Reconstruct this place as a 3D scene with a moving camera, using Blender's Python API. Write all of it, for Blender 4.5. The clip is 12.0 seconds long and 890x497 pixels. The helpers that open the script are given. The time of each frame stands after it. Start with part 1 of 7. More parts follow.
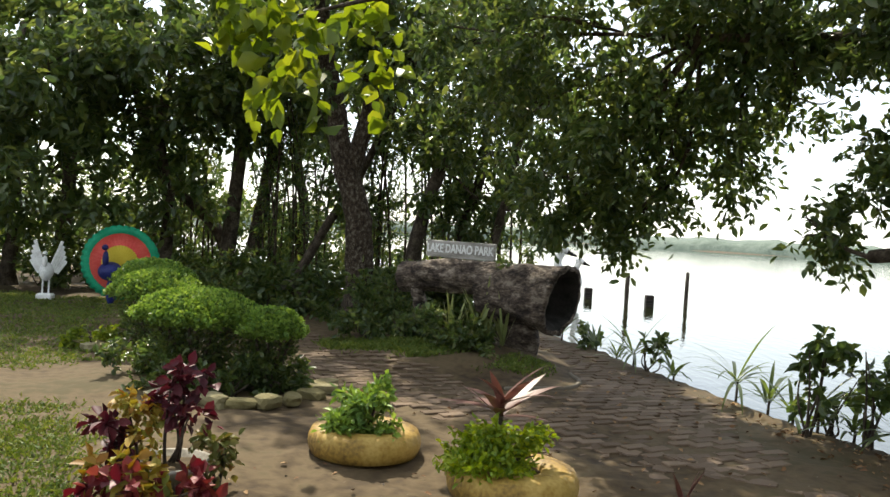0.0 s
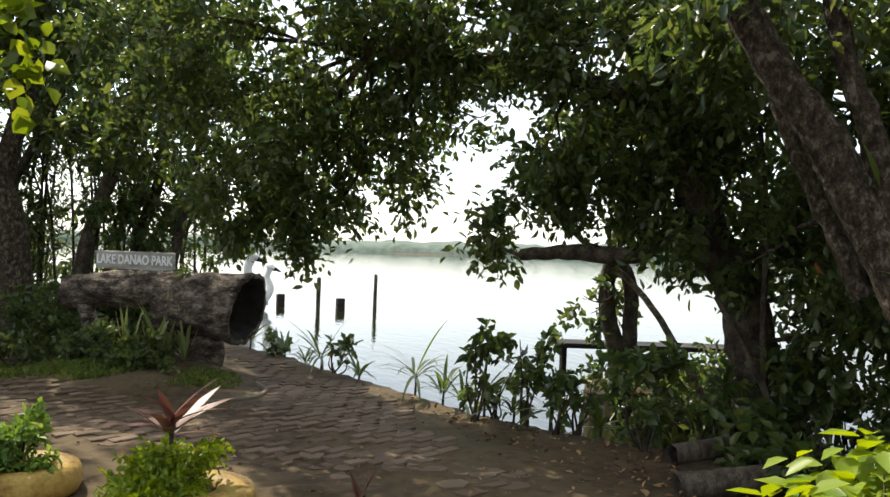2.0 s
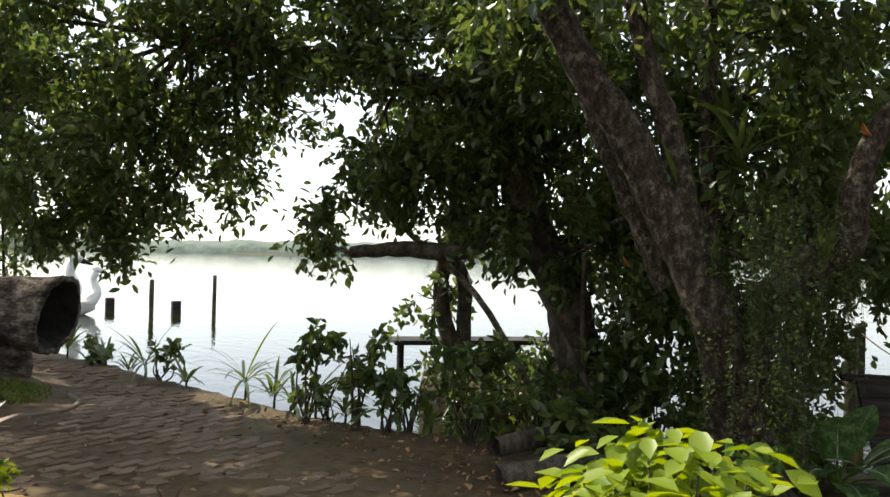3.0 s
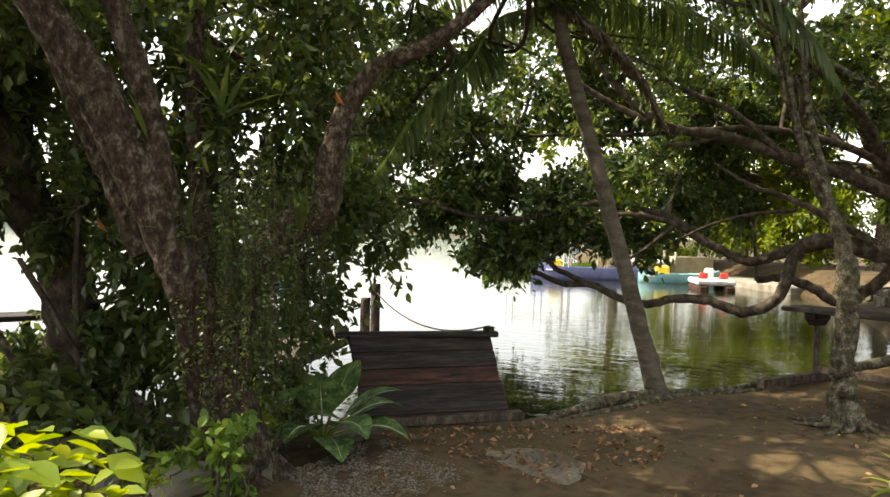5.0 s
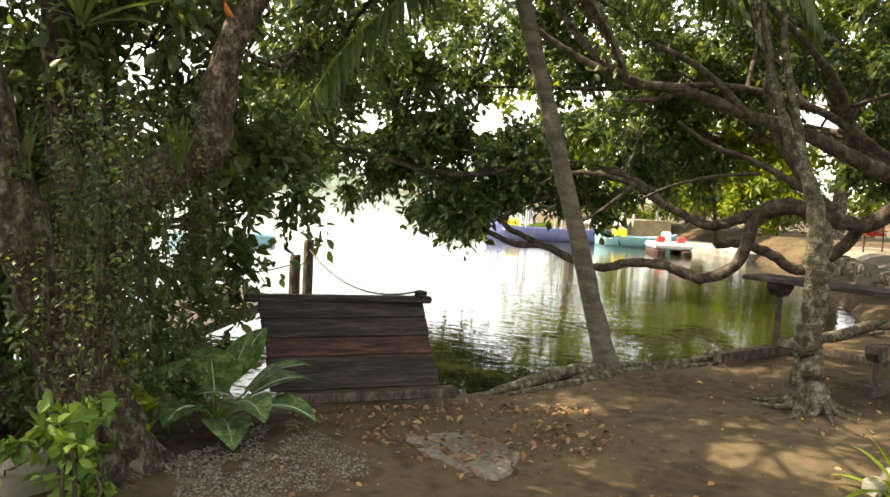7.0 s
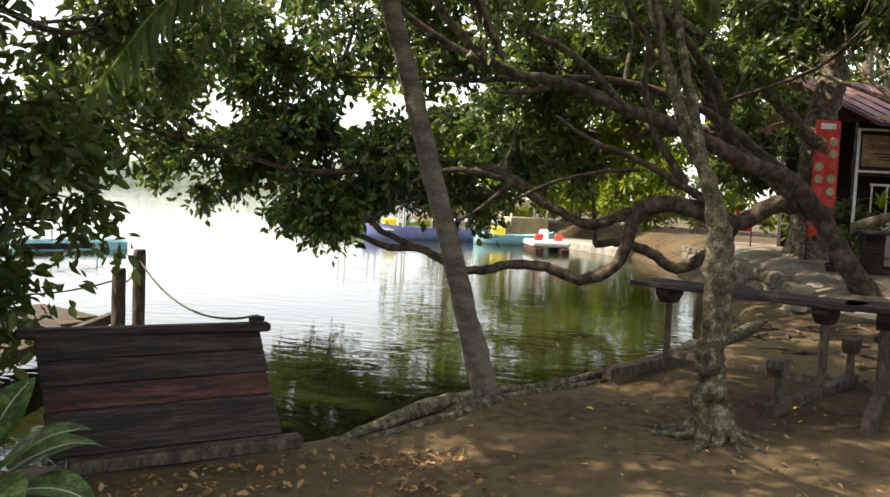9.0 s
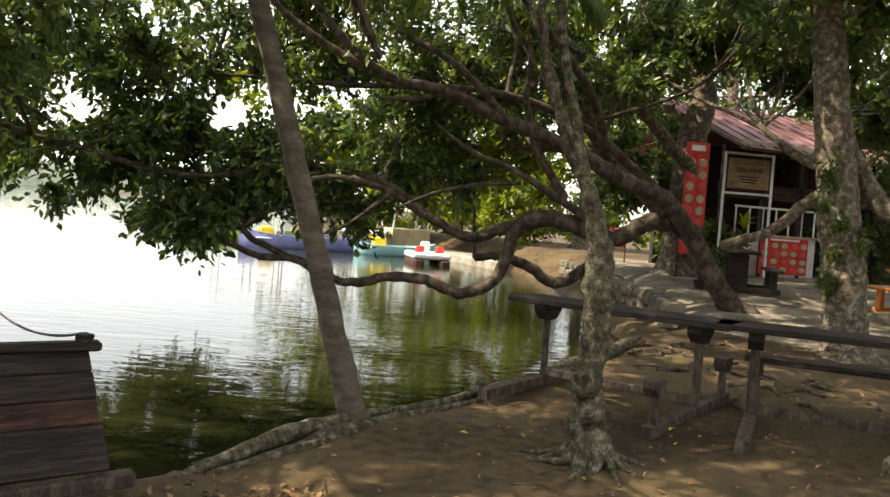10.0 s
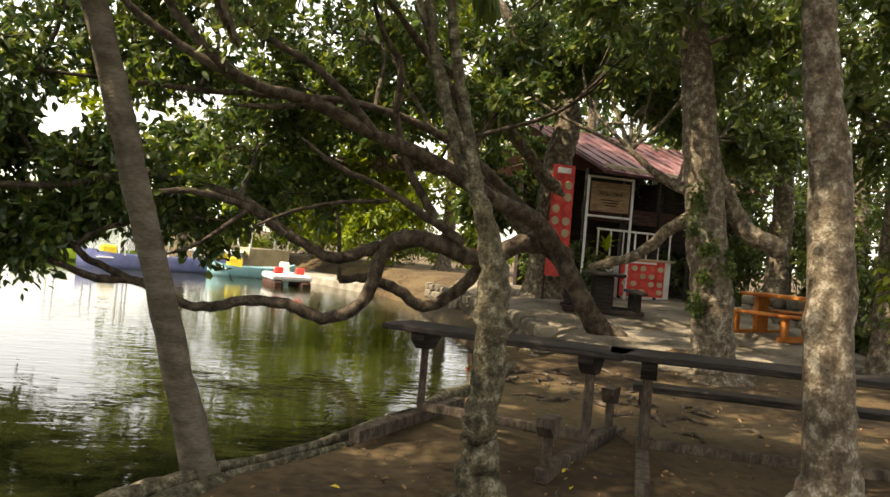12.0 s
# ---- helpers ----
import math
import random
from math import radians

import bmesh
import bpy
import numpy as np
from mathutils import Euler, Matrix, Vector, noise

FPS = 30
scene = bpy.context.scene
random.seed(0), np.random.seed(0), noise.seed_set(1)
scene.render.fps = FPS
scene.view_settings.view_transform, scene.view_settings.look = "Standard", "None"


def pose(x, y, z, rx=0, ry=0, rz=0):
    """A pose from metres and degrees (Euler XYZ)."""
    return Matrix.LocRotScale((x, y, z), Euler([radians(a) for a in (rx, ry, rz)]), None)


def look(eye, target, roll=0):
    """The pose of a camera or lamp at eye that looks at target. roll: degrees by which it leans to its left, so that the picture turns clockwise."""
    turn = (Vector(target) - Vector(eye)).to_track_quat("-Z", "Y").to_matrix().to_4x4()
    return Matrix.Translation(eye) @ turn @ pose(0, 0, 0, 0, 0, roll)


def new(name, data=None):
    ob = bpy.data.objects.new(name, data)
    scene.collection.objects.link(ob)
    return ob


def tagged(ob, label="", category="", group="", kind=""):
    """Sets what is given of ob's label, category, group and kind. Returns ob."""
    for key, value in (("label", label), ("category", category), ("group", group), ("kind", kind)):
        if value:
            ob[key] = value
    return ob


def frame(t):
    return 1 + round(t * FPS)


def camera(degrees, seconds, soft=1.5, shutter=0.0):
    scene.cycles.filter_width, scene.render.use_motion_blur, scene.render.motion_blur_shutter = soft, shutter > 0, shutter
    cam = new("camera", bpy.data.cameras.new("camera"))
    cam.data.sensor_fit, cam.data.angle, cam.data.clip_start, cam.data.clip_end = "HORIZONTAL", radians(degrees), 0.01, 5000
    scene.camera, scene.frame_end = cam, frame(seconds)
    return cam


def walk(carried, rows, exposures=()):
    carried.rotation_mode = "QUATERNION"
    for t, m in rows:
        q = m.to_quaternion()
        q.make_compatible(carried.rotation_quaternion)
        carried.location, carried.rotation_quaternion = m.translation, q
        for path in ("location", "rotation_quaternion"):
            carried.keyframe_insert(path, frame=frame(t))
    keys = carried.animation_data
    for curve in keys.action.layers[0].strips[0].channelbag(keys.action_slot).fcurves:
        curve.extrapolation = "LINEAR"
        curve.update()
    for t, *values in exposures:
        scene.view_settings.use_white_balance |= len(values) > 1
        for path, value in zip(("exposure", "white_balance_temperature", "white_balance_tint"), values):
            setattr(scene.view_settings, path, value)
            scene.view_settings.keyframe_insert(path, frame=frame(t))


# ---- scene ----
cam = camera(58.76, 12.0)
ROWS = [
    (0.0, -0.034, 0.019, 1.461, -0.85, -1.13, -3.54),
    (0.5, -0.031, 0.007, 1.462, -5.98, -0.71, -3.49),
    (1.0, -0.006, -0.002, 1.466, -7.80, -0.49, -3.32),
    (1.5, 0.022, -0.017, 1.473, -15.47, -0.02, -3.03),
    (2.0, 0.093, 0.004, 1.472, -22.70, 0.33, -2.01),
    (2.5, 0.200, 0.050, 1.470, -28.13, 0.42, -1.65),
    (4.5, 0.669, -0.262, 1.466, -54.75, -0.36, -0.89),
    (5.0, 0.849, -0.238, 1.464, -63.41, -1.16, -1.49),
    (5.5, 1.017, -0.202, 1.459, -66.67, -1.52, -1.21),
    (6.0, 1.225, -0.188, 1.437, -66.44, -2.27, -2.84),
    (6.5, 1.425, -0.151, 1.426, -66.05, -4.05, -3.16),
    (8.5, 2.411, 0.043, 1.461, -67.55, -3.68, -2.35),
    (9.0, 2.670, 0.091, 1.454, -74.84, -3.82, -2.56),
    (9.5, 2.890, 0.055, 1.467, -77.06, -3.57, -3.82),
    (10.0, 3.080, 0.096, 1.440, -83.25, -2.52, -4.18),
    (10.5, 3.305, 0.189, 1.410, -84.71, -2.19, -3.74),
    (11.0, 3.522, 0.198, 1.402, -84.37, -1.95, -4.15),
    (11.5, 3.677, 0.194, 1.402, -85.24, -1.03, -5.36),
    (12.0, 3.766, 0.236, 1.412, -93.41, -0.19, -4.77),
]
walk(cam, [(t, pose(x, y, z, 90 + pitch, roll, yaw)) for t, x, y, z, yaw, pitch, roll in ROWS],
     exposures=[(0.0, 0.8, 6300, 9), (2.5, 0.6, 6300, 10), (4.5, 0.85, 6900, 11), (5.5, 1.5, 7300, 13), (6.5, 1.75, 7300, 14), (9.0, 1.15, 6800, 13), (12.0, 1.2, 7600, 14)])

# ---- daylight ----
SUN_ELEV, SUN_AZ = radians(48), radians(-20)   # azimuth measured from +y towards +x
world = bpy.data.worlds.new("world")
scene.world = world
world.use_nodes = True
wn = world.node_tree
wn.nodes.clear()
sky = wn.nodes.new("ShaderNodeTexSky")
sky.sky_type, sky.sun_disc = "NISHITA", False
sky.sun_elevation, sky.sun_rotation = SUN_ELEV, SUN_AZ
sky.air_density, sky.dust_density, sky.ozone_density = 1.0, 1.2, 1.0
bg = wn.nodes.new("ShaderNodeBackground")
bg.inputs[1].default_value = 0.15
wout = wn.nodes.new("ShaderNodeOutputWorld")
veil = wn.nodes.new("ShaderNodeMix")     # thin white cloud over the whole sky
veil.data_type = "RGBA"
veil.inputs[0].default_value = 0.5
veil.inputs[7].default_value = (9.0, 9.0, 8.7, 1.0)
wn.links.new(sky.outputs[0], veil.inputs[6])
wn.links.new(veil.outputs[2], bg.inputs[0])
wn.links.new(bg.outputs[0], wout.inputs[0])
sun = new("sun", bpy.data.lights.new("sun", "SUN"))
sun.data.energy, sun.data.angle, sun.data.color = 4.8, radians(0.7), (1.0, 0.9, 0.72)
sd = Vector((math.sin(SUN_AZ) * math.cos(SUN_ELEV), math.cos(SUN_AZ) * math.cos(SUN_ELEV), math.sin(SUN_ELEV)))
sun.matrix_world = look(sd * 50, (0, 0, 0))

# ---- materials ----
def material(name, colours, rough=0.8, scale=3.0, fine=40.0, bump=0.3, metal=0.0, spec=0.3, translucent=0.0, per="", stretch=(1, 1, 1), dist=0.02, hue=0.478):
    """A procedural surface: two to four base colours over a broad and a fine noise (or a random pick for each island or object), with fine relief."""
    m = bpy.data.materials.new(name)
    m.use_nodes = True
    nt = m.node_tree
    N, L = nt.nodes, nt.links
    N.clear()
    out = N.new("ShaderNodeOutputMaterial")
    b = N.new("ShaderNodeBsdfPrincipled")
    b.inputs["Roughness"].default_value, b.inputs["Metallic"].default_value = rough, metal
    b.inputs["Specular IOR Level"].default_value = spec
    tc = N.new("ShaderNodeNewGeometry") if per == "world" else N.new("ShaderNodeTexCoord")
    mp = N.new("ShaderNodeMapping")
    mp.inputs["Scale"].default_value = stretch
    L.new(tc.outputs["Position" if per == "world" else "Object"], mp.inputs[0])
    n1, n2 = N.new("ShaderNodeTexNoise"), N.new("ShaderNodeTexNoise")
    n1.inputs["Scale"].default_value, n2.inputs["Scale"].default_value = scale, fine
    n1.inputs["Detail"].default_value, n2.inputs["Detail"].default_value = 5, 4
    L.new(mp.outputs[0], n1.inputs[0])
    L.new(mp.outputs[0], n2.inputs[0])
    add = N.new("ShaderNodeMix")
    add.inputs[0].default_value = 0.35
    L.new(n1.outputs[0], add.inputs[2])
    L.new(n2.outputs[0], add.inputs[3])
    fac = add.outputs[0]
    if per in ("island", "object"):
        rnd = N.new("ShaderNodeNewGeometry") if per == "island" else N.new("ShaderNodeObjectInfo")
        mix = N.new("ShaderNodeMix")
        mix.inputs[0].default_value = 0.3
        L.new(rnd.outputs["Random Per Island" if per == "island" else "Random"], mix.inputs[2])
        L.new(fac, mix.inputs[3])
        fac = mix.outputs[0]
    ramp = N.new("ShaderNodeValToRGB")
    el = ramp.color_ramp.elements
    lo, hi = (0.08, 0.8) if per in ("island", "object") else (0.39, 0.61)
    while len(el) < len(colours):
        el.new(0.5)
    for i, c in enumerate(colours):
        el[i].position = lo + (hi - lo) * i / max(1, len(colours) - 1)
        el[i].color = (*c, 1)
    L.new(fac, ramp.inputs[0])
    L.new(ramp.outputs[0], b.inputs["Base Color"])
    if bump:
        bp = N.new("ShaderNodeBump")
        bp.inputs["Strength"].default_value, bp.inputs["Distance"].default_value = bump, dist
        L.new(add.outputs[0], bp.inputs["Height"])
        L.new(bp.outputs[0], b.inputs["Normal"])
    shader = b.outputs[0]
    if translucent:
        tr = N.new("ShaderNodeBsdfTranslucent")
        hs = N.new("ShaderNodeHueSaturation")
        hs.inputs["Hue"].default_value, hs.inputs["Value"].default_value, hs.inputs["Saturation"].default_value = hue, 1.8, 1.1
        L.new(ramp.outputs[0], hs.inputs["Color"])
        L.new(hs.outputs[0], tr.inputs[0])
        ms = N.new("ShaderNodeMixShader")
        ms.inputs[0].default_value = translucent
        L.new(shader, ms.inputs[1])
        L.new(tr.outputs[0], ms.inputs[2])
        shader = ms.outputs[0]
    L.new(shader, out.inputs[0])
    return m


M_SOIL = material("soil", [(0.036, 0.023, 0.011), (0.066, 0.044, 0.020), (0.102, 0.072, 0.036), (0.068, 0.053, 0.022)], 0.95, 0.55, 9.0, 0.7, per="world", dist=0.03)
M_LEAF = material("leaf_dark", [(0.028, 0.052, 0.016), (0.058, 0.098, 0.024), (0.105, 0.135, 0.034)], 0.36, 2, 30, 0.0, spec=0.6, translucent=0.45, per="island")
M_LEAF_FIG = material("leaf_glossy", [(0.02, 0.046, 0.016), (0.05, 0.092, 0.024), (0.12, 0.155, 0.032)], 0.33, 2, 30, 0.0, spec=0.6, translucent=0.45, per="island")
M_LEAF_LIME = material("leaf_lime", [(0.055, 0.10, 0.012), (0.11, 0.165, 0.018), (0.18, 0.225, 0.026)], 0.5, 2, 30, 0.0, spec=0.35, translucent=0.45, per="island")
M_LEAF_YELLOW = material("leaf_yellow_green", [(0.08, 0.15, 0.012), (0.17, 0.25, 0.018), (0.27, 0.33, 0.03)], 0.45, 2, 30, 0.0, spec=0.4, translucent=0.4, per="island")
M_LEAF_HEDGE = material("leaf_hedge", [(0.04, 0.09, 0.018), (0.12, 0.21, 0.035), (0.21, 0.31, 0.06)], 0.5, 2, 30, 0.0, translucent=0.3, per="island")
M_BARK = material("bark_dark", [(0.026, 0.02, 0.014), (0.062, 0.047, 0.033), (0.115, 0.093, 0.068)], 0.95, 9, 45, 0.9, stretch=(1, 1, 0.8), dist=0.03)
M_BARK_PALE = material("bark_pale", [(0.055, 0.042, 0.028), (0.095, 0.076, 0.052), (0.14, 0.115, 0.08), (0.26, 0.235, 0.185)], 0.9, 13, 50, 1.0, dist=0.03)
M_BARK_MOSS = material("bark_mossy", [(0.014, 0.009, 0.006), (0.034, 0.023, 0.014), (0.055, 0.04, 0.025), (0.12, 0.105, 0.08)], 0.95, 24, 70, 1.0, stretch=(1, 1, 0.7), dist=0.04)
M_BARK_LICHEN = material("bark_lichen", [(0.03, 0.027, 0.017), (0.062, 0.054, 0.033), (0.09, 0.082, 0.05), (0.19, 0.175, 0.13)], 0.95, 17, 60, 1.0, dist=0.03)
M_BARK_PALM = material("bark_palm", [(0.07, 0.06, 0.044), (0.105, 0.09, 0.066), (0.15, 0.13, 0.1)], 0.95, 6, 40, 0.8, stretch=(0.8, 0.8, 2.2))
M_WOOD_DARK = material("wood_dark", [(0.009, 0.007, 0.006), (0.02, 0.015, 0.013), (0.05, 0.038, 0.03)], 0.75, 5, 22, 0.5, stretch=(0.6, 0.6, 9), dist=0.008)
M_WOOD_GREY = material("wood_grey", [(0.032, 0.024, 0.017), (0.065, 0.05, 0.036), (0.115, 0.092, 0.068)], 0.85, 7, 34, 0.6, stretch=(2.4, 2.4, 1.0), dist=0.008)
M_LOG = material("log_bark", [(0.018, 0.013, 0.01), (0.055, 0.04, 0.03), (0.105, 0.08, 0.06), (0.2, 0.165, 0.13)], 0.92, 8, 30, 1.0, stretch=(0.8, 0.8, 1.5), dist=0.05)
M_YELLOW = material("yellow_paint", [(0.15, 0.09, 0.02), (0.32, 0.2, 0.04), (0.44, 0.3, 0.08)], 0.6, 4, 40, 0.2)
M_STONE = material("stone", [(0.09, 0.08, 0.06), (0.19, 0.175, 0.135), (0.31, 0.29, 0.23)], 0.9, 5, 30, 0.7, per="object")
M_BRICK = material("paving_brick", [(0.085, 0.058, 0.036), (0.13, 0.09, 0.058), (0.175, 0.125, 0.085)], 0.95, 6, 45, 0.8, per="object")
M_EDGE_STONE = material("edging_stone", [(0.09, 0.075, 0.035), (0.19, 0.16, 0.07), (0.3, 0.265, 0.165)], 0.95, 9, 40, 0.9, per="object")
M_SAND = material("sandy_paving", [(0.10, 0.085, 0.06), (0.19, 0.165, 0.125), (0.27, 0.24, 0.19)], 0.95, 1.2, 25, 0.6, per="world")
M_CHIP = material("stone_chip", [(0.06, 0.048, 0.033), (0.12, 0.1, 0.072), (0.24, 0.21, 0.165)], 0.95, 5, 30, 0.4, per="island")
M_GRAVEL = material("pale_gravel", [(0.06, 0.048, 0.034), (0.12, 0.1, 0.075), (0.22, 0.195, 0.155)], 0.95, 6, 30, 0.3, per="island")
M_WALL_STONE = material("wall_stone", [(0.05, 0.043, 0.032), (0.11, 0.096, 0.072), (0.19, 0.17, 0.13)], 0.95, 6, 30, 0.9, per="object")
M_GRASS = material("grass", [(0.04, 0.075, 0.012), (0.085, 0.13, 0.02), (0.15, 0.18, 0.035)], 0.6, 2, 30, 0.0, translucent=0.25, per="island")
M_WHITE = material("white_paint", [(0.62, 0.62, 0.60), (0.78, 0.78, 0.76), (0.82, 0.82, 0.80)], 0.6, 5, 40, 0.15)
M_RED = material("red_paint", [(0.45, 0.03, 0.025), (0.6, 0.05, 0.04), (0.66, 0.09, 0.07)], 0.5, 4, 40, 0.1)
# Distance haze over the far shore is put into these pale grey-greens.
M_FARTREES = material("haze_paled_trees", [(0.08, 0.11, 0.085), (0.15, 0.185, 0.15)], 0.9, 0.15, 1.0, 0.4, per="world", dist=1.0)

M_CORD = material("leaf_red_bronze", [(0.055, 0.016, 0.014), (0.11, 0.035, 0.026), (0.22, 0.13, 0.10)], 0.45, 3, 30, 0.0, spec=0.4, translucent=0.15, per="island", hue=0.5)
M_COLEUS = material("leaf_maroon", [(0.025, 0.005, 0.009), (0.06, 0.009, 0.015), (0.12, 0.02, 0.025)], 0.55, 3, 30, 0.0, translucent=0.15, per="island", hue=0.5)
M_COLEUS_Y = material("leaf_gold", [(0.25, 0.1, 0.02), (0.32, 0.22, 0.03), (0.2, 0.22, 0.04)], 0.55, 3, 30, 0.0, translucent=0.15, per="island", hue=0.5)
M_COLEUS_G = material("leaf_bronze_green", [(0.05, 0.06, 0.015), (0.12, 0.13, 0.025), (0.2, 0.12, 0.04)], 0.55, 3, 30, 0.0, translucent=0.15, per="island", hue=0.5)
M_COLEUS_R = material("leaf_crimson", [(0.08, 0.008, 0.014), (0.17, 0.02, 0.025), (0.28, 0.07, 0.05)], 0.5, 3, 30, 0.0, translucent=0.15, per="island", hue=0.5)
M_DRY = material("dead_leaf", [(0.09, 0.045, 0.02), (0.19, 0.10, 0.045), (0.33, 0.21, 0.10)], 0.85, 4, 40, 0.0, per="island")
M_VEIN = material("leaf_midrib", [(0.35, 0.40, 0.25), (0.5, 0.55, 0.38)], 0.6, 5, 30, 0.0)
M_BIGLEAF = material("leaf_broad", [(0.045, 0.095, 0.03), (0.085, 0.155, 0.05), (0.2, 0.3, 0.11)], 0.55, 16, 60, 0.3, spec=0.25, translucent=0.3, dist=0.004)
M_STRIPED = material("leaf_striped", [(0.06, 0.10, 0.03), (0.16, 0.2, 0.06), (0.35, 0.36, 0.16)], 0.5, 3, 30, 0.0, translucent=0.2, per="island")
M_CONCRETE = material("concrete", [(0.16, 0.145, 0.115), (0.25, 0.23, 0.19), (0.34, 0.32, 0.27)], 0.95, 2, 40, 0.5)
M_RUST = material("rusty_red_wood", [(0.016, 0.01, 0.009), (0.05, 0.022, 0.016), (0.105, 0.045, 0.03)], 0.8, 5, 22, 0.5, stretch=(0.7, 0.7, 8), dist=0.008)
M_BLACK = material("black_and_hollow_shade", [(0.012, 0.011, 0.01), (0.03, 0.027, 0.024)], 0.95, 6, 30, 0.6)
M_PLANKPALE = material("sign_plank", [(0.20, 0.185, 0.16), (0.32, 0.30, 0.27), (0.42, 0.40, 0.36)], 0.9, 4, 40, 0.4, stretch=(1, 5, 5))
M_GREEN = material("green_paint", [(0.01, 0.25, 0.12), (0.02, 0.38, 0.2)], 0.6, 4, 40, 0.1)
M_YPAINT = material("bright_yellow_paint", [(0.65, 0.48, 0.03), (0.75, 0.6, 0.06)], 0.6, 4, 40, 0.1)
M_NAVY = material("navy_paint", [(0.01, 0.012, 0.09), (0.02, 0.03, 0.16)], 0.5, 4, 40, 0.1)
M_CORAL = material("coral_paint", [(0.62, 0.06, 0.05), (0.72, 0.12, 0.09)], 0.6, 4, 40, 0.1)
M_BLUE = material("blue_paint", [(0.2, 0.22, 0.45), (0.3, 0.32, 0.55)], 0.5, 4, 40, 0.1)
M_AQUA = material("aqua_paint", [(0.2, 0.45, 0.5), (0.35, 0.6, 0.62)], 0.5, 4, 40, 0.1)
M_ORANGE = material("orange_wood", [(0.28, 0.08, 0.015), (0.42, 0.14, 0.025), (0.5, 0.2, 0.05)], 0.6, 4, 40, 0.3)
M_ORANGE_PALE = material("varnished_board", [(0.2, 0.12, 0.06), (0.3, 0.19, 0.1), (0.38, 0.26, 0.15)], 0.6, 4, 30, 0.3, stretch=(1, 1, 5))
M_ROOF = material("roof_red", [(0.08, 0.035, 0.035), (0.14, 0.055, 0.055), (0.24, 0.14, 0.14)], 0.5, 2, 30, 0.3)
M_CREAM = material("cream_paint", [(0.38, 0.32, 0.2), (0.52, 0.45, 0.3)], 0.8, 3, 40, 0.2)
M_STEEL = material("galvanised_steel", [(0.35, 0.35, 0.34), (0.5, 0.5, 0.49)], 0.45, 4, 40, 0.1, metal=0.7)


def make_water():
    m = bpy.data.materials.new("lake_water")
    m.use_nodes = True
    N, L = m.node_tree.nodes, m.node_tree.links
    b = N["Principled BSDF"]
    b.inputs["Base Color"].default_value = (0.014, 0.017, 0.005, 1)
    b.inputs["Roughness"].default_value, b.inputs["IOR"].default_value = 0.03, 1.33
    g = N.new("ShaderNodeNewGeometry")
    mp = N.new("ShaderNodeMapping")
    mp.inputs["Rotation"].default_value = (0, 0, 0.35)
    mp.inputs["Scale"].default_value = (2.2, 0.8, 1)
    L.new(g.outputs["Position"], mp.inputs[0])
    n = N.new("ShaderNodeTexNoise")
    n.inputs["Scale"].default_value, n.inputs["Detail"].default_value, n.inputs["Distortion"].default_value = 2.4, 3, 0.6
    L.new(mp.outputs[0], n.inputs[0])
    bp = N.new("ShaderNodeBump")
    bp.inputs["Strength"].default_value, bp.inputs["Distance"].default_value = 0.13, 0.05
    L.new(n.outputs[0], bp.inputs["Height"])
    L.new(bp.outputs[0], b.inputs["Normal"])
    return m


M_WATER = make_water()

# ---- building helpers ----
rng = np.random.default_rng(7)


def mesh_from(name, verts, faces, mat, smooth=False):
    """A mesh from arrays of corners and of faces that all have the same number of corners."""
    verts, faces = np.asarray(verts, np.float32), np.asarray(faces, np.int32)
    me = bpy.data.meshes.new(name)
    k = faces.shape[1]
    me.vertices.add(len(verts))
    me.vertices.foreach_set("co", verts.ravel())
    me.loops.add(faces.size)
    me.loops.foreach_set("vertex_index", faces.ravel())
    me.polygons.add(len(faces))
    me.polygons.foreach_set("loop_start", np.arange(0, faces.size, k, dtype=np.int32))
    me.update(calc_edges=True)
    if smooth:
        me.shade_smooth()
    if mat:
        me.materials.append(mat)
    return me


def child(name, me, parent, label=""):
    ob = new(name, me)
    ob.parent = parent
    if label:
        ob["label"] = label
    return ob


def part(name, bm, mat, parent, label="", smooth=False):
    me = bpy.data.meshes.new(name)
    bm.to_mesh(me)
    bm.free()
    if smooth:
        me.shade_smooth()
    me.materials.append(mat)
    return child(name, me, parent, label)


def thing(name, at, label, category, group="", turn=0.0):
    ob = new(name)
    ob.empty_display_size = 0.1
    ob.matrix_world = pose(at[0], at[1], at[2], 0, 0, turn)
    return tagged(ob, label, category, group)


def box(bm, size, m=None, bevel=0.0):
    """A bevelled box of that size, centred, moved by m, added to bm."""
    t = bmesh.new()
    bmesh.ops.create_cube(t, size=1.0)
    bmesh.ops.scale(t, vec=size, verts=t.verts)
    if bevel:
        bmesh.ops.bevel(t, geom=t.edges[:], offset=bevel, segments=1, affect="EDGES")
    if m is not None:
        bmesh.ops.transform(t, matrix=m, verts=t.verts)
    me = bpy.data.meshes.new("tmp")
    t.to_mesh(me)
    t.free()
    bm.from_mesh(me)
    bpy.data.meshes.remove(me)
    return bm


def beam(a, b, w, h, bevel=0.006, jitter=0.0):
    """A bmesh of a squared timber from a to b."""
    a, b = Vector(a), Vector(b)
    d = b - a
    q = d.to_track_quat("X", "Z").to_matrix().to_4x4()
    bm = box(bmesh.new(), (d.length, w, h), Matrix.Translation((a + b) / 2) @ q, bevel)
    return bm


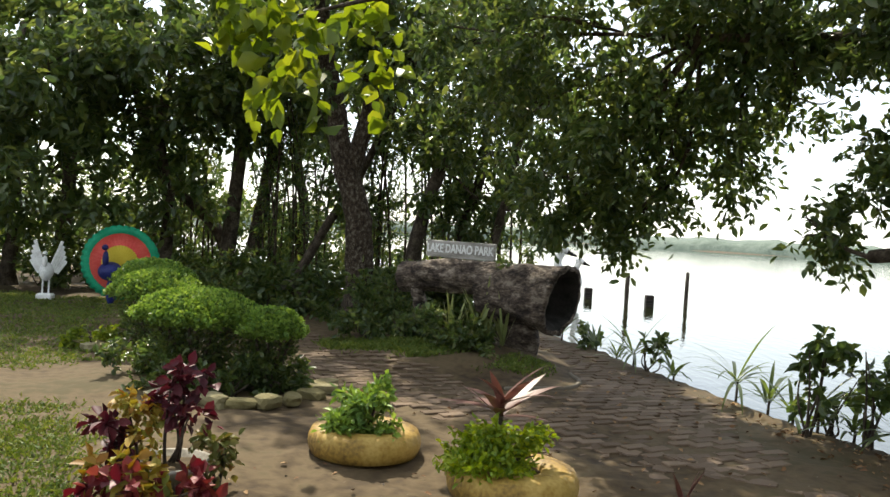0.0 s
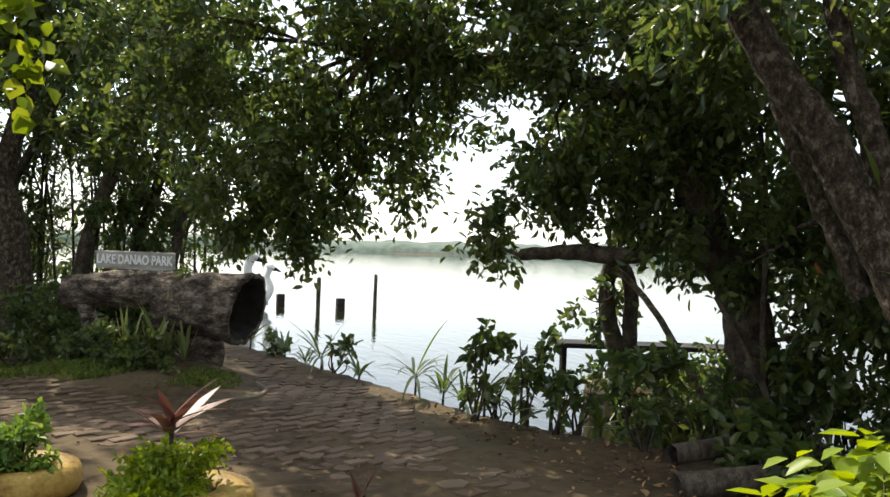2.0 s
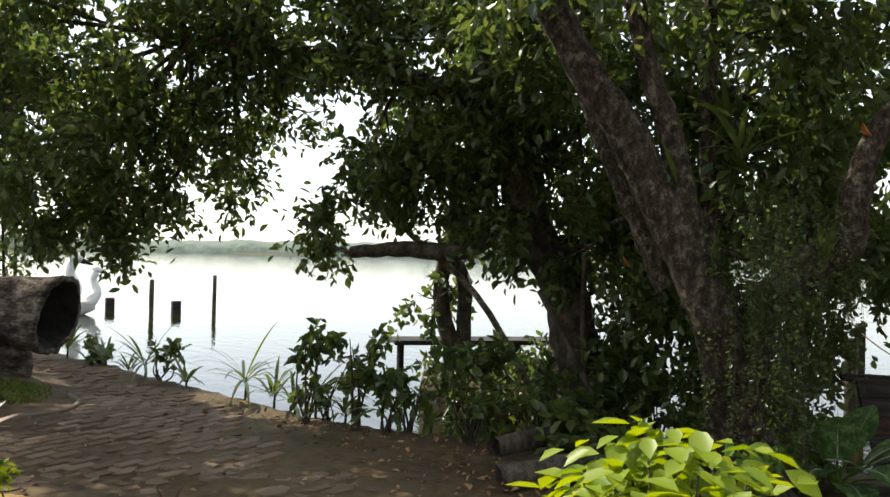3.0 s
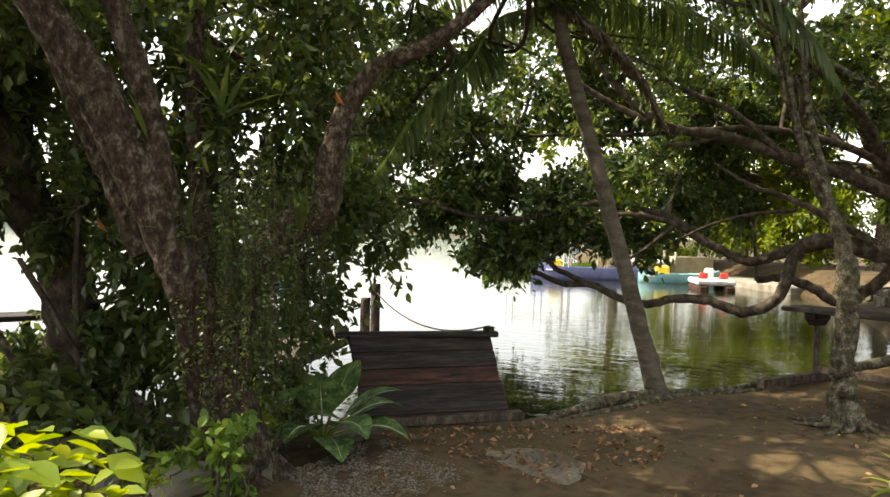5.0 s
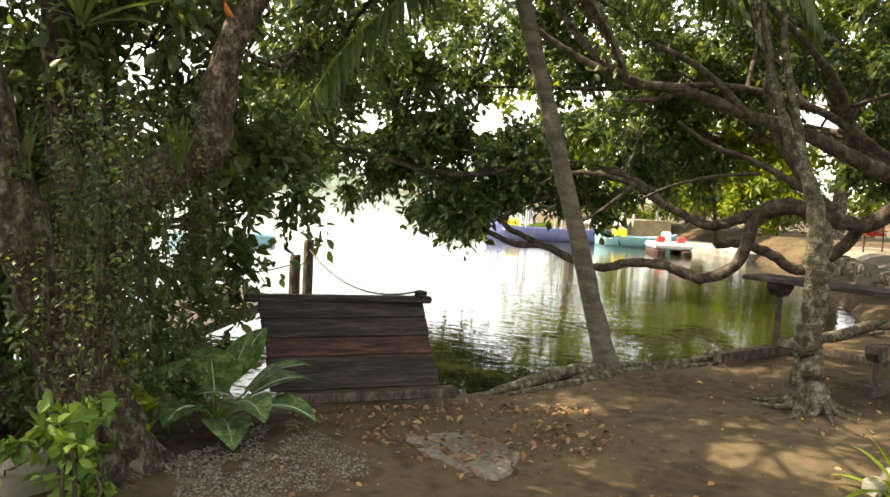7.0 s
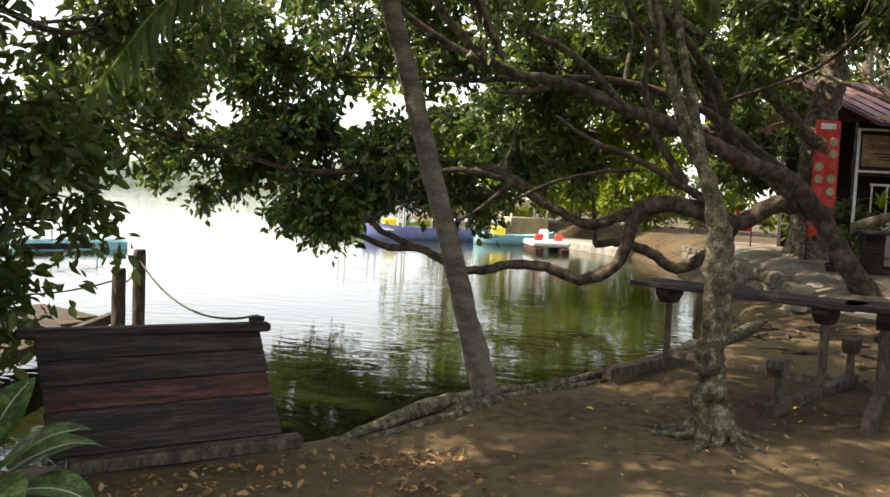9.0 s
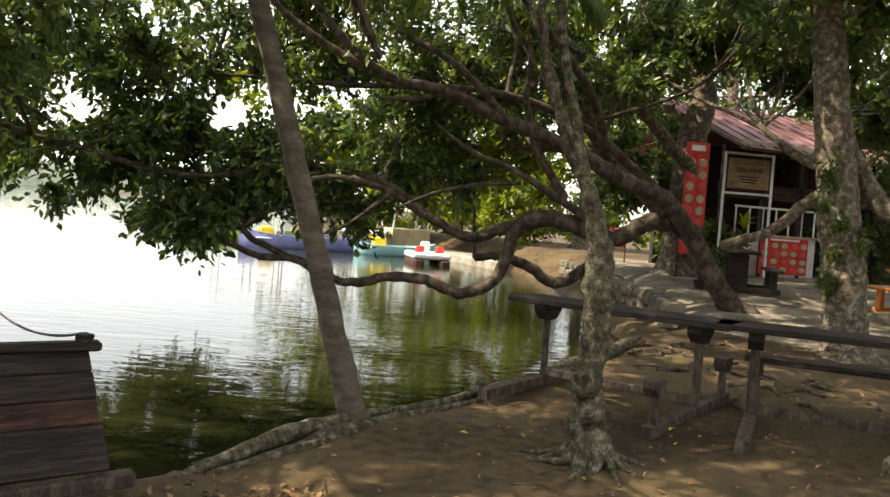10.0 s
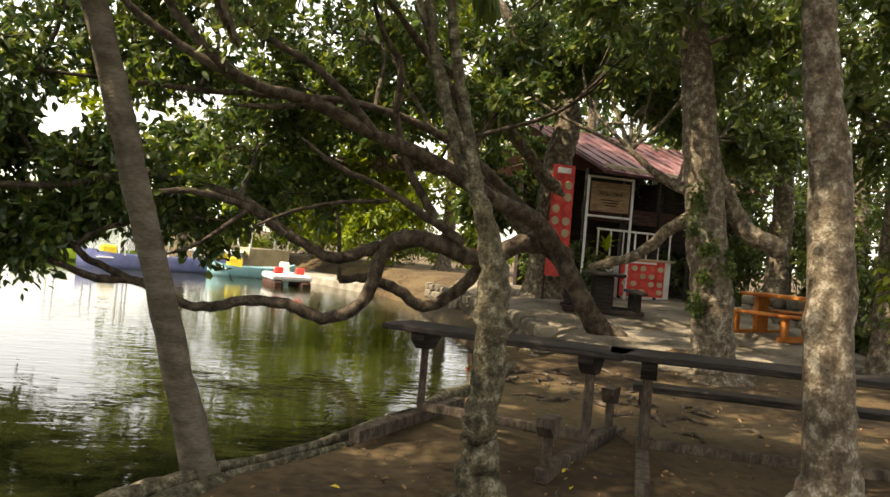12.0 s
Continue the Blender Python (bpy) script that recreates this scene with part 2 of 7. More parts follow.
def smooth_path(pts, n):
    """Points on a smooth curve through pts."""
    p = np.asarray(pts, float)
    if len(p) == 2:
        t = np.linspace(0, 1, n)[:, None]
        return p[0] * (1 - t) + p[1] * t
    q = np.vstack([2 * p[0] - p[1], p, 2 * p[-1] - p[-2]])
    u = np.linspace(0, len(p) - 1 - 1e-6, n)
    i = u.astype(int)
    t = (u - i)[:, None]
    a, b, c, d = q[i], q[i + 1], q[i + 2], q[i + 3]
    return 0.5 * (2 * b + (c - a) * t + (2 * a - 5 * b + 4 * c - d) * t ** 2 + (3 * b - a - 3 * c + d) * t ** 3)


def tube_arrays(pts, radii, seg=10, rough=0.06, steps=None, flare=0.0, kink=0.0):
    """Corners and faces of a tapered, uneven tube along a smooth path; flare widens its foot."""
    n = steps or max(4, 5 * (len(pts) - 1))
    c = smooth_path(pts, n)
    r = np.interp(np.linspace(0, 1, n), np.linspace(0, 1, len(radii)), radii)
    if kink:
        bend = rng.standard_normal((n, 3)) * r[:, None] * kink
        bend[0] = bend[-1] = 0
        c = c + bend
        r = r * (1 + 0.3 * kink * rng.standard_normal(n))
    if flare:
        h = np.concatenate([[0], np.cumsum(np.linalg.norm(np.diff(c, axis=0), axis=1))])
        r = r * (1 + flare * np.exp(-h / 0.12))
    t = np.gradient(c, axis=0)
    t /= np.linalg.norm(t, axis=1)[:, None] + 1e-9
    if flare:
        up = np.exp(-h / 0.25)[:, None]
        t = t * (1 - up) + np.array([0, 0, 1.0]) * up
        t /= np.linalg.norm(t, axis=1)[:, None]
    ref = np.array([0.31, 0.95, 0.05]) if abs(t[:, 1]).mean() < 0.85 else np.array([0.95, 0.1, 0.2])
    s = np.cross(t, ref)
    s /= np.linalg.norm(s, axis=1)[:, None] + 1e-9
    w = np.cross(t, s)
    a = np.linspace(0, 2 * np.pi, seg, endpoint=False)
    lump = 1 + rough * rng.standard_normal((n, seg))
    lobes = 1 + (0.22 * flare) * np.exp(-np.arange(n)[:, None] / max(1, n * 0.12)) * np.cos(5 * a)[None, :]
    rr = r[:, None] * lump * lobes
    v = c[:, None, :] + rr[..., None] * (np.cos(a)[None, :, None] * s[:, None, :] + np.sin(a)[None, :, None] * w[:, None, :])
    v = v.reshape(-1, 3)
    i, j = np.meshgrid(np.arange(n - 1), np.arange(seg), indexing="ij")
    j2 = (j + 1) % seg
    f = np.stack([i * seg + j, i * seg + j2, (i + 1) * seg + j2, (i + 1) * seg + j], -1).reshape(-1, 4)
    tip = len(v)
    v = np.vstack([v, c[-1] + t[-1] * r[-1] * 0.5, c[0]])
    k = np.arange(seg)
    last = (n - 1) * seg
    cap = np.stack([last + k[::2], last + (k[::2] + 1) % seg, last + (k[::2] + 2) % seg, np.full(len(k[::2]), tip)], 1)
    return v, np.vstack([f, cap]), c


def tubes(name, specs, mat, parent, label="", seg=8, rough=0.06):
    """Several tubes joined to one part; specs: (points, radii)."""
    V, F, n = [], [], 0
    for pts, radii in specs:
        v, f, _ = tube_arrays(pts, radii, seg, rough)
        V.append(v)
        F.append(f + n)
        n += len(v)
    return child(name, mesh_from(name, np.vstack(V), np.vstack(F), mat, True), parent, label)


def leaf_arrays(base, way, side, length, width, wide=0.55, fold=0.25, droop=0.15):
    """Corners and faces of many leaves: each two folded quads about its midrib."""
    up = np.cross(side, way)
    L, W = length[:, None], width[:, None]
    tip = base + way * L - up * L * droop
    lift = up * W * fold
    l1 = base + way * L * 0.28 + side * W * 0.38 + lift * 0.7
    l2 = base + way * L * wide * 1.15 + side * W * 0.48 + lift - up * L * droop * 0.4
    r1 = base + way * L * 0.28 - side * W * 0.38 + lift * 0.7
    r2 = base + way * L * wide * 1.15 - side * W * 0.48 + lift - up * L * droop * 0.4
    n = len(base)
    v = np.stack([base, l1, l2, tip, r2, r1], 1).reshape(-1, 3)
    k = np.arange(n)[:, None] * 6
    f = np.concatenate([k + [0, 3, 2, 1], k + [0, 5, 4, 3]], 0)
    return v, f


def unit(v):
    return v / (np.linalg.norm(v, axis=-1, keepdims=True) + 1e-9)


DENSITY = 1.75


def crown_arrays(blobs, size, per_twig=7, dens=1.0, droop=0.35, twig=0.28, aspect=0.5, wide=0.55, shell=0.45, flat=0.6):
    """Leaves on many short twigs that fill ellipsoids; blobs: (x, y, z, rx, ry, rz, twigs)."""
    B, Wy, Sd, Ln = [], [], [], []
    for x, y, z, rx, ry, rz, n in blobs:
        n = max(2, int(n * DENSITY * dens))
        d = unit(rng.standard_normal((n, 3)))
        # clumps make gaps
        clump = unit(rng.standard_normal((max(4, n // 14), 3))) * rng.random((max(4, n // 14), 1)) ** shell
        c = clump[rng.integers(0, len(clump), n)] + 0.30 * d * rng.random((n, 1))
        p = np.array([x, y, z]) + c * [rx, ry, rz]
        out = unit(c * [rx, ry, rz] + 0.25 * rng.standard_normal((n, 3)) * max(rx, ry, rz))
        t = unit(out + 0.5 * rng.standard_normal((n, 3)) - [0, 0, droop])
        for k in range(per_twig):
            s = (k + 0.5) / per_twig
            b = p + t * twig * s * rng.uniform(0.7, 1.3, (n, 1)) - np.array([0, 0, 1]) * droop * twig * s * s
            w = unit(t * 0.55 + rng.standard_normal((n, 3)) * 0.75 - [0, 0, droop * 0.6])
            nrm = unit(np.array([0, 0, flat]) + 0.55 * rng.standard_normal((n, 3)))
            sd_ = unit(np.cross(w, nrm))
            B.append(b), Wy.append(w), Sd.append(sd_)
            Ln.append(size * rng.uniform(0.6, 1.25, n))
    B, Wy, Sd, Ln = np.vstack(B), np.vstack(Wy), np.vstack(Sd), np.concatenate(Ln)
    return leaf_arrays(B, Wy, Sd, Ln, Ln * aspect * rng.uniform(0.8, 1.2, len(Ln)), wide)


def crown(parent, blobs, size, mat, name="crown", label="", **kw):
    v, f = crown_arrays(blobs, size, **kw)
    o = parent.matrix_world.translation
    return tagged(child(name, mesh_from(name, v - np.array(o), f, mat), parent, label), kind="stuff")


def tree(name, base, stems, mat_bark, label, category="tree", group="", flare=0.6, seg=14, kink=0.06):
    """A tree at base; stems: (part name, points in the world, radii). The first one is the trunk."""
    ob = thing(name, base, label, category, group)
    o = np.array(base)
    for i, (pname, pts, radii) in enumerate(stems):
        v, f, _ = tube_arrays(np.asarray(pts, float) - o, radii, seg if radii[0] > 0.04 else 6, 0.05, max(6, 7 * (len(pts) - 1)), flare if i == 0 else 0.0, kink if i else kink * 0.5)
        child(pname, mesh_from(pname, v, f, mat_bark, True), ob)
    return ob


def branches(parent, blobs, anchors, mat, r=0.02, subs=4):
    """Thin branches from the nearest anchor on the stems into each clump of leaves."""
    o = np.array(parent.matrix_world.translation)
    A = np.asarray(anchors, float)
    specs = []
    for x, y, z, rx, ry, rz, n in blobs:
        c = np.array([x, y, z])
        a = A[np.argmin(np.linalg.norm(A - c, axis=1))]
        mid = (a + c) / 2 + rng.uniform(-0.15, 0.15, 3) * np.linalg.norm(c - a)
        specs.append((np.array([a, mid, c]) - o, [r * 1.2, r * 0.9, r * 0.6]))
        for _ in range(subs):
            e = c + unit(rng.standard_normal(3)) * [rx, ry, rz] * 0.85
            m2 = (c + e) / 2 + rng.uniform(-0.12, 0.12, 3) * rx
            st = mid + (c - mid) * rng.uniform(0, 1)
            specs.append((np.array([st, m2, e]) - o, [r * 0.6, r * 0.4, r * 0.15]))
    return tagged(tubes("branchwork", specs, mat, parent, seg=5), kind="stuff")


def ribbons(base, way, length, width, droop=0.6, segs=6, fold=0.15, taper=0.5, twist=None):
    """Corners and faces of many arching blades, each with a midrib; they bend towards the ground."""
    n = len(base)
    length, width = np.broadcast_to(length, n)[:, None], np.broadcast_to(width, n)[:, None]
    p, d = base.copy(), unit(way)
    side = unit(np.cross(d, [0, 0, 1.0]) + 1e-4)
    if twist is not None:
        side = unit(side * np.cos(twist)[:, None] + np.cross(d, side) * np.sin(twist)[:, None])
    rows = []
    for k in range(segs + 1):
        s = k / segs
        w = width * (0.35 + 0.65 * min(1, s / 0.3)) * (1 - max(0, (s - taper) / (1 - taper)) ** 1.6 * 0.96) * 0.5
        up = np.cross(side, d)
        rows += [p - side * w + up * w * fold, p, p + side * w + up * w * fold]
        d = unit(d - np.array([0, 0, 1.0]) * np.broadcast_to(droop, n)[:, None] * (1.6 / segs) * (0.4 + s))
        p = p + d * length / segs
    v = np.stack(rows, 1).reshape(-1, 3)
    m = 3 * (segs + 1)
    q = []
    for k in range(segs):
        for c in (0, 1):
            q.append([3 * k + c, 3 * k + c + 1, 3 * k + c + 4, 3 * k + c + 3])
    q = np.array(q)
    f = (np.arange(n)[:, None, None] * m + q[None]).reshape(-1, 4)
    return v, f


def ring_dirs(n, rise_lo, rise_hi):
    a, e = rng.uniform(0, 2 * np.pi, n), rng.uniform(rise_lo, rise_hi, n)
    return np.stack([np.cos(a) * np.cos(e), np.sin(a) * np.cos(e), np.sin(e)], 1)


def join(parts):
    V, F, n = [], [], 0
    for v, f in parts:
        V.append(v)
        F.append(f + n)
        n += len(v)
    return np.vstack(V), np.vstack(F)


def strap_plant(at, n, length, width, mat, label, group="", rise=(0.5, 1.4), droop=0.6, stem=0.0, name="strap_plant", category="plant", leafname="blade"):
    ob = thing(name, at, label, category, group)
    if stem:
        tubes("stem", [(np.array([(0, 0, -0.02), (0.01, 0.01, stem)]), [0.014, 0.01])], M_BARK, ob, seg=6)
    for k in range(n):
        b = rng.uniform(-0.02, 0.02, (1, 3)) + [0, 0, stem * rng.uniform(0.75, 1.0)]
        v, f = ribbons(b, ring_dirs(1, *rise), length * rng.uniform(0.65, 1.1), width, droop * rng.uniform(0.6, 1.4), 7)
        child(leafname, mesh_from(leafname, v, f, mat, True), ob)
    return ob


def leafy_plant(at, blobs, size, mat, label, name="shrub", category="shrub", group="", stems=6, bark=None, **kw):
    """A shrub: stems from its foot into clumps of leaves; blobs are given from the foot."""
    ob = thing(name, at, label, category, group)
    specs = []
    for k in range(stems):
        x, y, z, rx, ry, rz, n = blobs[k % len(blobs)]
        e = np.array([x, y, z]) + rng.uniform(-0.7, 0.7, 3) * [rx, ry, rz]
        b = np.array([x * 0.3, y * 0.3, -0.02]) + rng.uniform(-0.04, 0.04, 3) * [1, 1, 0]
        specs.append((np.array([b, (b + e) / 2 + rng.uniform(-0.05, 0.05, 3), e]), [0.012, 0.009, 0.004]))
    tagged(tubes("stemwork", specs, bark or M_BARK, ob, seg=5), kind="stuff")
    w = [(at[0] + b[0], at[1] + b[1], at[2] + b[2], *b[3:]) for b in blobs]
    crown(ob, w, size, mat, name="foliage", **kw)
    return ob


def text_mesh(body, size, depth=0.004, bold=0.0):
    cu = bpy.data.curves.new("text", "FONT")
    cu.body, cu.size, cu.extrude, cu.offset = body, size, depth, bold
    cu.align_x, cu.align_y = "CENTER", "CENTER"
    tmp = new("text", cu)
    dg = bpy.context.evaluated_depsgraph_get()
    me = bpy.data.meshes.new_from_object(tmp.evaluated_get(dg))
    bpy.data.objects.remove(tmp)
    bpy.data.curves.remove(cu)
    return me

# ---- ground and lake ----
SHORE = [(-60, 60), (-14, 25), (-5, 20), (0.6, 16.5), (1.9, 13), (2.55, 10), (2.9, 8.5), (3.15, 7.6), (3.4, 6.6), (3.8, 5.8), (4.5, 5.0),
         (5.2, 4.65), (5.75, 4.0), (6.0, 3.2), (6.3, 2.7), (6.95, 2.12), (7.4, 1.8), (8.2, 1.45), (8.8, 1.02), (9.7, 0.5), (10.5, 0.05),
         (11.6, -0.45), (13.2, -1.2), (14.6, -1.35), (16.5, -1.2), (20, -0.9), (25, -0.3), (31, 1.8), (35, 5), (38, 9), (44, 13), (60, 18), (140, 40), (330, 120)]
FAR = [(400, 330), (250, 470), (60, 640), (-160, 600), (-200, 200)]
LAKE = np.array(SHORE + FAR, float)
WATER_Z = -0.22


def lake_distance(x, y):
    """Signed distance to the lake's edge, positive in the lake."""
    p = np.stack([x.ravel(), y.ravel()], 1)
    best, inside = np.full(len(p), 1e9), np.zeros(len(p), bool)
    for a, b in zip(LAKE, np.roll(LAKE, -1, 0)):
        e, w = b - a, p - a
        t = np.clip((w @ e) / (e @ e), 0, 1)
        best = np.minimum(best, np.linalg.norm(w - t[:, None] * e, axis=1))
        cross = ((a[1] <= p[:, 1]) & (b[1] > p[:, 1])) | ((b[1] <= p[:, 1]) & (a[1] > p[:, 1]))
        with np.errstate(divide="ignore", invalid="ignore"):
            xi = a[0] + (p[:, 1] - a[1]) * e[0] / (e[1] if e[1] else 1e-9)
        inside ^= cross & (p[:, 0] < xi)
    return np.where(inside, best, -best).reshape(x.shape)


def step(a, b, x):
    t = np.clip((x - a) / (b - a), 0, 1)
    return t * t * (3 - 2 * t)


def ground_height(x, y):
    x, y = np.asarray(x, float), np.asarray(y, float)
    s = lake_distance(x, y)
    land = 0.5 * step(12.5, 21, x) * step(0.2, 1.6, -s)
    land = land + 0.012 * np.sin(3.1 * x + 1.3 * y) + 0.012 * np.sin(2.3 * y - 1.7 * x) + 0.008 * np.sin(7 * x + 5 * y)
    mound = 0.16 * np.exp(-(((x - 0.3) / 1.15) ** 2 + ((y - 9.3) / 1.25) ** 2) ** 2)
    land = land + mound
    return land - 1.4 * step(-0.08, 0.75, s) * (s > -0.08) - 0.03 * step(-0.7, 0.0, s)


def gz(x, y):
    return float(ground_height(np.array([x]), np.array([y]))[0])


def axis(lo, hi, fine, mid, far):
    a = list(np.arange(lo, hi, fine))
    b = [hi + i * mid for i in range(1, int(28 / mid))]
    c = [lo - i * mid for i in range(1, int(28 / mid))]
    e = np.geomspace(30, 2600, 26)
    return np.array(sorted([*(lo - e), *c, *a, *b, *(hi + e)]))


gx, gy = axis(-5, 14, 0.11, 0.5, 3), axis(-4, 13, 0.11, 0.5, 3)
X, Y = np.meshgrid(gx, gy, indexing="ij")
Z = ground_height(X, Y)
near = (np.abs(X - 4) < 12) & (np.abs(Y - 4) < 11)
Z += near * 0.006 * rng.standard_normal(Z.shape)
nx, ny = len(gx), len(gy)
i, j = np.meshgrid(np.arange(nx - 1), np.arange(ny - 1), indexing="ij")
F = np.stack([i * ny + j, (i + 1) * ny + j, (i + 1) * ny + j + 1, i * ny + j + 1], -1).reshape(-1, 4)
ground = new("ground", mesh_from("ground", np.stack([X, Y, Z], -1).reshape(-1, 3), F, M_SOIL, True))
tagged(ground, "trodden brown soil with dust and moss along the lake", "ground", kind="structure")

W = 2600
water = new("water", mesh_from("water", [(-W, -W, WATER_Z), (W, -W, WATER_Z), (W, W, WATER_Z), (-W, W, WATER_Z)], [(0, 1, 2, 3)], M_WATER))
tagged(water, "calm lake water with fine ripples", "water", kind="structure")


def far_shore():
    """A low wooded ridge along the far side of the lake."""
    path = smooth_path([(420, 140), (420, 330), (260, 480), (60, 655), (-120, 640), (-230, 500), (-240, 180)], 260)
    h = 4 + 2 * np.abs(np.sin(np.arange(260) * 0.11)) + rng.uniform(0, 2.5, 260) + 11 * np.clip(1 - np.arange(260) / 100, 0, 1)
    c = np.array([80.0, 150.0])
    out = unit(path - c)
    v, f = [], []
    for k in range(260):
        p, o = path[k], out[k]
        v += [(*p, -0.3), (*(p + o * 3), h[k] * 0.5), (*(p + o * 10), h[k]), (*(p + o * 60), h[k] + 3), (*(p + o * 120), -1)]
    for k in range(259):
        f += [(k * 5 + a, k * 5 + a + 1, k * 5 + a + 6, k * 5 + a + 5) for a in range(4)]
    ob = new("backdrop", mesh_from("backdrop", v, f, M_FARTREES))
    tagged(ob, "wooded far shore of the lake, haze put into its colour", "far shore", kind="structure")


far_shore()

# ---- trees ----
ALL = {}
def put_tree(key, name, base, stems, bark, label, blobs, size, leaf, group="", r=0.02, subs=4, flare=0.6, kink=0.06, **kw):
    base = (base[0], base[1], gz(base[0], base[1]) - 0.03) if len(base) == 2 else base
    ob = tree(name, base, stems, bark, label, "tree", group, flare, kink=kink)
    anchors = np.vstack([smooth_path(p, 14) for _, p, _ in stems])
    if blobs:
        branches(ob, blobs, anchors, bark, r, subs)
        crown(ob, blobs, size, leaf, **kw)
    ALL[key] = ob
    return ob


# two-stemmed tree behind the log
put_tree("I", "tree", (-1.05, 11.9), [
    ("trunk", [(-1.05, 11.9, -0.05), (-1.1, 11.88, 0.71), (-1.18, 11.86, 1.64), (-1.44, 11.84, 2.47), (-1.61, 11.81, 3.3), (-1.83, 11.78, 4.28), (-1.96, 11.76, 5.6)], [0.27, 0.22, 0.2, 0.17, 0.14, 0.12, 0.08]),
    ("limb", [(-1.35, 11.85, 2.2), (-1.1, 11.87, 3.17), (-1.03, 11.88, 4.02), (-0.8, 11.9, 5.4)], [0.14, 0.12, 0.1, 0.07]),
    ("limb", [(-1.2, 11.8, 3.7), (-0.2, 11.2, 4.0), (0.9, 10.6, 4.15)], [0.07, 0.06, 0.05])],
    M_BARK_MOSS, "two-stemmed lakeside tree with brown bark", [(-2.2, 11.5, 5.2, 1.6, 1.5, 1.0, 260), (-0.3, 11.4, 5.1, 1.4, 1.4, 0.9, 240), (-1.9, 11.6, 3.9, 0.8, 0.8, 0.5, 70), (-0.4, 11.5, 3.8, 0.8, 0.8, 0.5, 80), (0.6, 11.0, 3.9, 0.9, 0.8, 0.5, 90)], 0.14, M_LEAF, droop=0.5)
for k, (pts, rad) in enumerate([
        ([(-3.95, 15.0, -0.05), (-3.9, 15.03, 0.8), (-3.79, 15.06, 2.4), (-3.71, 15.08, 3.8), (-3.76, 15.07, 6.2)], [0.19, 0.15, 0.13, 0.12, 0.08]),
        ([(-3.7, 15.1, -0.05), (-3.49, 15.13, 0.7), (-3.27, 15.18, 2.2), (-3.12, 15.2, 3.4), (-3.0, 15.2, 5.8)], [0.17, 0.14, 0.12, 0.11, 0.07]),
        ([(-4.0, 15.6, -0.05), (-4.15, 15.48, 1.1), (-4.79, 15.3, 1.8), (-5.4, 15.2, 2.4), (-6.0, 15.2, 4.4)], [0.13, 0.11, 0.1, 0.09, 0.06]),
        ([(-7.4, 15.6, -0.05), (-7.2, 15.6, 2.0), (-7.3, 15.5, 5.2)], [0.16, 0.13, 0.08]),
        ([(-9.2, 15.0, -0.05), (-9.3, 15.2, 2.0), (-9.0, 15.3, 5.2)], [0.16, 0.13, 0.08])]):
    b = pts[0]
    top = pts[-1]
    bl = [(top[0] + dx, top[1] + dy, z, 1.5, 1.2, 0.9, 170) for dx, dy, z in [(-0.7, -0.4, 3.3), (0.5, -0.6, 4.4), (-0.4, 0.3, 5.4), (0.3, 0.2, 6.4)]]
    put_tree("J%d" % k, "tree", (b[0], b[1]), [("trunk", pts, rad)], M_BARK, "slender dark-barked tree in the thicket by the lawn", bl, 0.2, M_LEAF, "thicket trees", droop=0.4, twig=0.35, dens=0.5)
for k, (pts, rad) in enumerate([
        ([(-0.5, 13.0, -0.05), (-0.26, 13.02, 1.53), (0.05, 13.02, 2.58), (0.45, 13.01, 3.63), (1.1, 13, 5.2)], [0.13, 0.12, 0.1, 0.09, 0.05]),
        ([(0.35, 13.5, -0.05), (0.42, 13.5, 1.4), (0.74, 13.5, 2.57), (0.78, 13.5, 3.8), (0.9, 13.4, 5.2)], [0.1, 0.09, 0.08, 0.07, 0.04]),
        ([(-2.6, 13.8, -0.05), (-2.04, 13.87, 1.2), (-1.33, 13.96, 2.5), (-0.6, 14, 4.2)], [0.1, 0.08, 0.07, 0.04]),
        ([(0.75, 12.6, -0.05), (0.95, 12.6, 1.4), (1.2, 12.5, 2.7), (1.3, 12.4, 4.6)], [0.08, 0.07, 0.06, 0.04])]):
    b, top = pts[0], pts[-1]
    bl = [(b[0] + (top[0] - b[0]) * s + dx, top[1] + dy, b[2] + (top[2] - b[2]) * s, 0.9, 0.8, 0.6, 60) for dx, dy, s in [(0.3, 0, 0.42), (-0.4, -0.2, 0.6), (0.5, 0.2, 0.78), (0, 0, 1.0)]]
    put_tree("K%d" % k, "tree", (b[0], b[1]), [("trunk", pts, rad)], M_BARK, "thin leaning lakeside tree with sparse small leaves", bl, 0.13, M_LEAF, "thin lakeside trees", droop=0.6)

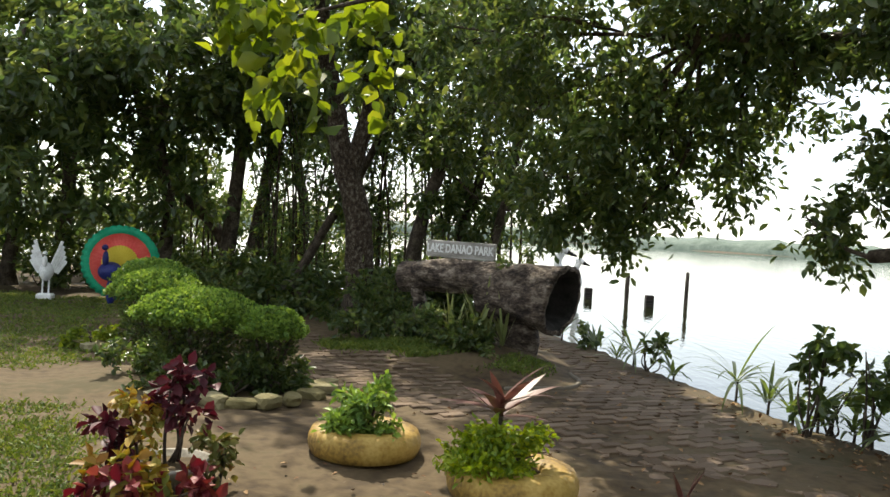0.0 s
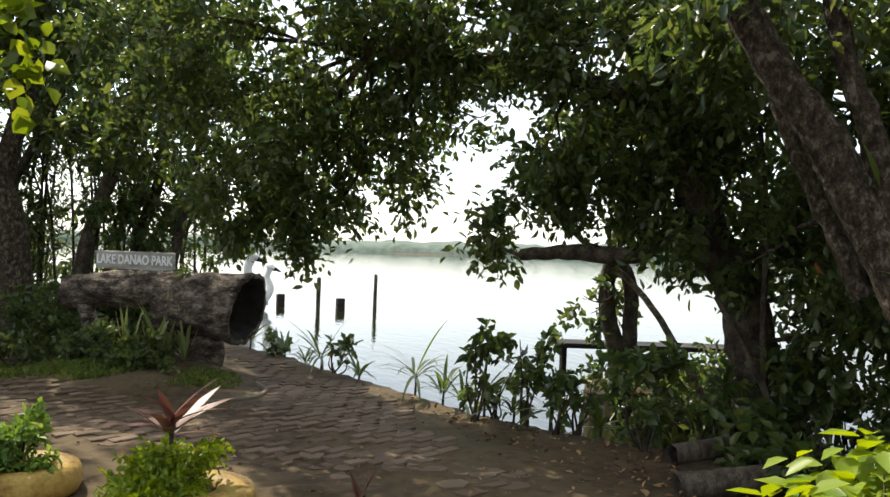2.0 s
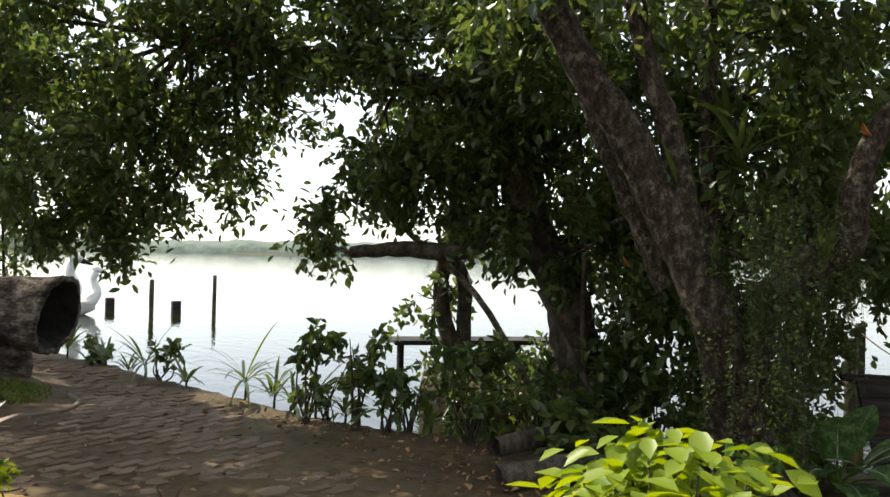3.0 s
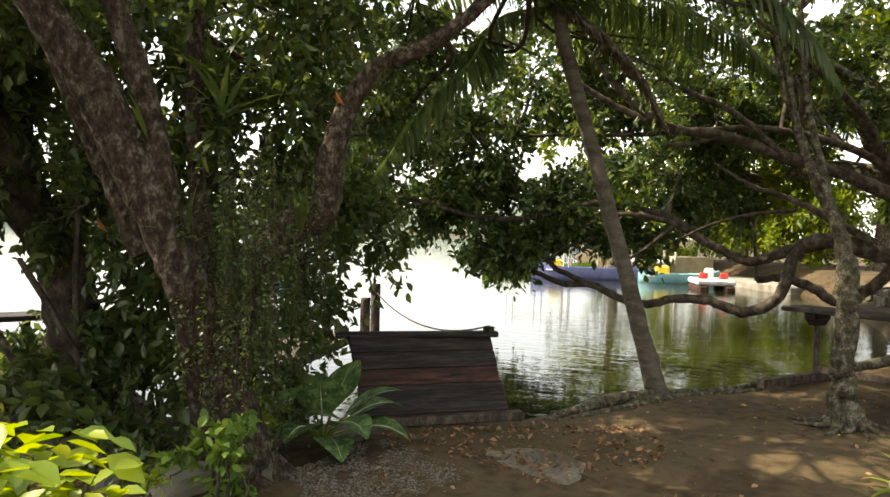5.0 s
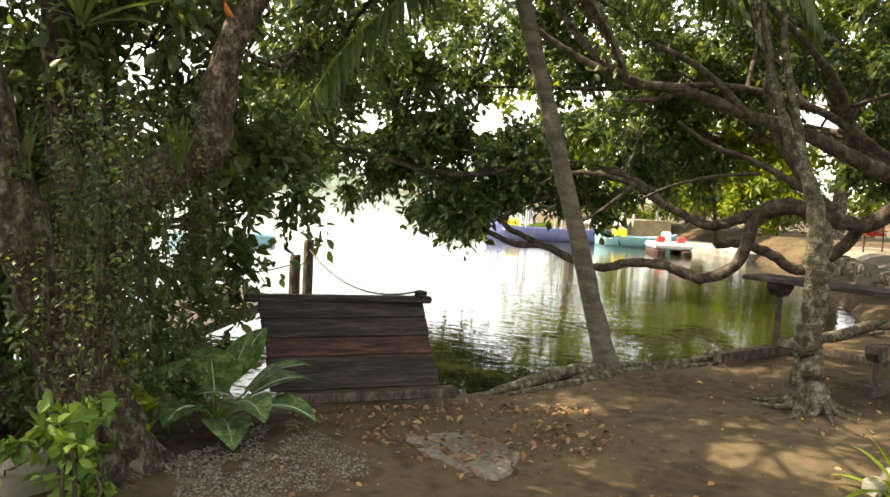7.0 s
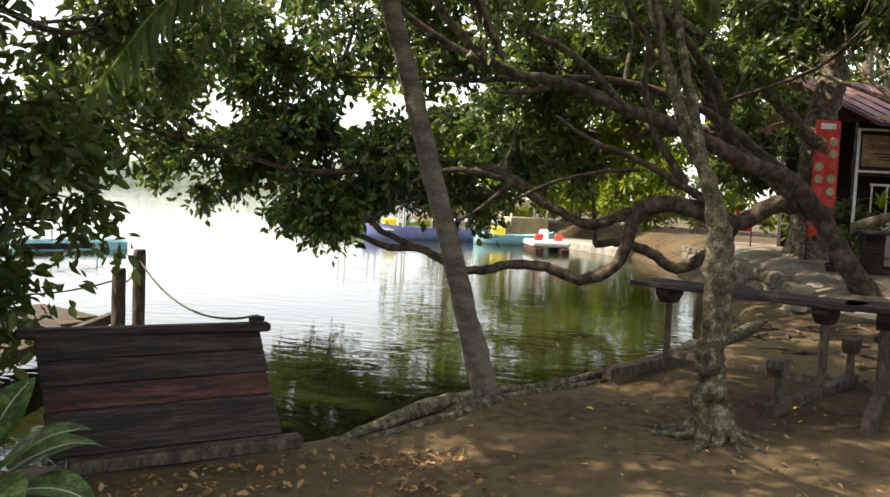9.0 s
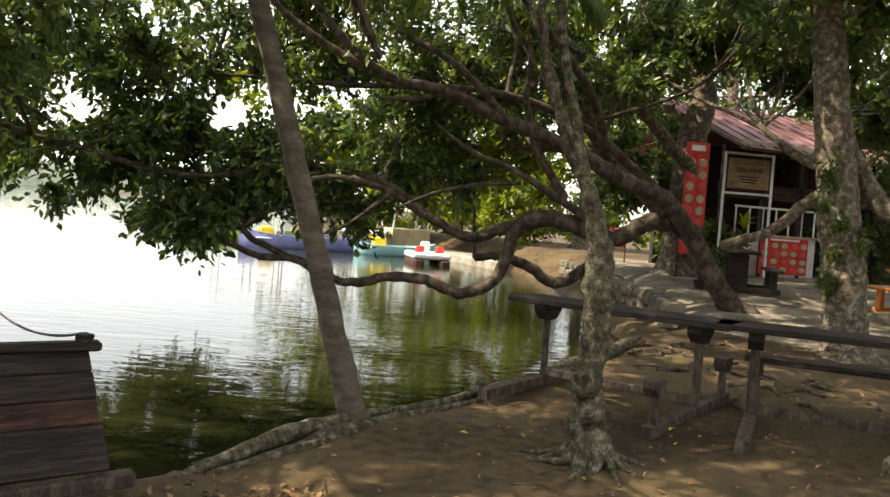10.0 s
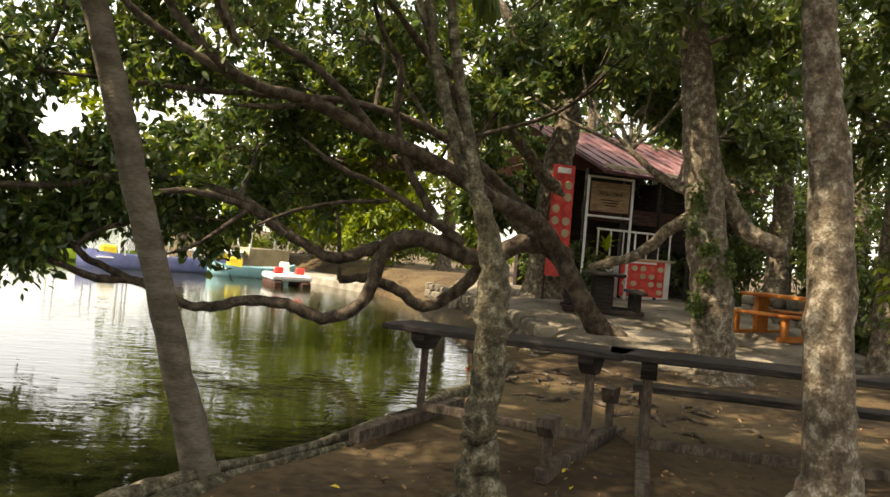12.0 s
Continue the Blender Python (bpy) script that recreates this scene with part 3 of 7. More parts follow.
# lakeside tree with long limbs over the water
put_tree("G", "tree", (5.2, 5.15), [
    ("trunk", [(5.3, 5.1, -0.1), (5.2, 5.23, 0.57), (5.1, 5.32, 1.16), (4.87, 5.53, 1.76), (4.74, 5.64, 2.52), (4.53, 5.8, 3.03), (4.44, 5.87, 4.2)], [0.3, 0.22, 0.19, 0.19, 0.2, 0.16, 0.1]),
    ("limb", [(4.6, 5.75, 2.9), (3.97, 5.95, 2.98), (3.53, 6.21, 3.17), (3.17, 6.39, 3.21), (2.2, 6.9, 3.3)], [0.15, 0.11, 0.09, 0.07, 0.03]),
    ("limb", [(4.9, 5.4, 1.5), (4.56, 5.53, 1.67), (4.25, 5.76, 1.51), (3.83, 6.03, 1.52), (3.44, 6.26, 1.48)], [0.12, 0.1, 0.08, 0.07, 0.05]),
    ("limb", [(4.7, 5.7, 2.7), (5.4, 6.0, 3.4), (6.2, 6.2, 4.0)], [0.13, 0.1, 0.05])],
    M_BARK, "dark lakeside tree with long limbs over the water", [
        (1.9, 7.6, 2.6, 0.95, 0.9, 0.75, 200), (1.3, 7.4, 3.5, 1.1, 1.0, 0.8, 220), (2.5, 7.0, 3.5, 1.0, 0.9, 0.7, 200), (1.3, 8.2, 2.1, 0.7, 0.7, 0.45, 110),
        (3.4, 6.3, 3.7, 1.0, 0.9, 0.6, 180), (3.6, 6.2, 2.35, 0.7, 0.7, 0.45, 80), (4.3, 5.9, 2.4, 0.6, 0.6, 0.5, 90), (4.6, 5.6, 3.9, 1.0, 0.9, 0.7, 200),
        (5.3, 5.6, 2.9, 0.9, 0.8, 0.8, 200), (5.6, 5.4, 1.9, 0.7, 0.7, 0.7, 170), (5.9, 5.9, 4.1, 1.0, 1.0, 0.7, 200), (2.3, 6.2, 4.2, 1.2, 1.0, 0.5, 200), (0.6, 7.0, 4.2, 1.1, 1.0, 0.6, 200),
        (3.0, 6.9, 3.4, 0.8, 0.8, 0.45, 120), (2.1, 7.7, 2.5, 0.6, 0.6, 0.5, 130), (1.7, 8.4, 2.0, 0.6, 0.6, 0.4, 120), (2.0, 8.3, 1.65, 0.35, 0.35, 0.2, 50), (3.2, 6.6, 1.7, 0.2, 0.2, 0.25, 35),
        (4.0, 6.2, 2.4, 0.45, 0.45, 0.45, 90), (4.5, 5.8, 2.3, 0.5, 0.5, 0.6, 120), (4.6, 5.2, 2.2, 0.6, 0.6, 0.8, 160), (4.3, 4.5, 3.1, 0.7, 0.7, 0.5, 130), (3.6, 5.6, 3.3, 0.8, 0.8, 0.5, 140), (4.5, 6.2, 1.9, 0.4, 0.4, 0.25, 30), (0.9, 8.6, 2.9, 0.8, 0.8, 0.6, 110), (0.2, 9.0, 3.6, 0.9, 0.9, 0.6, 120),
        # clumps above z = 5 are unseen, added to keep sun off the bank
        (3.2, 7.4, 2.9, 0.5, 0.5, 0.35, 50), (2.9, 7.6, 2.2, 0.4, 0.4, 0.3, 40), (5.4, 6.2, 5.6, 1.5, 1.5, 0.6, 150), (7.0, 6.4, 6.0, 1.6, 1.6, 0.6, 150), (4.0, 7.0, 5.2, 1.5, 1.5, 0.6, 140), (5.57, 4.6, 1.07, 0.4, 0.4, 0.4, 80), (5.71, 5.0, 1.93, 0.4, 0.4, 0.4, 80), (5.32, 4.8, 0.68, 0.35, 0.35, 0.35, 60), (5.56, 4.4, 1.44, 0.35, 0.35, 0.35, 70)],
    0.098, M_LEAF, droop=0.4, dens=1.15)

# vine-hung tree on the bank
put_tree("F", "tree", (4.5, 2.95), [
    ("trunk", [(4.55, 2.95, -0.05), (4.37, 2.98, 0.5), (4.07, 2.85, 0.97), (3.95, 2.94, 1.36), (3.81, 3.09, 1.79), (3.66, 3.22, 2.2), (3.49, 3.37, 2.54), (3.2, 3.55, 3.2), (2.9, 3.7, 4.2)], [0.22, 0.17, 0.13, 0.12, 0.115, 0.11, 0.1, 0.09, 0.07]),
    ("limb", [(3.95, 2.95, 1.5), (3.85, 3.05, 2.15), (3.73, 3.16, 2.66), (3.6, 3.25, 3.6)], [0.08, 0.07, 0.06, 0.05]),
    ("limb", [(4.0, 3.2, 1.3), (3.91, 3.4, 1.77), (3.76, 3.54, 2.24), (3.5, 3.7, 3.2)], [0.06, 0.055, 0.05, 0.04]),
    ("limb", [(4.4, 2.95, 0.6), (4.42, 2.86, 1.15), (4.59, 2.64, 1.47), (4.69, 2.5, 1.6), (4.74, 2.42, 2.07), (4.85, 2.25, 2.42), (5.01, 1.95, 2.59), (5.2, 1.6, 2.95), (5.4, 1.2, 3.6)], [0.13, 0.12, 0.11, 0.1, 0.07, 0.05, 0.045, 0.04, 0.03]),
    ("limb", [(4.5, 3.2, 0.8), (4.47, 3.27, 1.84), (4.45, 3.28, 2.32), (4.47, 3.27, 3.6)], [0.06, 0.05, 0.05, 0.045])],
    M_BARK_MOSS, "old forked tree hung with vines on the bank", [
        (4.6, 3.1, 2.2, 0.4, 0.4, 0.5, 60), (3.6, 3.6, 3.4, 0.9, 0.8, 0.5, 120), (4.5, 2.6, 3.4, 0.9, 0.8, 0.4, 120), (5.3, 3.4, 2.2, 0.5, 0.5, 0.6, 90), (5.6, 3.6, 1.5, 0.45, 0.45, 0.5, 80), (5.2, 3.7, 3.0, 0.7, 0.6, 0.5, 110), (5.0, 3.8, 1.5, 0.5, 0.4, 0.5, 60),
        (6.1, 3.3, 1.4, 0.3, 0.3, 0.45, 70), (6.0, 3.5, 1.1, 0.25, 0.25, 0.3, 50), (6.3, 3.5, 1.8, 0.3, 0.3, 0.3, 50), (5.6, 3.6, 2.3, 0.5, 0.5, 0.6, 90),
        # clumps from z = 4.6 up are unseen foliage added as a sun block
        (4.9, 4.7, 1.6, 0.5, 0.5, 0.4, 40), (5.1, 4.1, 1.5, 0.5, 0.5, 0.4, 50), (5.0, 3.2, 2.9, 0.7, 0.7, 0.5, 110), (5.1, 4.1, 2.6, 0.6, 0.6, 0.5, 120), (5.2, 3.5, 0.8, 0.4, 0.4, 0.4, 90), (5.6, 3.5, 3.5, 0.7, 0.7, 0.4, 80), (7.4, 5.6, 3.9, 1.1, 1.1, 0.5, 110), (5.6, 2.2, 4.6, 1.3, 1.3, 0.5, 140), (4.0, 4.0, 4.9, 1.4, 1.4, 0.6, 150), (6.4, 4.4, 5.2, 1.4, 1.4, 0.5, 150), (7.8, 5.0, 5.8, 1.5, 1.5, 0.5, 150), (5.9, 2.9, 3.75, 0.6, 0.6, 0.3, 50),
        (7.20, 3.77, 3.20, 0.6, 0.6, 0.48, 70), (7.40, 3.35, 3.37, 0.6, 0.6, 0.48, 70), (7.60, 3.51, 2.79, 0.5, 0.5, 0.4, 60), (7.40, 3.88, 2.51, 0.45, 0.45, 0.36, 55), (7.80, 3.08, 3.28, 0.5, 0.5, 0.4, 50), (6.60, 3.58, 1.91, 0.35, 0.35, 0.28, 50), (9.50, 3.11, 3.68, 0.6, 0.6, 0.48, 60), (11.00, 1.72, 3.85, 0.8, 0.8, 0.64, 70), (11.00, 2.45, 4.19, 0.7, 0.7, 0.56, 60)],
    0.095, M_LEAF, droop=0.5, dens=0.95)

# tree beside the tables
put_tree("B", "tree", (8.0, -0.33), [
    ("trunk", [(8.0, -0.33, -0.05), (8.0, -0.3, 0.3), (8.0, -0.29, 0.55), (8.0, -0.31, 1.05), (8.01, -0.26, 1.44), (8.02, -0.16, 1.74), (8.03, -0.07, 2.13), (8.03, 0.03, 2.56), (8.04, 0.12, 3.4)], [0.125, 0.1, 0.088, 0.092, 0.064, 0.042, 0.033, 0.028, 0.018]),
    ("limb", [(8.02, -0.2, 1.62), (8.03, -0.02, 1.95), (8.04, 0.06, 2.3), (8.04, 0.22, 2.7), (8.0, 0.3, 3.2)], [0.035, 0.03, 0.026, 0.022, 0.015]),
    ("limb", [(8.02, -0.14, 1.8), (8.04, 0.1, 2.33), (8.04, 0.17, 2.73), (8.1, 0.3, 3.4)], [0.036, 0.03, 0.026, 0.018])],
    # the high clumps are out of view, added to shade the ground by the tables
    M_BARK_LICHEN, "knotty tree with lichened bark beside the picnic tables", kink=0.22, blobs=[(7.6, 3.0, 5.7, 1.6, 1.4, 0.5, 150), (6.1, 2.6, 5.8, 1.5, 1.4, 0.5, 130), (9.2, 2.8, 5.7, 1.4, 1.4, 0.5, 130), (8.3, 0.2, 4.6, 0.9, 0.9, 0.4, 90), (8.3, -1.0, 4.4, 1.0, 1.0, 0.4, 110), (7.6, 1.6, 4.9, 1.3, 1.3, 0.5, 130), (8.9, -0.8, 5.0, 1.4, 1.4, 0.5, 130), (7.2, -0.4, 5.2, 1.4, 1.4, 0.5, 130)], size=0.11, leaf=M_LEAF_FIG)

# wide fig with crooked limbs low over the water
put_tree("C", "tree", (16.3, -3.35), [
    ("trunk", [(16.2, -3.36, 0.08), (16.2, -2.94, 0.45), (16.1, -2.5, 1.12), (15.9, -1.93, 1.85), (15.5, -1.08, 2.19), (15.0, -0.18, 2.59), (14.5, 0.71, 2.85), (14.0, 1.51, 3.12), (13.6, 2.16, 3.19), (13.3, 2.55, 3.4), (13.1, 2.96, 3.79), (12.9, 3.3, 4.25)], [0.22, 0.17, 0.15, 0.14, 0.12, 0.105, 0.09, 0.08, 0.07, 0.06, 0.05, 0.03]),
    ("limb", [(14.0, 1.51, 3.12), (13.8, 1.88, 2.98), (13.6, 2.35, 2.92)], [0.05, 0.04, 0.02]),
    ("limb", [(14.5, 0.64, 2.82), (14.2, 1.13, 3.32), (14.0, 1.59, 3.62), (13.8, 2.19, 3.89), (13.6, 2.62, 4.24)], [0.06, 0.05, 0.045, 0.04, 0.02]),
    ("limb", [(13.6, 2.16, 3.19), (13.4, 2.79, 3.42), (13.2, 3.42, 3.79), (13.0, 3.81, 4.11)], [0.06, 0.055, 0.05, 0.03]),
    ("limb", [(15.2, -0.27, 1.81), (15.0, 0.14, 2.41), (14.8, 0.4, 3.17), (14.7, 0.38, 3.79), (14.6, 0.65, 4.21), (14.5, 0.9, 4.79)], [0.07, 0.06, 0.05, 0.045, 0.04, 0.03]),
    ("limb", [(15.3, -0.71, 1.48), (15.1, 0.08, 1.94), (15.0, 0.59, 2.19), (14.9, 1.17, 2.4), (14.8, 1.68, 2.74)], [0.07, 0.055, 0.045, 0.04, 0.02]),
    ("limb", [(15.0, 0.41, 1.98), (14.8, 1.04, 1.9), (14.7, 1.66, 1.73), (14.6, 2.18, 1.47)], [0.035, 0.03, 0.026, 0.015]),
    ("limb", [(15.2, 1.86, 1.38), (15.0, 2.36, 1.71), (14.8, 2.87, 1.85), (14.6, 3.43, 1.83), (14.4, 3.84, 1.63)], [0.06, 0.055, 0.05, 0.04, 0.02]),
    ("limb", [(15.0, 2.36, 1.71), (14.7, 2.91, 1.18), (14.5, 3.33, 0.98)], [0.04, 0.03, 0.015]),
    ("limb", [(14.6, 3.62, 2.08), (14.3, 4.71, 1.78), (14.1, 5.67, 1.76), (13.9, 6.55, 1.98), (13.7, 7.4, 2.15)], [0.05, 0.05, 0.045, 0.04, 0.02]),
    ("limb", [(14.3, 4.71, 1.78), (14.2, 5.49, 2.82), (14.1, 5.99, 3.46), (14.0, 6.3, 3.96)], [0.035, 0.03, 0.025, 0.015]),
    ("limb", [(16.47, -2.52, 1.4), (16.1, -1.8, 1.55), (15.7, -1.06, 1.27), (15.26, -0.08, 1.49), (15.26, 0.4, 1.29), (15.26, 0.67, 0.52), (15.22, 1.21, 0.24), (15.16, 1.79, 0.4), (15.07, 2.33, 0.4), (14.93, 3.0, 0.28), (14.72, 3.73, 0.59), (14.56, 4.2, 0.6), (14.34, 4.75, 0.82)], [0.150, 0.143, 0.136, 0.129, 0.109, 0.095, 0.088, 0.082, 0.075, 0.068, 0.061, 0.054, 0.041]),
    ("limb", [(14.7, 3.8, 0.6), (14.5, 4.3, 0.85), (14.43, 4.55, 1.05), (14.3, 5.0, 1.15), (14.3, 5.8, 1.3)], [0.054, 0.048, 0.041, 0.034, 0.020]),
    ("limb", [(14.45, 4.5, 1.0), (14.6, 4.1, 1.3), (14.9, 3.3, 1.5), (15.1, 2.6, 1.5)], [0.041, 0.034, 0.031, 0.020]),
    ("limb", [(16.19, -1.12, 1.3), (16.22, -0.88, 0.84), (16.26, -0.28, 0.43), (16.27, 0.19, 0.66), (16.26, 0.65, 0.81), (16.2, 1.1, 0.75)], [0.116, 0.102, 0.095, 0.088, 0.082, 0.061]),
    ("limb", [(15.4, -0.09, 1.49), (15.56, 0.66, 1.26), (15.53, 1.15, 1.1), (15.47, 1.74, 1.34), (15.36, 2.42, 1.78), (15.26, 2.89, 1.95), (15.0, 4.2, 2.1), (14.8, 6.0, 2.2), (14.8, 7.6, 2.3)], [0.109, 0.095, 0.082, 0.075, 0.068, 0.061, 0.054, 0.041, 0.020]),
    ("limb", [(16.6, -1.8, 2.1), (16.0, -0.5, 3.0), (15.5, 1.0, 3.4), (15.0, 3.0, 3.3), (14.6, 5.2, 3.3)], [0.082, 0.068, 0.054, 0.041, 0.020]),
    ("limb", [(16.7, -1.0, 2.4), (15.6, -0.6, 3.4), (14.6, 0.2, 4.2), (13.6, 1.0, 4.8)], [0.082, 0.068, 0.048, 0.027])],
    M_BARK, "spreading fig with crooked limbs low over the water", [
        (14.8, 7.4, 2.1, 1.0, 1.2, 0.7, 260), (14.8, 6.0, 2.3, 0.9, 1.0, 0.7, 240), (15.0, 5.4, 1.5, 0.7, 0.8, 0.5, 170), (14.3, 5.2, 1.1, 0.5, 0.7, 0.45, 140), (15.2, 4.2, 2.0, 0.8, 1.0, 0.6, 210),
        (15.3, 3.2, 1.5, 0.5, 0.6, 0.35, 60), (16.6, 2.4, 2.1, 0.7, 0.8, 0.4, 100), (14.8, 6.6, 3.6, 1.2, 1.3, 0.6, 200), (15.2, 4.2, 3.8, 1.2, 1.3, 0.6, 190), (17.2, 2.0, 3.9, 1.3, 1.2, 0.6, 160),
        (15.4, 1.0, 5.0, 1.4, 1.3, 0.5, 150), (17.4, 0.4, 3.9, 1.2, 1.1, 0.5, 130), (17.6, -1.5, 4.2, 1.1, 1.0, 0.5, 110), (14.4, 8.6, 2.9, 1.0, 1.0, 0.8, 190), (14.5, 3.5, 5.0, 1.5, 1.5, 0.5, 190), (16.4, 3.5, 4.8, 1.2, 1.2, 0.5, 140),
        (12.6, 7.6, 3.4, 1.2, 1.2, 0.7, 170), (12.8, 6.9, 4.4, 1.3, 1.3, 0.7, 170), (11.4, 7.6, 2.5, 0.9, 0.9, 0.6, 110), (14.1, 5.8, 3.4, 1.2, 1.2, 0.7, 130), (17.6, 2.4, 4.0, 1.2, 1.2, 0.7, 120),
        (17.7, 1.5, 5.0, 1.2, 1.2, 0.6, 130), (17.5, 2.8, 2.8, 1.0, 1.0, 0.5, 100), (18.2, 1.7, 2.2, 0.8, 0.8, 0.4, 70), (14.9, 4.6, 2.4, 0.9, 0.9, 0.5, 110), (18.8, 0.5, 4.9, 1.2, 1.2, 0.8, 110), (15.2, 5.2, 4.6, 1.3, 1.3, 0.7, 160), (13.0, 3.0, 5.4, 1.5, 1.5, 0.5, 150), (16.2, -3.5, 5.0, 1.4, 1.4, 0.7, 140)],
    0.16, M_LEAF_FIG, r=0.032, subs=8, kink=0.1, droop=0.3, twig=0.38, dens=0.85)
put_tree("C2", "tree", (20.4, -2.95), [
    ("trunk", [(20.46, -2.95, 0.3), (20.46, -2.97, 2.0), (20.45, -3.03, 3.46), (20.43, -3.13, 4.44), (20.55, -2.45, 5.5), (20.7, -1.4, 6.8)], [0.45, 0.34, 0.3, 0.27, 0.2, 0.1]),
    ("limb", [(20.3, -2.9, 1.6), (20.16, -1.66, 2.6), (20.26, -0.32, 3.08), (20.21, 1.55, 2.91), (19.99, 3.26, 2.96), (19.69, 4.56, 3.21)], [0.25, 0.2, 0.18, 0.15, 0.12, 0.06]),
    ("limb", [(20.0, -3.02, 2.67), (19.6, -2.46, 3.14), (19.2, -1.88, 3.66), (18.8, -1.26, 4.18), (18.4, -0.55, 4.6), (18.0, 0.07, 4.93), (17.6, 0.76, 5.28)], [0.14, 0.13, 0.12, 0.11, 0.1, 0.08, 0.05]),
    ("limb", [(20.0, -2.67, 1.6), (19.4, -1.94, 2.25), (19.0, -1.34, 2.66), (18.6, -0.8, 3.26), (18.3, -0.46, 3.9), (18.0, -0.01, 4.63)], [0.24, 0.2, 0.18, 0.14, 0.1, 0.06]),
    ("limb", [(20.2, -3.08, 4.43), (20.0, -3.36, 4.99), (19.8, -3.94, 5.34), (19.6, -4.59, 5.89)], [0.1, 0.08, 0.06, 0.03])],
    M_BARK_PALE, "tall old tree with pale bark beside the eatery", [
        (20.0, 3.4, 3.3, 1.3, 1.5, 0.7, 170), (20.2, 1.2, 3.9, 1.4, 1.6, 0.7, 170), (20.4, -0.8, 4.6, 1.4, 1.5, 0.8, 170), (20.5, -2.8, 5.6, 1.6, 1.6, 0.8, 180), (20.2, -5.0, 5.8, 1.6, 1.6, 0.8, 180),
        # clumps above z = 6.5 are added high up to block sun over the terrace
        (18.4, -2.0, 6.8, 2.0, 2.0, 0.8, 170), (18.0, 1.0, 7.4, 2.0, 2.0, 0.8, 160), (21.0, 0.4, 7.6, 2.2, 2.2, 0.8, 160), (22.6, -2.2, 7.2, 2.0, 2.0, 0.9, 150), (22.2, -2.5, 3.6, 0.8, 0.9, 0.8, 120), (22.0, -1.7, 2.6, 0.7, 0.8, 0.7, 100)],
    0.2, M_LEAF_FIG, r=0.03)
# sunlight on these leaves is put into their lime colour
crown(ALL["C2"], [(20.6, 4.6, 2.6, 1.2, 1.3, 0.8, 110), (20.8, 2.6, 2.4, 1.1, 1.3, 0.8, 120), (20.8, 1.0, 2.9, 1.2, 1.3, 0.7, 110), (20.4, 3.0, 4.6, 1.6, 1.8, 0.8, 150), (20.2, 0.0, 5.4, 1.6, 1.8, 0.8, 150), (19.8, 5.6, 4.4, 1.4, 1.6, 0.8, 120)], 0.19, M_LEAF_LIME, name="sunlit_foliage", twig=0.4, droop=0.3)
put_tree("D", "tree", (13.5, -3.85), [
    ("trunk", [(13.5, -3.88, 0.0), (13.53, -3.86, 0.2), (13.56, -3.81, 0.79), (13.62, -3.67, 1.79), (13.68, -3.51, 3.0), (13.73, -3.37, 4.1), (13.8, -3.2, 5.5)], [0.3, 0.27, 0.26, 0.25, 0.22, 0.2, 0.12]),
    ("limb", [(13.7, -3.6, 2.9), (13.76, -3.86, 2.46), (13.61, -4.21, 1.9), (13.43, -4.6, 1.72)], [0.13, 0.12, 0.12, 0.13]),
    ("limb", [(13.9, -3.6, 2.2), (14.6, -3.8, 2.1), (15.02, -3.7, 1.95), (15.24, -3.27, 1.51), (15.4, -2.65, 1.28)], [0.11, 0.1, 0.09, 0.08, 0.05]),
    ("limb", [(13.9, -3.5, 2.4), (14.9, -3.8, 2.5), (15.17, -3.49, 2.7), (15.3, -3.07, 3.05)], [0.08, 0.07, 0.06, 0.04])],
    M_BARK_PALE, "thick ivy-clad trunk near the picnic tables", [(13.7, -3.2, 4.8, 1.4, 1.4, 0.6, 160), (13.7, -5.0, 4.4, 1.4, 1.3, 0.7, 180),
     # this row is unseen canopy, added to take sun off the ground below
     (12.6, -1.6, 6.2, 1.8, 1.8, 0.7, 170), (11.2, 0.4, 6.5, 1.9, 1.9, 0.7, 170), (14.6, -0.6, 6.8, 1.9, 1.9, 0.7, 170), (10.0, 2.2, 6.4, 1.8, 1.8, 0.6, 160), (12.4, 2.8, 7.0, 1.9, 1.9, 0.7, 160), (15.6, 2.0, 7.4, 2.0, 2.0, 0.7, 160), (8.4, 3.6, 6.2, 1.6, 1.6, 0.6, 140), (10.6, -2.2, 6.2, 1.7, 1.7, 0.6, 150),
     (17.50, -3.33, 4.97, 0.9, 0.9, 0.72, 120), (17.50, -4.32, 4.46, 0.9, 0.9, 0.72, 120), (16.00, -4.58, 4.87, 0.9, 0.9, 0.72, 120), (17.50, -2.64, 5.30, 0.8, 0.8, 0.64, 100), (16.50, -5.30, 3.64, 0.8, 0.8, 0.64, 110), (17.00, -3.88, 5.35, 0.9, 0.9, 0.72, 110), (18.00, -1.67, 5.26, 0.8, 0.8, 0.64, 90)], 0.17, M_LEAF, r=0.03)
put_tree("E", "tree", (8.42, -2.51), [
    ("trunk", [(8.42, -2.51, -0.05), (8.43, -2.49, 0.3), (8.45, -2.46, 0.68), (8.47, -2.43, 1.38), (8.5, -2.38, 2.07), (8.54, -2.29, 2.71), (8.58, -2.21, 3.6)], [0.19, 0.155, 0.145, 0.14, 0.13, 0.11, 0.09])],
    M_BARK_PALE, "straight tree with blotched pale bark by the tables", [(8.5, -2.2, 4.0, 1.3, 1.3, 0.5, 200)], 0.12, M_LEAF)

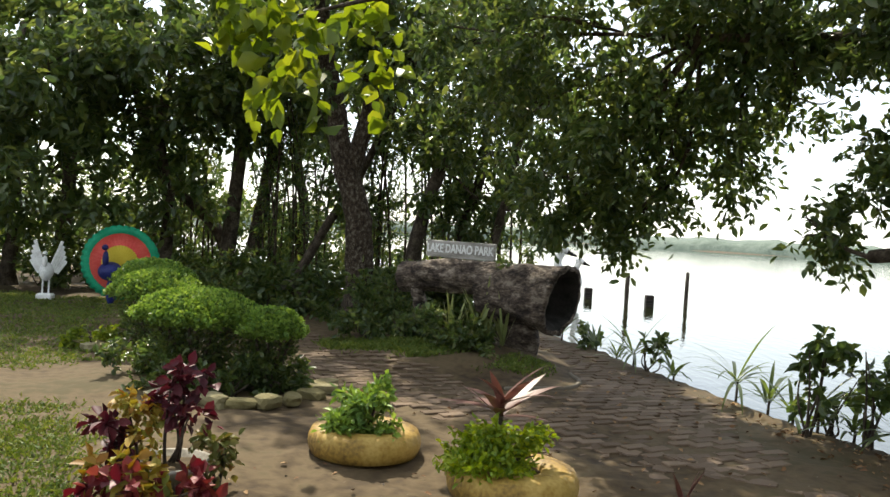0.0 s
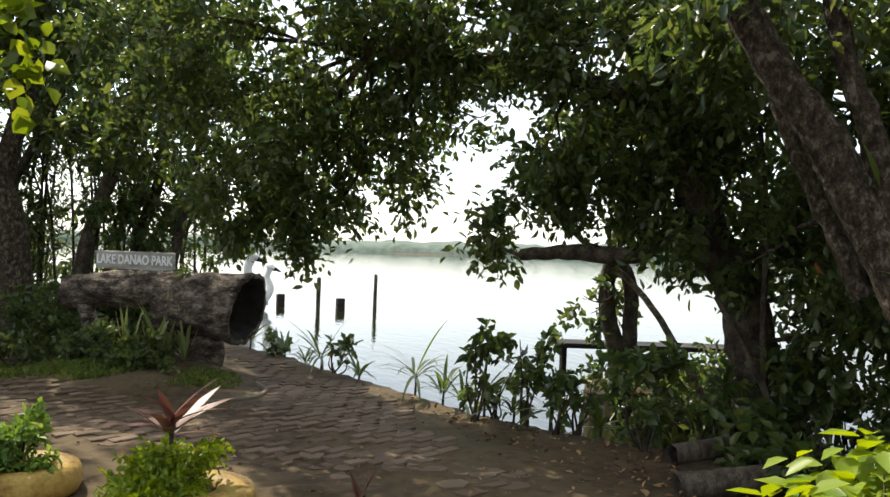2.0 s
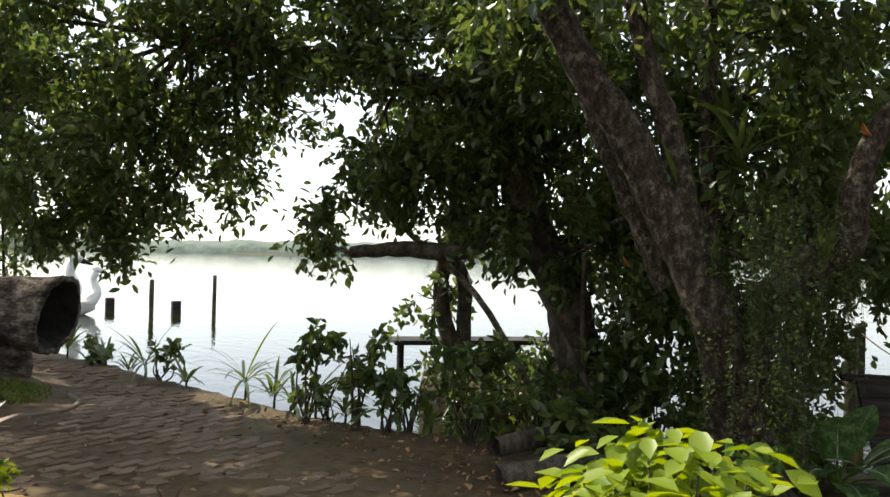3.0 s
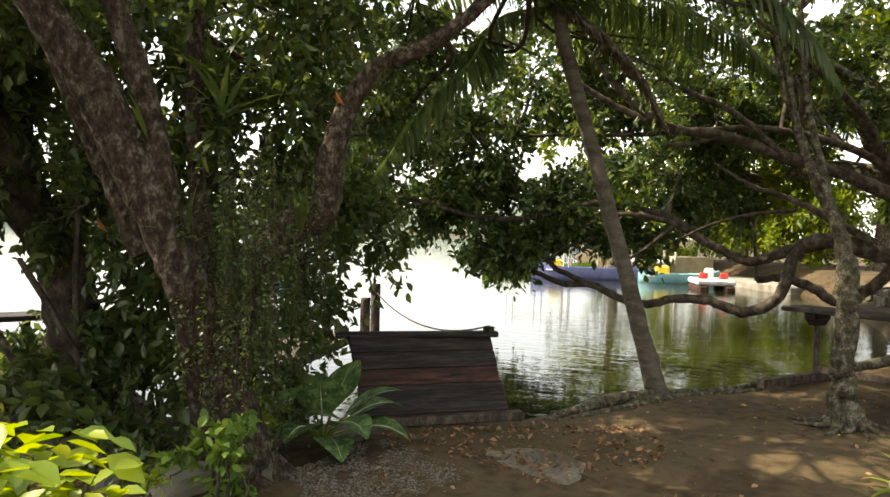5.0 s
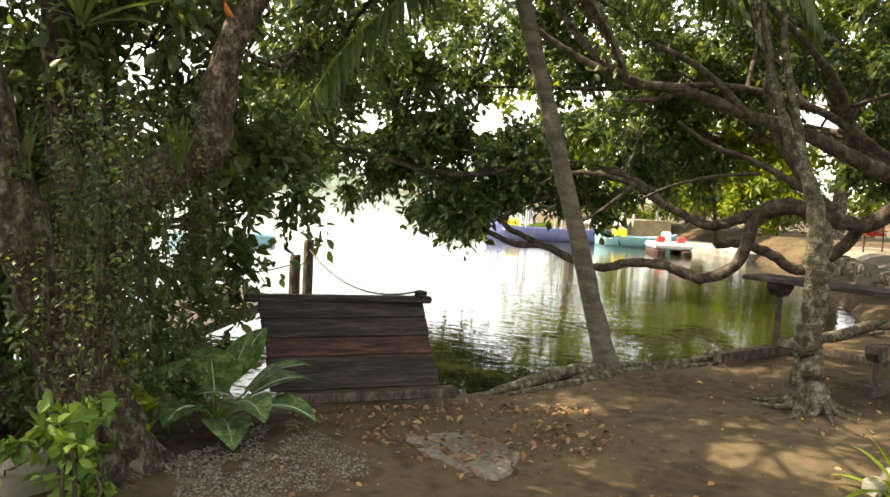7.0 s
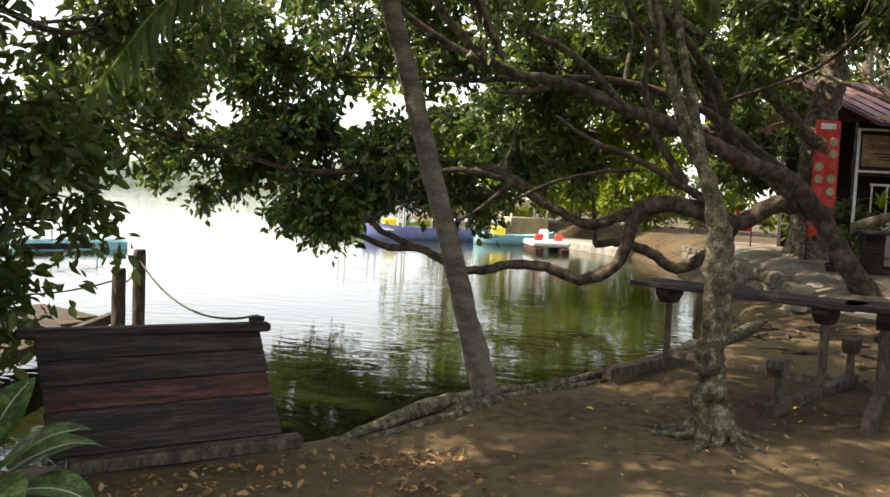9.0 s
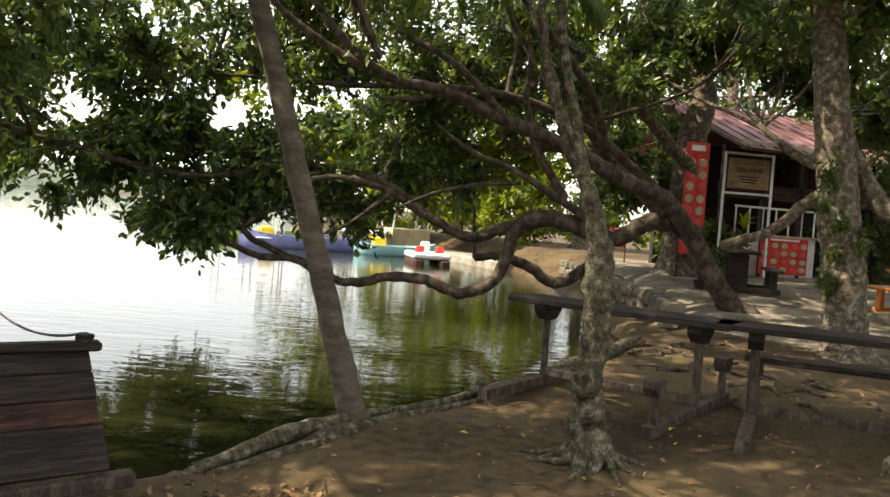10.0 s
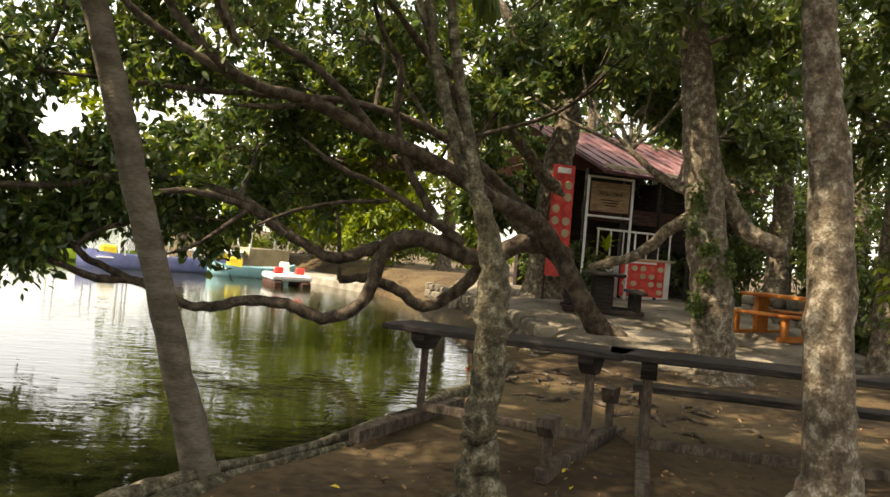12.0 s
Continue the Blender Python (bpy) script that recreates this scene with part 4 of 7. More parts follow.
# trees and shrubs that close the place in
for k, (x, y, blobs) in enumerate([
        (-7.9, 14.8, [(-6.4, 12.9, 3.8, 1.6, 1.4, 1.1, 200), (-6.3, 13.2, 2.2, 1.6, 1.2, 0.9, 180), (-7.4, 12.6, 3.0, 1.5, 1.3, 1.4, 180)]),
        (-5.0, 14.6, [(-5.6, 14.2, 3.3, 1.6, 1.4, 1.1, 190), (-4.6, 13.0, 4.4, 1.5, 1.4, 0.9, 160), (-4.7, 14.9, 2.2, 1.3, 1.2, 0.8, 120), (-4.3, 13.9, 4.2, 1.3, 1.3, 0.8, 130)]),
        (-9.5, 13.6, [(-9.6, 13.4, 3.4, 1.7, 1.5, 1.5, 220), (-8.6, 13.8, 1.6, 1.4, 1.2, 0.9, 160), (-10.6, 13.0, 2.0, 1.6, 1.5, 1.4, 190)]),
        (-2.8, 16.4, [(-2.6, 16.2, 3.6, 1.5, 1.3, 1.0, 110), (-1.4, 16.6, 4.4, 1.5, 1.3, 1.0, 110), (-3.6, 16.6, 5.0, 1.6, 1.5, 1.0, 140)])]):
    z = 4.8
    put_tree("L%d" % k, "tree", (x, y), [("trunk", [(x, y, -0.05), (x + 0.1, y, 1.6), (x - 0.1, y - 0.1, 3.0), (x + 0.2, y - 0.2, z)], [0.14, 0.11, 0.09, 0.05])],
             M_BARK, "broad-leaved dark-green tree at the edge of the lawn", blobs, 0.19, M_LEAF, "thicket trees", droop=0.4, twig=0.38, dens=0.62)
for k, (x, y, h, r, n) in enumerate([(-11, 14.6, 1.6, 1.3, 150), (-9, 14.9, 1.3, 1.2, 140), (-7.4, 15.0, 1.1, 1.1, 130), (-6.0, 15.4, 1.0, 1.1, 120), (-4.6, 15.9, 0.9, 1.0, 100), (-3.4, 14.2, 0.8, 0.7, 90), (-2.3, 14.0, 0.8, 0.7, 90), (-2.8, 13.0, 0.6, 0.6, 80), (-3.6, 12.8, 0.75, 0.5, 70), (-1.9, 12.8, 0.6, 0.5, 70), (-0.7, 11.4, 0.7, 0.5, 90), (-0.2, 12.2, 0.9, 0.5, 70), (0.5, 12.3, 0.8, 0.5, 70), (-12.5, 12.5, 2.2, 1.5, 200),
        (-12.5, 16.5, 3.2, 1.6, 170), (-10, 17.0, 3.2, 1.6, 170), (-7.8, 17.5, 3.0, 1.5, 160), (-5.8, 18.0, 2.9, 1.4, 150), (-3.9, 18.0, 2.2, 1.2, 110), (-2.0, 17.0, 1.5, 1.1, 90), (-0.4, 15.6, 1.3, 0.9, 80), (-4.2, 19.0, 3.0, 1.3, 130), (-6.4, 19.6, 3.4, 1.5, 150), (-8.8, 19.5, 3.6, 1.6, 170), (-2.7, 17.9, 2.2, 1.1, 110), (-11.4, 18.6, 3.8, 1.7, 180), (-14.0, 15.5, 3.4, 1.7, 180),
        (4.25, 3.85, 0.6, 0.35, 30), (4.75, 4.5, 0.6, 0.35, 24), (21.5, -9.2, 2.6, 1.2, 110), (19.6, -9.6, 2.4, 1.2, 110), (23.6, -8.8, 2.4, 1.2, 100), (16.0, -9.0, 2.2, 1.1, 100), (14.2, -8.4, 2.0, 1.0, 90)]):
    leafy_plant((x, y, gz(x, y)), [(0, 0, h * 0.55, r, r, h * 0.5, n), (r * 0.5, -0.2, h * 0.35, r * 0.6, r * 0.6, h * 0.3, n // 3)], 0.13, M_LEAF, "dense dark-green shrub at the edge of the park", group="background shrubs", droop=0.2)

# sunlit trees across the bay and behind the eatery
for k, (x, y, top, blobs, mat_) in enumerate([
        (36, 3.5, 6, [(32.2, 1.2, 2.0, 1.3, 1.5, 1.3, 150), (32.6, 3.0, 2.2, 1.3, 1.5, 1.3, 150), (33.0, 5.0, 2.8, 1.3, 1.4, 1.0, 120), (32.8, 0.2, 3.0, 1.3, 1.3, 1.2, 110), (35.7, 2.2, 2.6, 1.8, 1.8, 1.2, 120), (35.5, 4.0, 3.5, 1.8, 1.8, 1.5, 130), (34.3, 5.4, 5.5, 2.5, 2.5, 1.8, 150), (34.7, 2.4, 5.8, 2.5, 2.5, 1.8, 150), (37.1, 6.7, 2.9, 1.6, 1.6, 1.2, 90)], M_LEAF_LIME),
        (33, -1.5, 7, [(33.8, 0.4, 3.6, 1.6, 1.6, 1.5, 120), (32.8, -0.7, 5.2, 2.4, 2.4, 1.8, 150), (31.6, -2.6, 3.8, 1.6, 1.6, 1.4, 120), (31.7, -1.7, 7.1, 2.5, 2.5, 1.8, 150)], M_LEAF_LIME),
        (36, 9, 5, [(35.8, 8.8, 4.4, 2.2, 2.2, 1.8, 120), (37.5, 10.5, 4.2, 2.2, 2.2, 1.8, 120)], M_LEAF_LIME),
        (28, -5.5, 8, [(27.3, -4.3, 8.1, 2, 2, 1.4, 160), (28.8, -6.9, 7.4, 1.9, 1.9, 1.2, 140), (29, -3.5, 5.5, 2, 2, 1.6, 140)], M_LEAF_FIG),
        (19.6, -7.6, 6, [(19.3, -7.0, 4.2, 1.4, 1.4, 1.1, 160), (19.2, -6.8, 5.8, 1.6, 1.6, 1.2, 180), (17.7, -7.7, 5.5, 1.6, 1.6, 1.4, 180), (20.3, -7.9, 2.7, 1.0, 1.0, 0.8, 110), (17.8, -5.1, 5.7, 1.5, 1.5, 0.9, 150)], M_LEAF),
        (26.5, -9.5, 7, [(26, -9, 5.5, 2.2, 2.2, 1.8, 150), (25, -10.5, 3.5, 2, 2, 1.6, 140), (28, -8.5, 4, 2.2, 2.2, 1.8, 140)], M_LEAF_FIG),
        (22.5, -11, 7, [(22.4, -10.6, 5.5, 2.2, 2.2, 1.8, 160), (21.0, -11.4, 3.4, 2, 2, 1.6, 140), (24.0, -11.6, 3.2, 2, 2, 1.5, 130)], M_LEAF),
        (17.5, -10.5, 6, [(17.4, -10.2, 4.6, 2.0, 2.0, 1.7, 160), (16.0, -10.4, 2.8, 1.8, 1.8, 1.5, 140), (19.0, -10.4, 2.6, 1.8, 1.8, 1.4, 130)], M_LEAF),
        (31, -5, 8, [(31, -5, 4.5, 2.4, 2.4, 2.2, 160), (33.5, -3.5, 6, 2.4, 2.4, 2.2, 150), (30, -7.5, 6, 2.4, 2.4, 2.2, 150)], M_LEAF_FIG),
        (14.2, -6.6, 4, [(14.0, -6.3, 3.5, 1.0, 1.0, 0.8, 130), (13.4, -7.3, 4.6, 1.5, 1.5, 1.0, 170), (14.4, -7.2, 2.0, 0.9, 0.9, 0.8, 110)], M_LEAF)]):
    z = gz(x, y)
    put_tree("S%d" % k, "tree", (x, y), [("trunk", [(x, y, z - 0.1), (x + 0.2, y - 0.1, top * 0.4), (x - 0.2, y + 0.2, top)], [0.3, 0.22, 0.1])],
             M_BARK_PALE, "leafy sunlit tree beyond the tables", blobs, 0.24 if x > 25 else 0.15, mat_, "background trees", r=0.04, twig=0.5)

for k, (x, y, h, r, n, mat_) in enumerate([(18.2, -12.0, 5.5, 1.9, 200, M_LEAF), (21.5, -13.0, 6.0, 2.0, 210, M_LEAF), (25.0, -13.0, 6.0, 2.0, 210, M_LEAF), (15.0, -11.0, 5.0, 1.8, 190, M_LEAF), (28.5, -11.5, 6.0, 2.2, 200, M_LEAF_FIG), (24.8, -8.6, 3.6, 1.2, 130, M_LEAF),
        (36.5, -3.0, 2.6, 1.9, 130, M_LEAF_LIME), (37.5, -0.5, 2.4, 1.8, 130, M_LEAF_FIG), (38.5, 1.8, 2.4, 1.8, 130, M_LEAF_LIME), (39.5, 4.4, 2.2, 1.8, 130, M_LEAF_FIG), (40.5, 7.0, 2.4, 1.8, 130, M_LEAF_LIME), (42.0, 9.6, 2.4, 1.8, 130, M_LEAF_FIG)]):
    leafy_plant((x, y, gz(x, y)), [(0, 0, h * 0.55, r, r, h * 0.5, n), (0.3, 0.5, h * 0.25, r * 1.1, r, h * 0.25, n // 2)], 0.2, mat_, "tall dense shrubbery closing the park behind the eatery" if x < 30 else "sunlit shrubs along the far side of the landing", group="closing shrubs" if x < 30 else "landing shrubs", droop=0.2, twig=0.35)

# unseen trees added round the walker to darken the ground of the path
for k, (x, y, h) in enumerate([(-3.4, -3.2, 7.0), (1.2, -5.8, 7.0), (5.8, -7.0, 7.2), (11.0, -6.8, 6.5), (-7.4, 1.8, 7.0)]):
    bl = [(x + dx, y + dy, h + dz, 2.1, 2.0, 0.9, 230) for dx, dy, dz in [(0, 0, 0.3), (1.6, 1.4, -0.4), (-1.6, 1.2, -0.2), (0.4, 2.9, 0.1), (-0.5, -1.8, 0.0)]]
    put_tree("T%d" % k, "tree", (x, y), [("trunk", [(x, y, gz(x, y) - 0.05), (x + 0.15, y, 2.0), (x - 0.1, y + 0.2, 4.2), (x, y + 0.3, h)], [0.26, 0.2, 0.17, 0.1])],
             M_BARK, "unseen tree added to keep skylight off the lakeside path", bl, 0.2, M_LEAF, "shade trees", r=0.05, twig=0.45, flat=1.2)

# bamboo-like thicket of thin stems behind the log
for k, (cx, cy, n, sx) in enumerate([(-2.4, 15.2, 16, 0.8), (-0.7, 14.6, 16, 0.8), (0.9, 14.0, 14, 0.7), (-5.4, 16.6, 12, 0.9)]):
    ob = thing("bamboo_clump", (cx, cy, gz(cx, cy)), "clump of thin bamboo stems with small leaves", "bamboo", "bamboo clumps")
    bl = []
    for q in range(n):
        bx_, by_ = rng.uniform(-sx, sx), rng.uniform(-0.4, 0.4)
        lx, ly, h_ = rng.uniform(-0.9, 0.9), rng.uniform(-0.6, 0.3), rng.uniform(3.4, 5.6)
        tubes("culm", [(np.array([(bx_, by_, -0.05), (bx_ + lx * 0.25, by_ + ly * 0.25, h_ * 0.5), (bx_ + lx, by_ + ly, h_)]), [0.026, 0.02, 0.008])], M_BARK, ob, seg=6, rough=0.02)
        for s_k in (0.3, 0.5, 0.7, 0.9):
            bl.append((cx + bx_ + lx * s_k ** 2, cy + by_ + ly * s_k ** 2, h_ * s_k, 0.35, 0.35, 0.3, 7))
    crown(ob, bl, 0.12, M_LEAF_FIG, droop=0.5, aspect=0.28, twig=0.3)

# ---- park things: planters, log, hedges ----
def tyre(at, r=0.37, tube_r=0.115):
    ob = thing("tyre_planter", at, "old car tyre painted yellow, used as a planter on the soil", "planter", "yellow tyre planters")
    n, m = 96, 16
    V = []
    for ia, a in enumerate(np.linspace(0, 2 * np.pi, n, endpoint=False)):
        for k, b in enumerate(np.linspace(0, 2 * np.pi, m, endpoint=False)):
            sq = 1.0 / max(abs(np.cos(b)), abs(np.sin(b))) ** 0.35
            cut = 0.007 if ia % 3 == 0 and 0.3 < b < 1.3 else 0.0
            rr = r - tube_r + (tube_r - cut) * np.cos(b) * sq
            V.append((rr * np.cos(a), rr * np.sin(a), tube_r * 0.82 + tube_r * 0.82 * np.sin(b) * sq))
    i, j = np.meshgrid(np.arange(n), np.arange(m), indexing="ij")
    F = np.stack([i * m + j, ((i + 1) % n) * m + j, ((i + 1) % n) * m + (j + 1) % m, i * m + (j + 1) % m], -1).reshape(-1, 4)
    child("tyre_wall", mesh_from("tyre_wall", V, F, M_YELLOW, True), ob)
    bm = bmesh.new()
    bmesh.ops.create_circle(bm, cap_ends=True, radius=r - tube_r * 1.5, segments=24, matrix=Matrix.Translation((0, 0, tube_r * 1.3)))
    part("soil_fill", bm, M_SOIL, ob)
    return ob


tyre((-0.40, 5.18, gz(-0.4, 5.18)))
tyre((0.49, 4.39, gz(0.49, 4.39)))

log = thing("log_sign_stand", (0.6, 9.8, gz(0.6, 9.8)), "hollow weathered log lying on stump legs as a sign stand", "log")
o = np.array(log.matrix_world.translation)


def log_piece(name, a, b, ra, rb, seg=44, n=30, cave=0.0, sag=0.0):
    """A ridged log from a to b; its far end is hollowed by cave."""
    a, b = np.array(a, float) - o, np.array(b, float) - o
    d = unit(b - a)
    side = unit(np.cross(d, [0, 0, 1.0]))
    up = np.cross(side, d)
    V = []
    rings_ = [(q / (n - 1), 1.0) for q in range(n)] + ([(1.0, 0.86), (1.0 - cave * 0.5, 0.74), (1.0 - cave, 0.6), (1.0 - cave, 0.02)] if cave else [(1.0, 0.6), (1.0, 0.02)])
    for s_, k_ in rings_:
        c_ = a + (b - a) * s_ - np.array([0, 0, sag * 4 * s_ * (1 - s_)])
        for w_ in range(seg):
            th = 2 * math.pi * w_ / seg
            nz = noise.noise(Vector((math.cos(th) * 4.2 + 7 * ra, math.sin(th) * 4.2, s_ * 2.2)))
            fine_ = noise.noise(Vector((math.cos(th) * 11, math.sin(th) * 11, s_ * 5 + ra * 9)))
            big_ = noise.noise(Vector((math.cos(th) * 1.2, math.sin(th) * 1.2, s_ * 3 + 5 * rb)))
            r_ = (ra + (rb - ra) * s_) * k_ * (1 + 0.10 * nz + 0.06 * fine_ + 0.12 * big_)
            slant = d * (0.16 * math.sin(th) * s_ ** 6 * rb) if cave else 0
            V.append(c_ + r_ * (math.cos(th) * side + math.sin(th) * up) + slant)
    m_ = len(rings_)
    F = [(q * seg + w_, q * seg + (w_ + 1) % seg, (q + 1) * seg + (w_ + 1) % seg, (q + 1) * seg + w_) for q in range(m_ - 1) for w_ in range(seg)]
    me = mesh_from(name, V, F, M_LOG)
    # inside of the hollow is near-black: its shade is put into the colour
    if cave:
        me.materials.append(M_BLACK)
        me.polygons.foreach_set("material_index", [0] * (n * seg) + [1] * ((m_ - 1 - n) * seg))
    return child(name, me, log)


log_piece("log_body", (-0.38, 10.45, 0.86), (0.8, 9.65, 0.93), 0.2, 0.21, sag=-0.02)
log_piece("hollow_butt", (0.68, 9.7, 0.78), (1.5, 9.05, 0.76), 0.33, 0.41, cave=0.3)["label"] = "thick butt with a hollow end, its shade put into the black"
log_piece("stump_leg", (1.1, 9.42, -0.05), (1.08, 9.42, 0.55), 0.22, 0.18, 24, 10)
tubes("branch_leg", [(np.array([(-0.28, 10.12, 0.0), (-0.14, 10.18, 0.4), (-0.2, 10.28, 0.75)]) - o, [0.1, 0.075, 0.1])], M_LOG, log, seg=12, rough=0.12)

def hedge(at, rx, ry, top, n, label):
    ob = thing("hedge", at, label, "shrub", "clipped round hedges")
    stems = [(np.array([(0.1 * rx * math.cos(a), 0.1 * ry * math.sin(a), 0), (0.5 * rx * math.cos(a), 0.5 * ry * math.sin(a), top * 0.45), (0.75 * rx * math.cos(a), 0.75 * ry * math.sin(a), top * 0.75)]), [0.02, 0.015, 0.008]) for a in np.linspace(0, 6, 11)]
    tagged(tubes("stemwork", stems, M_BARK, ob, seg=5), kind="stuff")
    knots = unit(rng.standard_normal((70, 3)))
    knots[:, 2] = np.abs(knots[:, 2]) - 0.12
    d = unit(knots[rng.integers(0, 70, n)] + 0.2 * rng.standard_normal((n, 3)))
    d[:, 2] = np.maximum(d[:, 2], -0.3 + 0.1 * rng.standard_normal(n))
    puff = 0.92 + 0.17 * np.max(d @ knots.T, axis=1) ** 40 + 0.04 * np.sin(9 * d[:, 0] + 3) * np.sin(8 * d[:, 1] + 1)
    p = d * [rx, ry, top * 0.27] * (rng.uniform(0.84, 1.0, n) * puff)[:, None] + [0, 0, top * 0.7]
    w = unit(0.5 * d + 0.8 * rng.standard_normal((n, 3)) + [0, 0, 0.35])
    s = unit(np.cross(w, unit(d + 0.8 * rng.standard_normal((n, 3)))))
    ln = rng.uniform(0.022, 0.048, n)
    v, f = leaf_arrays(p, w, s, ln, ln * 0.68)
    child("crown", mesh_from("crown", v, f, M_LEAF_HEDGE), ob)["kind"] = "stuff"
    n2 = n // 5
    a = rng.uniform(0, 2 * np.pi, n2)
    rad = rng.uniform(0.2, 0.75, n2)
    z = rng.uniform(0.03, 0.66, n2) * top
    p = np.stack([rx * rad * np.cos(a), ry * rad * np.sin(a), z], 1)
    w = unit(np.stack([np.cos(a), np.sin(a), np.full(n2, 0.4)], 1) + 0.7 * rng.standard_normal((n2, 3)))
    s = unit(np.cross(w, unit(rng.standard_normal((n2, 3)))))
    ln = rng.uniform(0.03, 0.06, n2)
    v, f = leaf_arrays(p, w, s, ln, ln * 0.5)
    child("inner_foliage", mesh_from("inner_foliage", v, f, M_LEAF), ob)["kind"] = "stuff"
    return ob


hedge((-2.12, 7.2, 0), 0.56, 0.55, 0.86, 17000, "clipped bright-green shrub in a stone-edged bed")
hedge((-1.42, 7.05, 0), 0.31, 0.31, 0.74, 7000, "clipped bright-green shrub in a stone-edged bed")
hedge((-3.0, 8.7, 0), 0.5, 0.5, 0.9, 10000, "clipped bright-green shrub beside the lawn")
hedge((-3.5, 10.0, 0), 0.5, 0.5, 0.95, 9000, "clipped bright-green shrub beside the lawn")

# ---- plank screen on the bank ----
screen = thing("plank_screen", (6.4, 2.55, 0.0), "leaning screen of dark weathered planks on the bank", "wooden screen")
o = Vector(screen.matrix_world.translation)
BL, BR, TL, TR = Vector((5.89, 2.93, 0.06)), Vector((6.71, 2.10, 0.06)), Vector((6.05, 3.27, 0.635)), Vector((6.90, 2.28, 0.635))
ux = (BR - BL).normalized()
uz = ((TL - BL) + (TR - BR)).normalized()
uy = uz.cross(ux).normalized()
face = Matrix((ux, uy, uz)).transposed().to_4x4()
z0, tall = 0.0, (TL - BL).length
for h, mat_, lab in [(0.2, M_WOOD_DARK, ""), (0.115, M_RUST, "faded red-brown plank"), (0.12, M_WOOD_DARK, ""), (0.13, M_WOOD_DARK, "")]:
    h = h * tall / 0.565
    t = (z0 + h / 2) / tall
    mid = (BL.lerp(TL, t) + BR.lerp(TR, t)) / 2 - o
    part("plank", box(bmesh.new(), ((BR - BL).length + 0.02 * (h > 0.14), 0.035, h - 0.01), Matrix.Translation(mid) @ face, 0.006), mat_, screen, lab)
    z0 += h
# added dark sheet behind the planks, so no light shows through the gaps
part("backing_board", box(bmesh.new(), ((BR - BL).length - 0.06, 0.012, tall - 0.03), Matrix.Translation((BL + BR + TL + TR) / 4 - o) @ face @ Matrix.Translation((0, 0.026, 0)), 0.002), M_WOOD_DARK, screen)
part("cap_beam", beam(TL - ux * 0.03 - o, TR - o, 0.09, 0.05, 0.012), M_WOOD_DARK, screen)
part("sill_beam", beam(BL + Vector((0, -0.1, -0.03)) - o, BR + Vector((0.03, -0.12, -0.03)) - o, 0.1, 0.07, 0.01), M_WOOD_GREY, screen)

# ---- picnic tables ----
def flared(c, w_dir, top_w, bot_w, h, depth, z):
    """A block under a board, wider at its top than at its foot."""
    bm = bmesh.new()
    vs = []
    for zz, ww in ((z - h, bot_w), (z - h * 0.45, top_w), (z, top_w)):
        u_ = Vector((-w_dir.y, w_dir.x, 0))
        vs.append([bm.verts.new(c + w_dir * sx * ww / 2 + u_ * sy * depth / 2 + Vector((0, 0, zz))) for sx, sy in ((-1, -1), (1, -1), (1, 1), (-1, 1))])
    for a_, b_ in zip(vs, vs[1:]):
        for q in range(4):
            bm.faces.new((a_[q], a_[(q + 1) % 4], b_[(q + 1) % 4], b_[q]))
    bm.faces.new(vs[0][::-1])
    bm.faces.new(vs[-1])
    return bm


def table(a, u, length, name, label, first, second, posts, bench_back=False):
    ob = thing(name, (a[0], a[1], 0), label, "picnic table", "picnic tables")
    u = Vector((*u, 0)).normalized()
    w = Vector((-u.y, u.x, 0))
    part("tabletop", beam(u * -0.28 + Vector((0, 0, 0.75)), u * (length) + Vector((0, 0, 0.75)), 0.46, 0.045, 0.006), M_WOOD_DARK, ob)
    for s, ends in zip((first, second), posts):
        p = u * s
        part("post", beam(p + Vector((0, 0, 0.06)), p + Vector((0, 0, 0.66)), 0.06, 0.06), M_WOOD_GREY, ob)
        part("bracket", flared(p, w, 0.3, 0.12, 0.14, 0.11, 0.727), M_WOOD_DARK, ob)
        part("runner", beam(p - w * 0.95 + Vector((0, 0, 0.05)), p + w * 0.75 + Vector((0, 0, 0.05)), 0.09, 0.09), M_WOOD_GREY, ob)
        for e in ends:
            q = p + w * e
            part("seat_post", beam(q + Vector((0, 0, 0.09)), q + Vector((0, 0, 0.40)), 0.055, 0.055), M_WOOD_GREY, ob)
            part("seat_block", flared(q, w, 0.2, 0.09, 0.12, 0.1, 0.405), M_WOOD_GREY, ob)
    part("stretcher", beam(u * first + Vector((0, 0, 0.13)), u * second + Vector((0, 0, 0.13)), 0.06, 0.07), M_WOOD_GREY, ob)
    if bench_back:
        part("bench_seat", beam(w * 0.65 + u * -0.1 + Vector((0, 0, 0.43)), w * 0.65 + u * length + Vector((0, 0, 0.43)), 0.24, 0.05, 0.006), M_WOOD_DARK, ob)
    return ob


table((10.05, -0.05), (-0.5, -0.866), 1.62, "picnic_table", "weathered dark plank table on timber trestles", 0.0, 1.35, ((), (-0.85, 0.65)))
table((9.3, -1.62), (-0.3, -0.954), 2.6, "picnic_table", "weathered dark plank table with a bench", 0.0, 1.9, ((0.65,), (0.65,)), True)

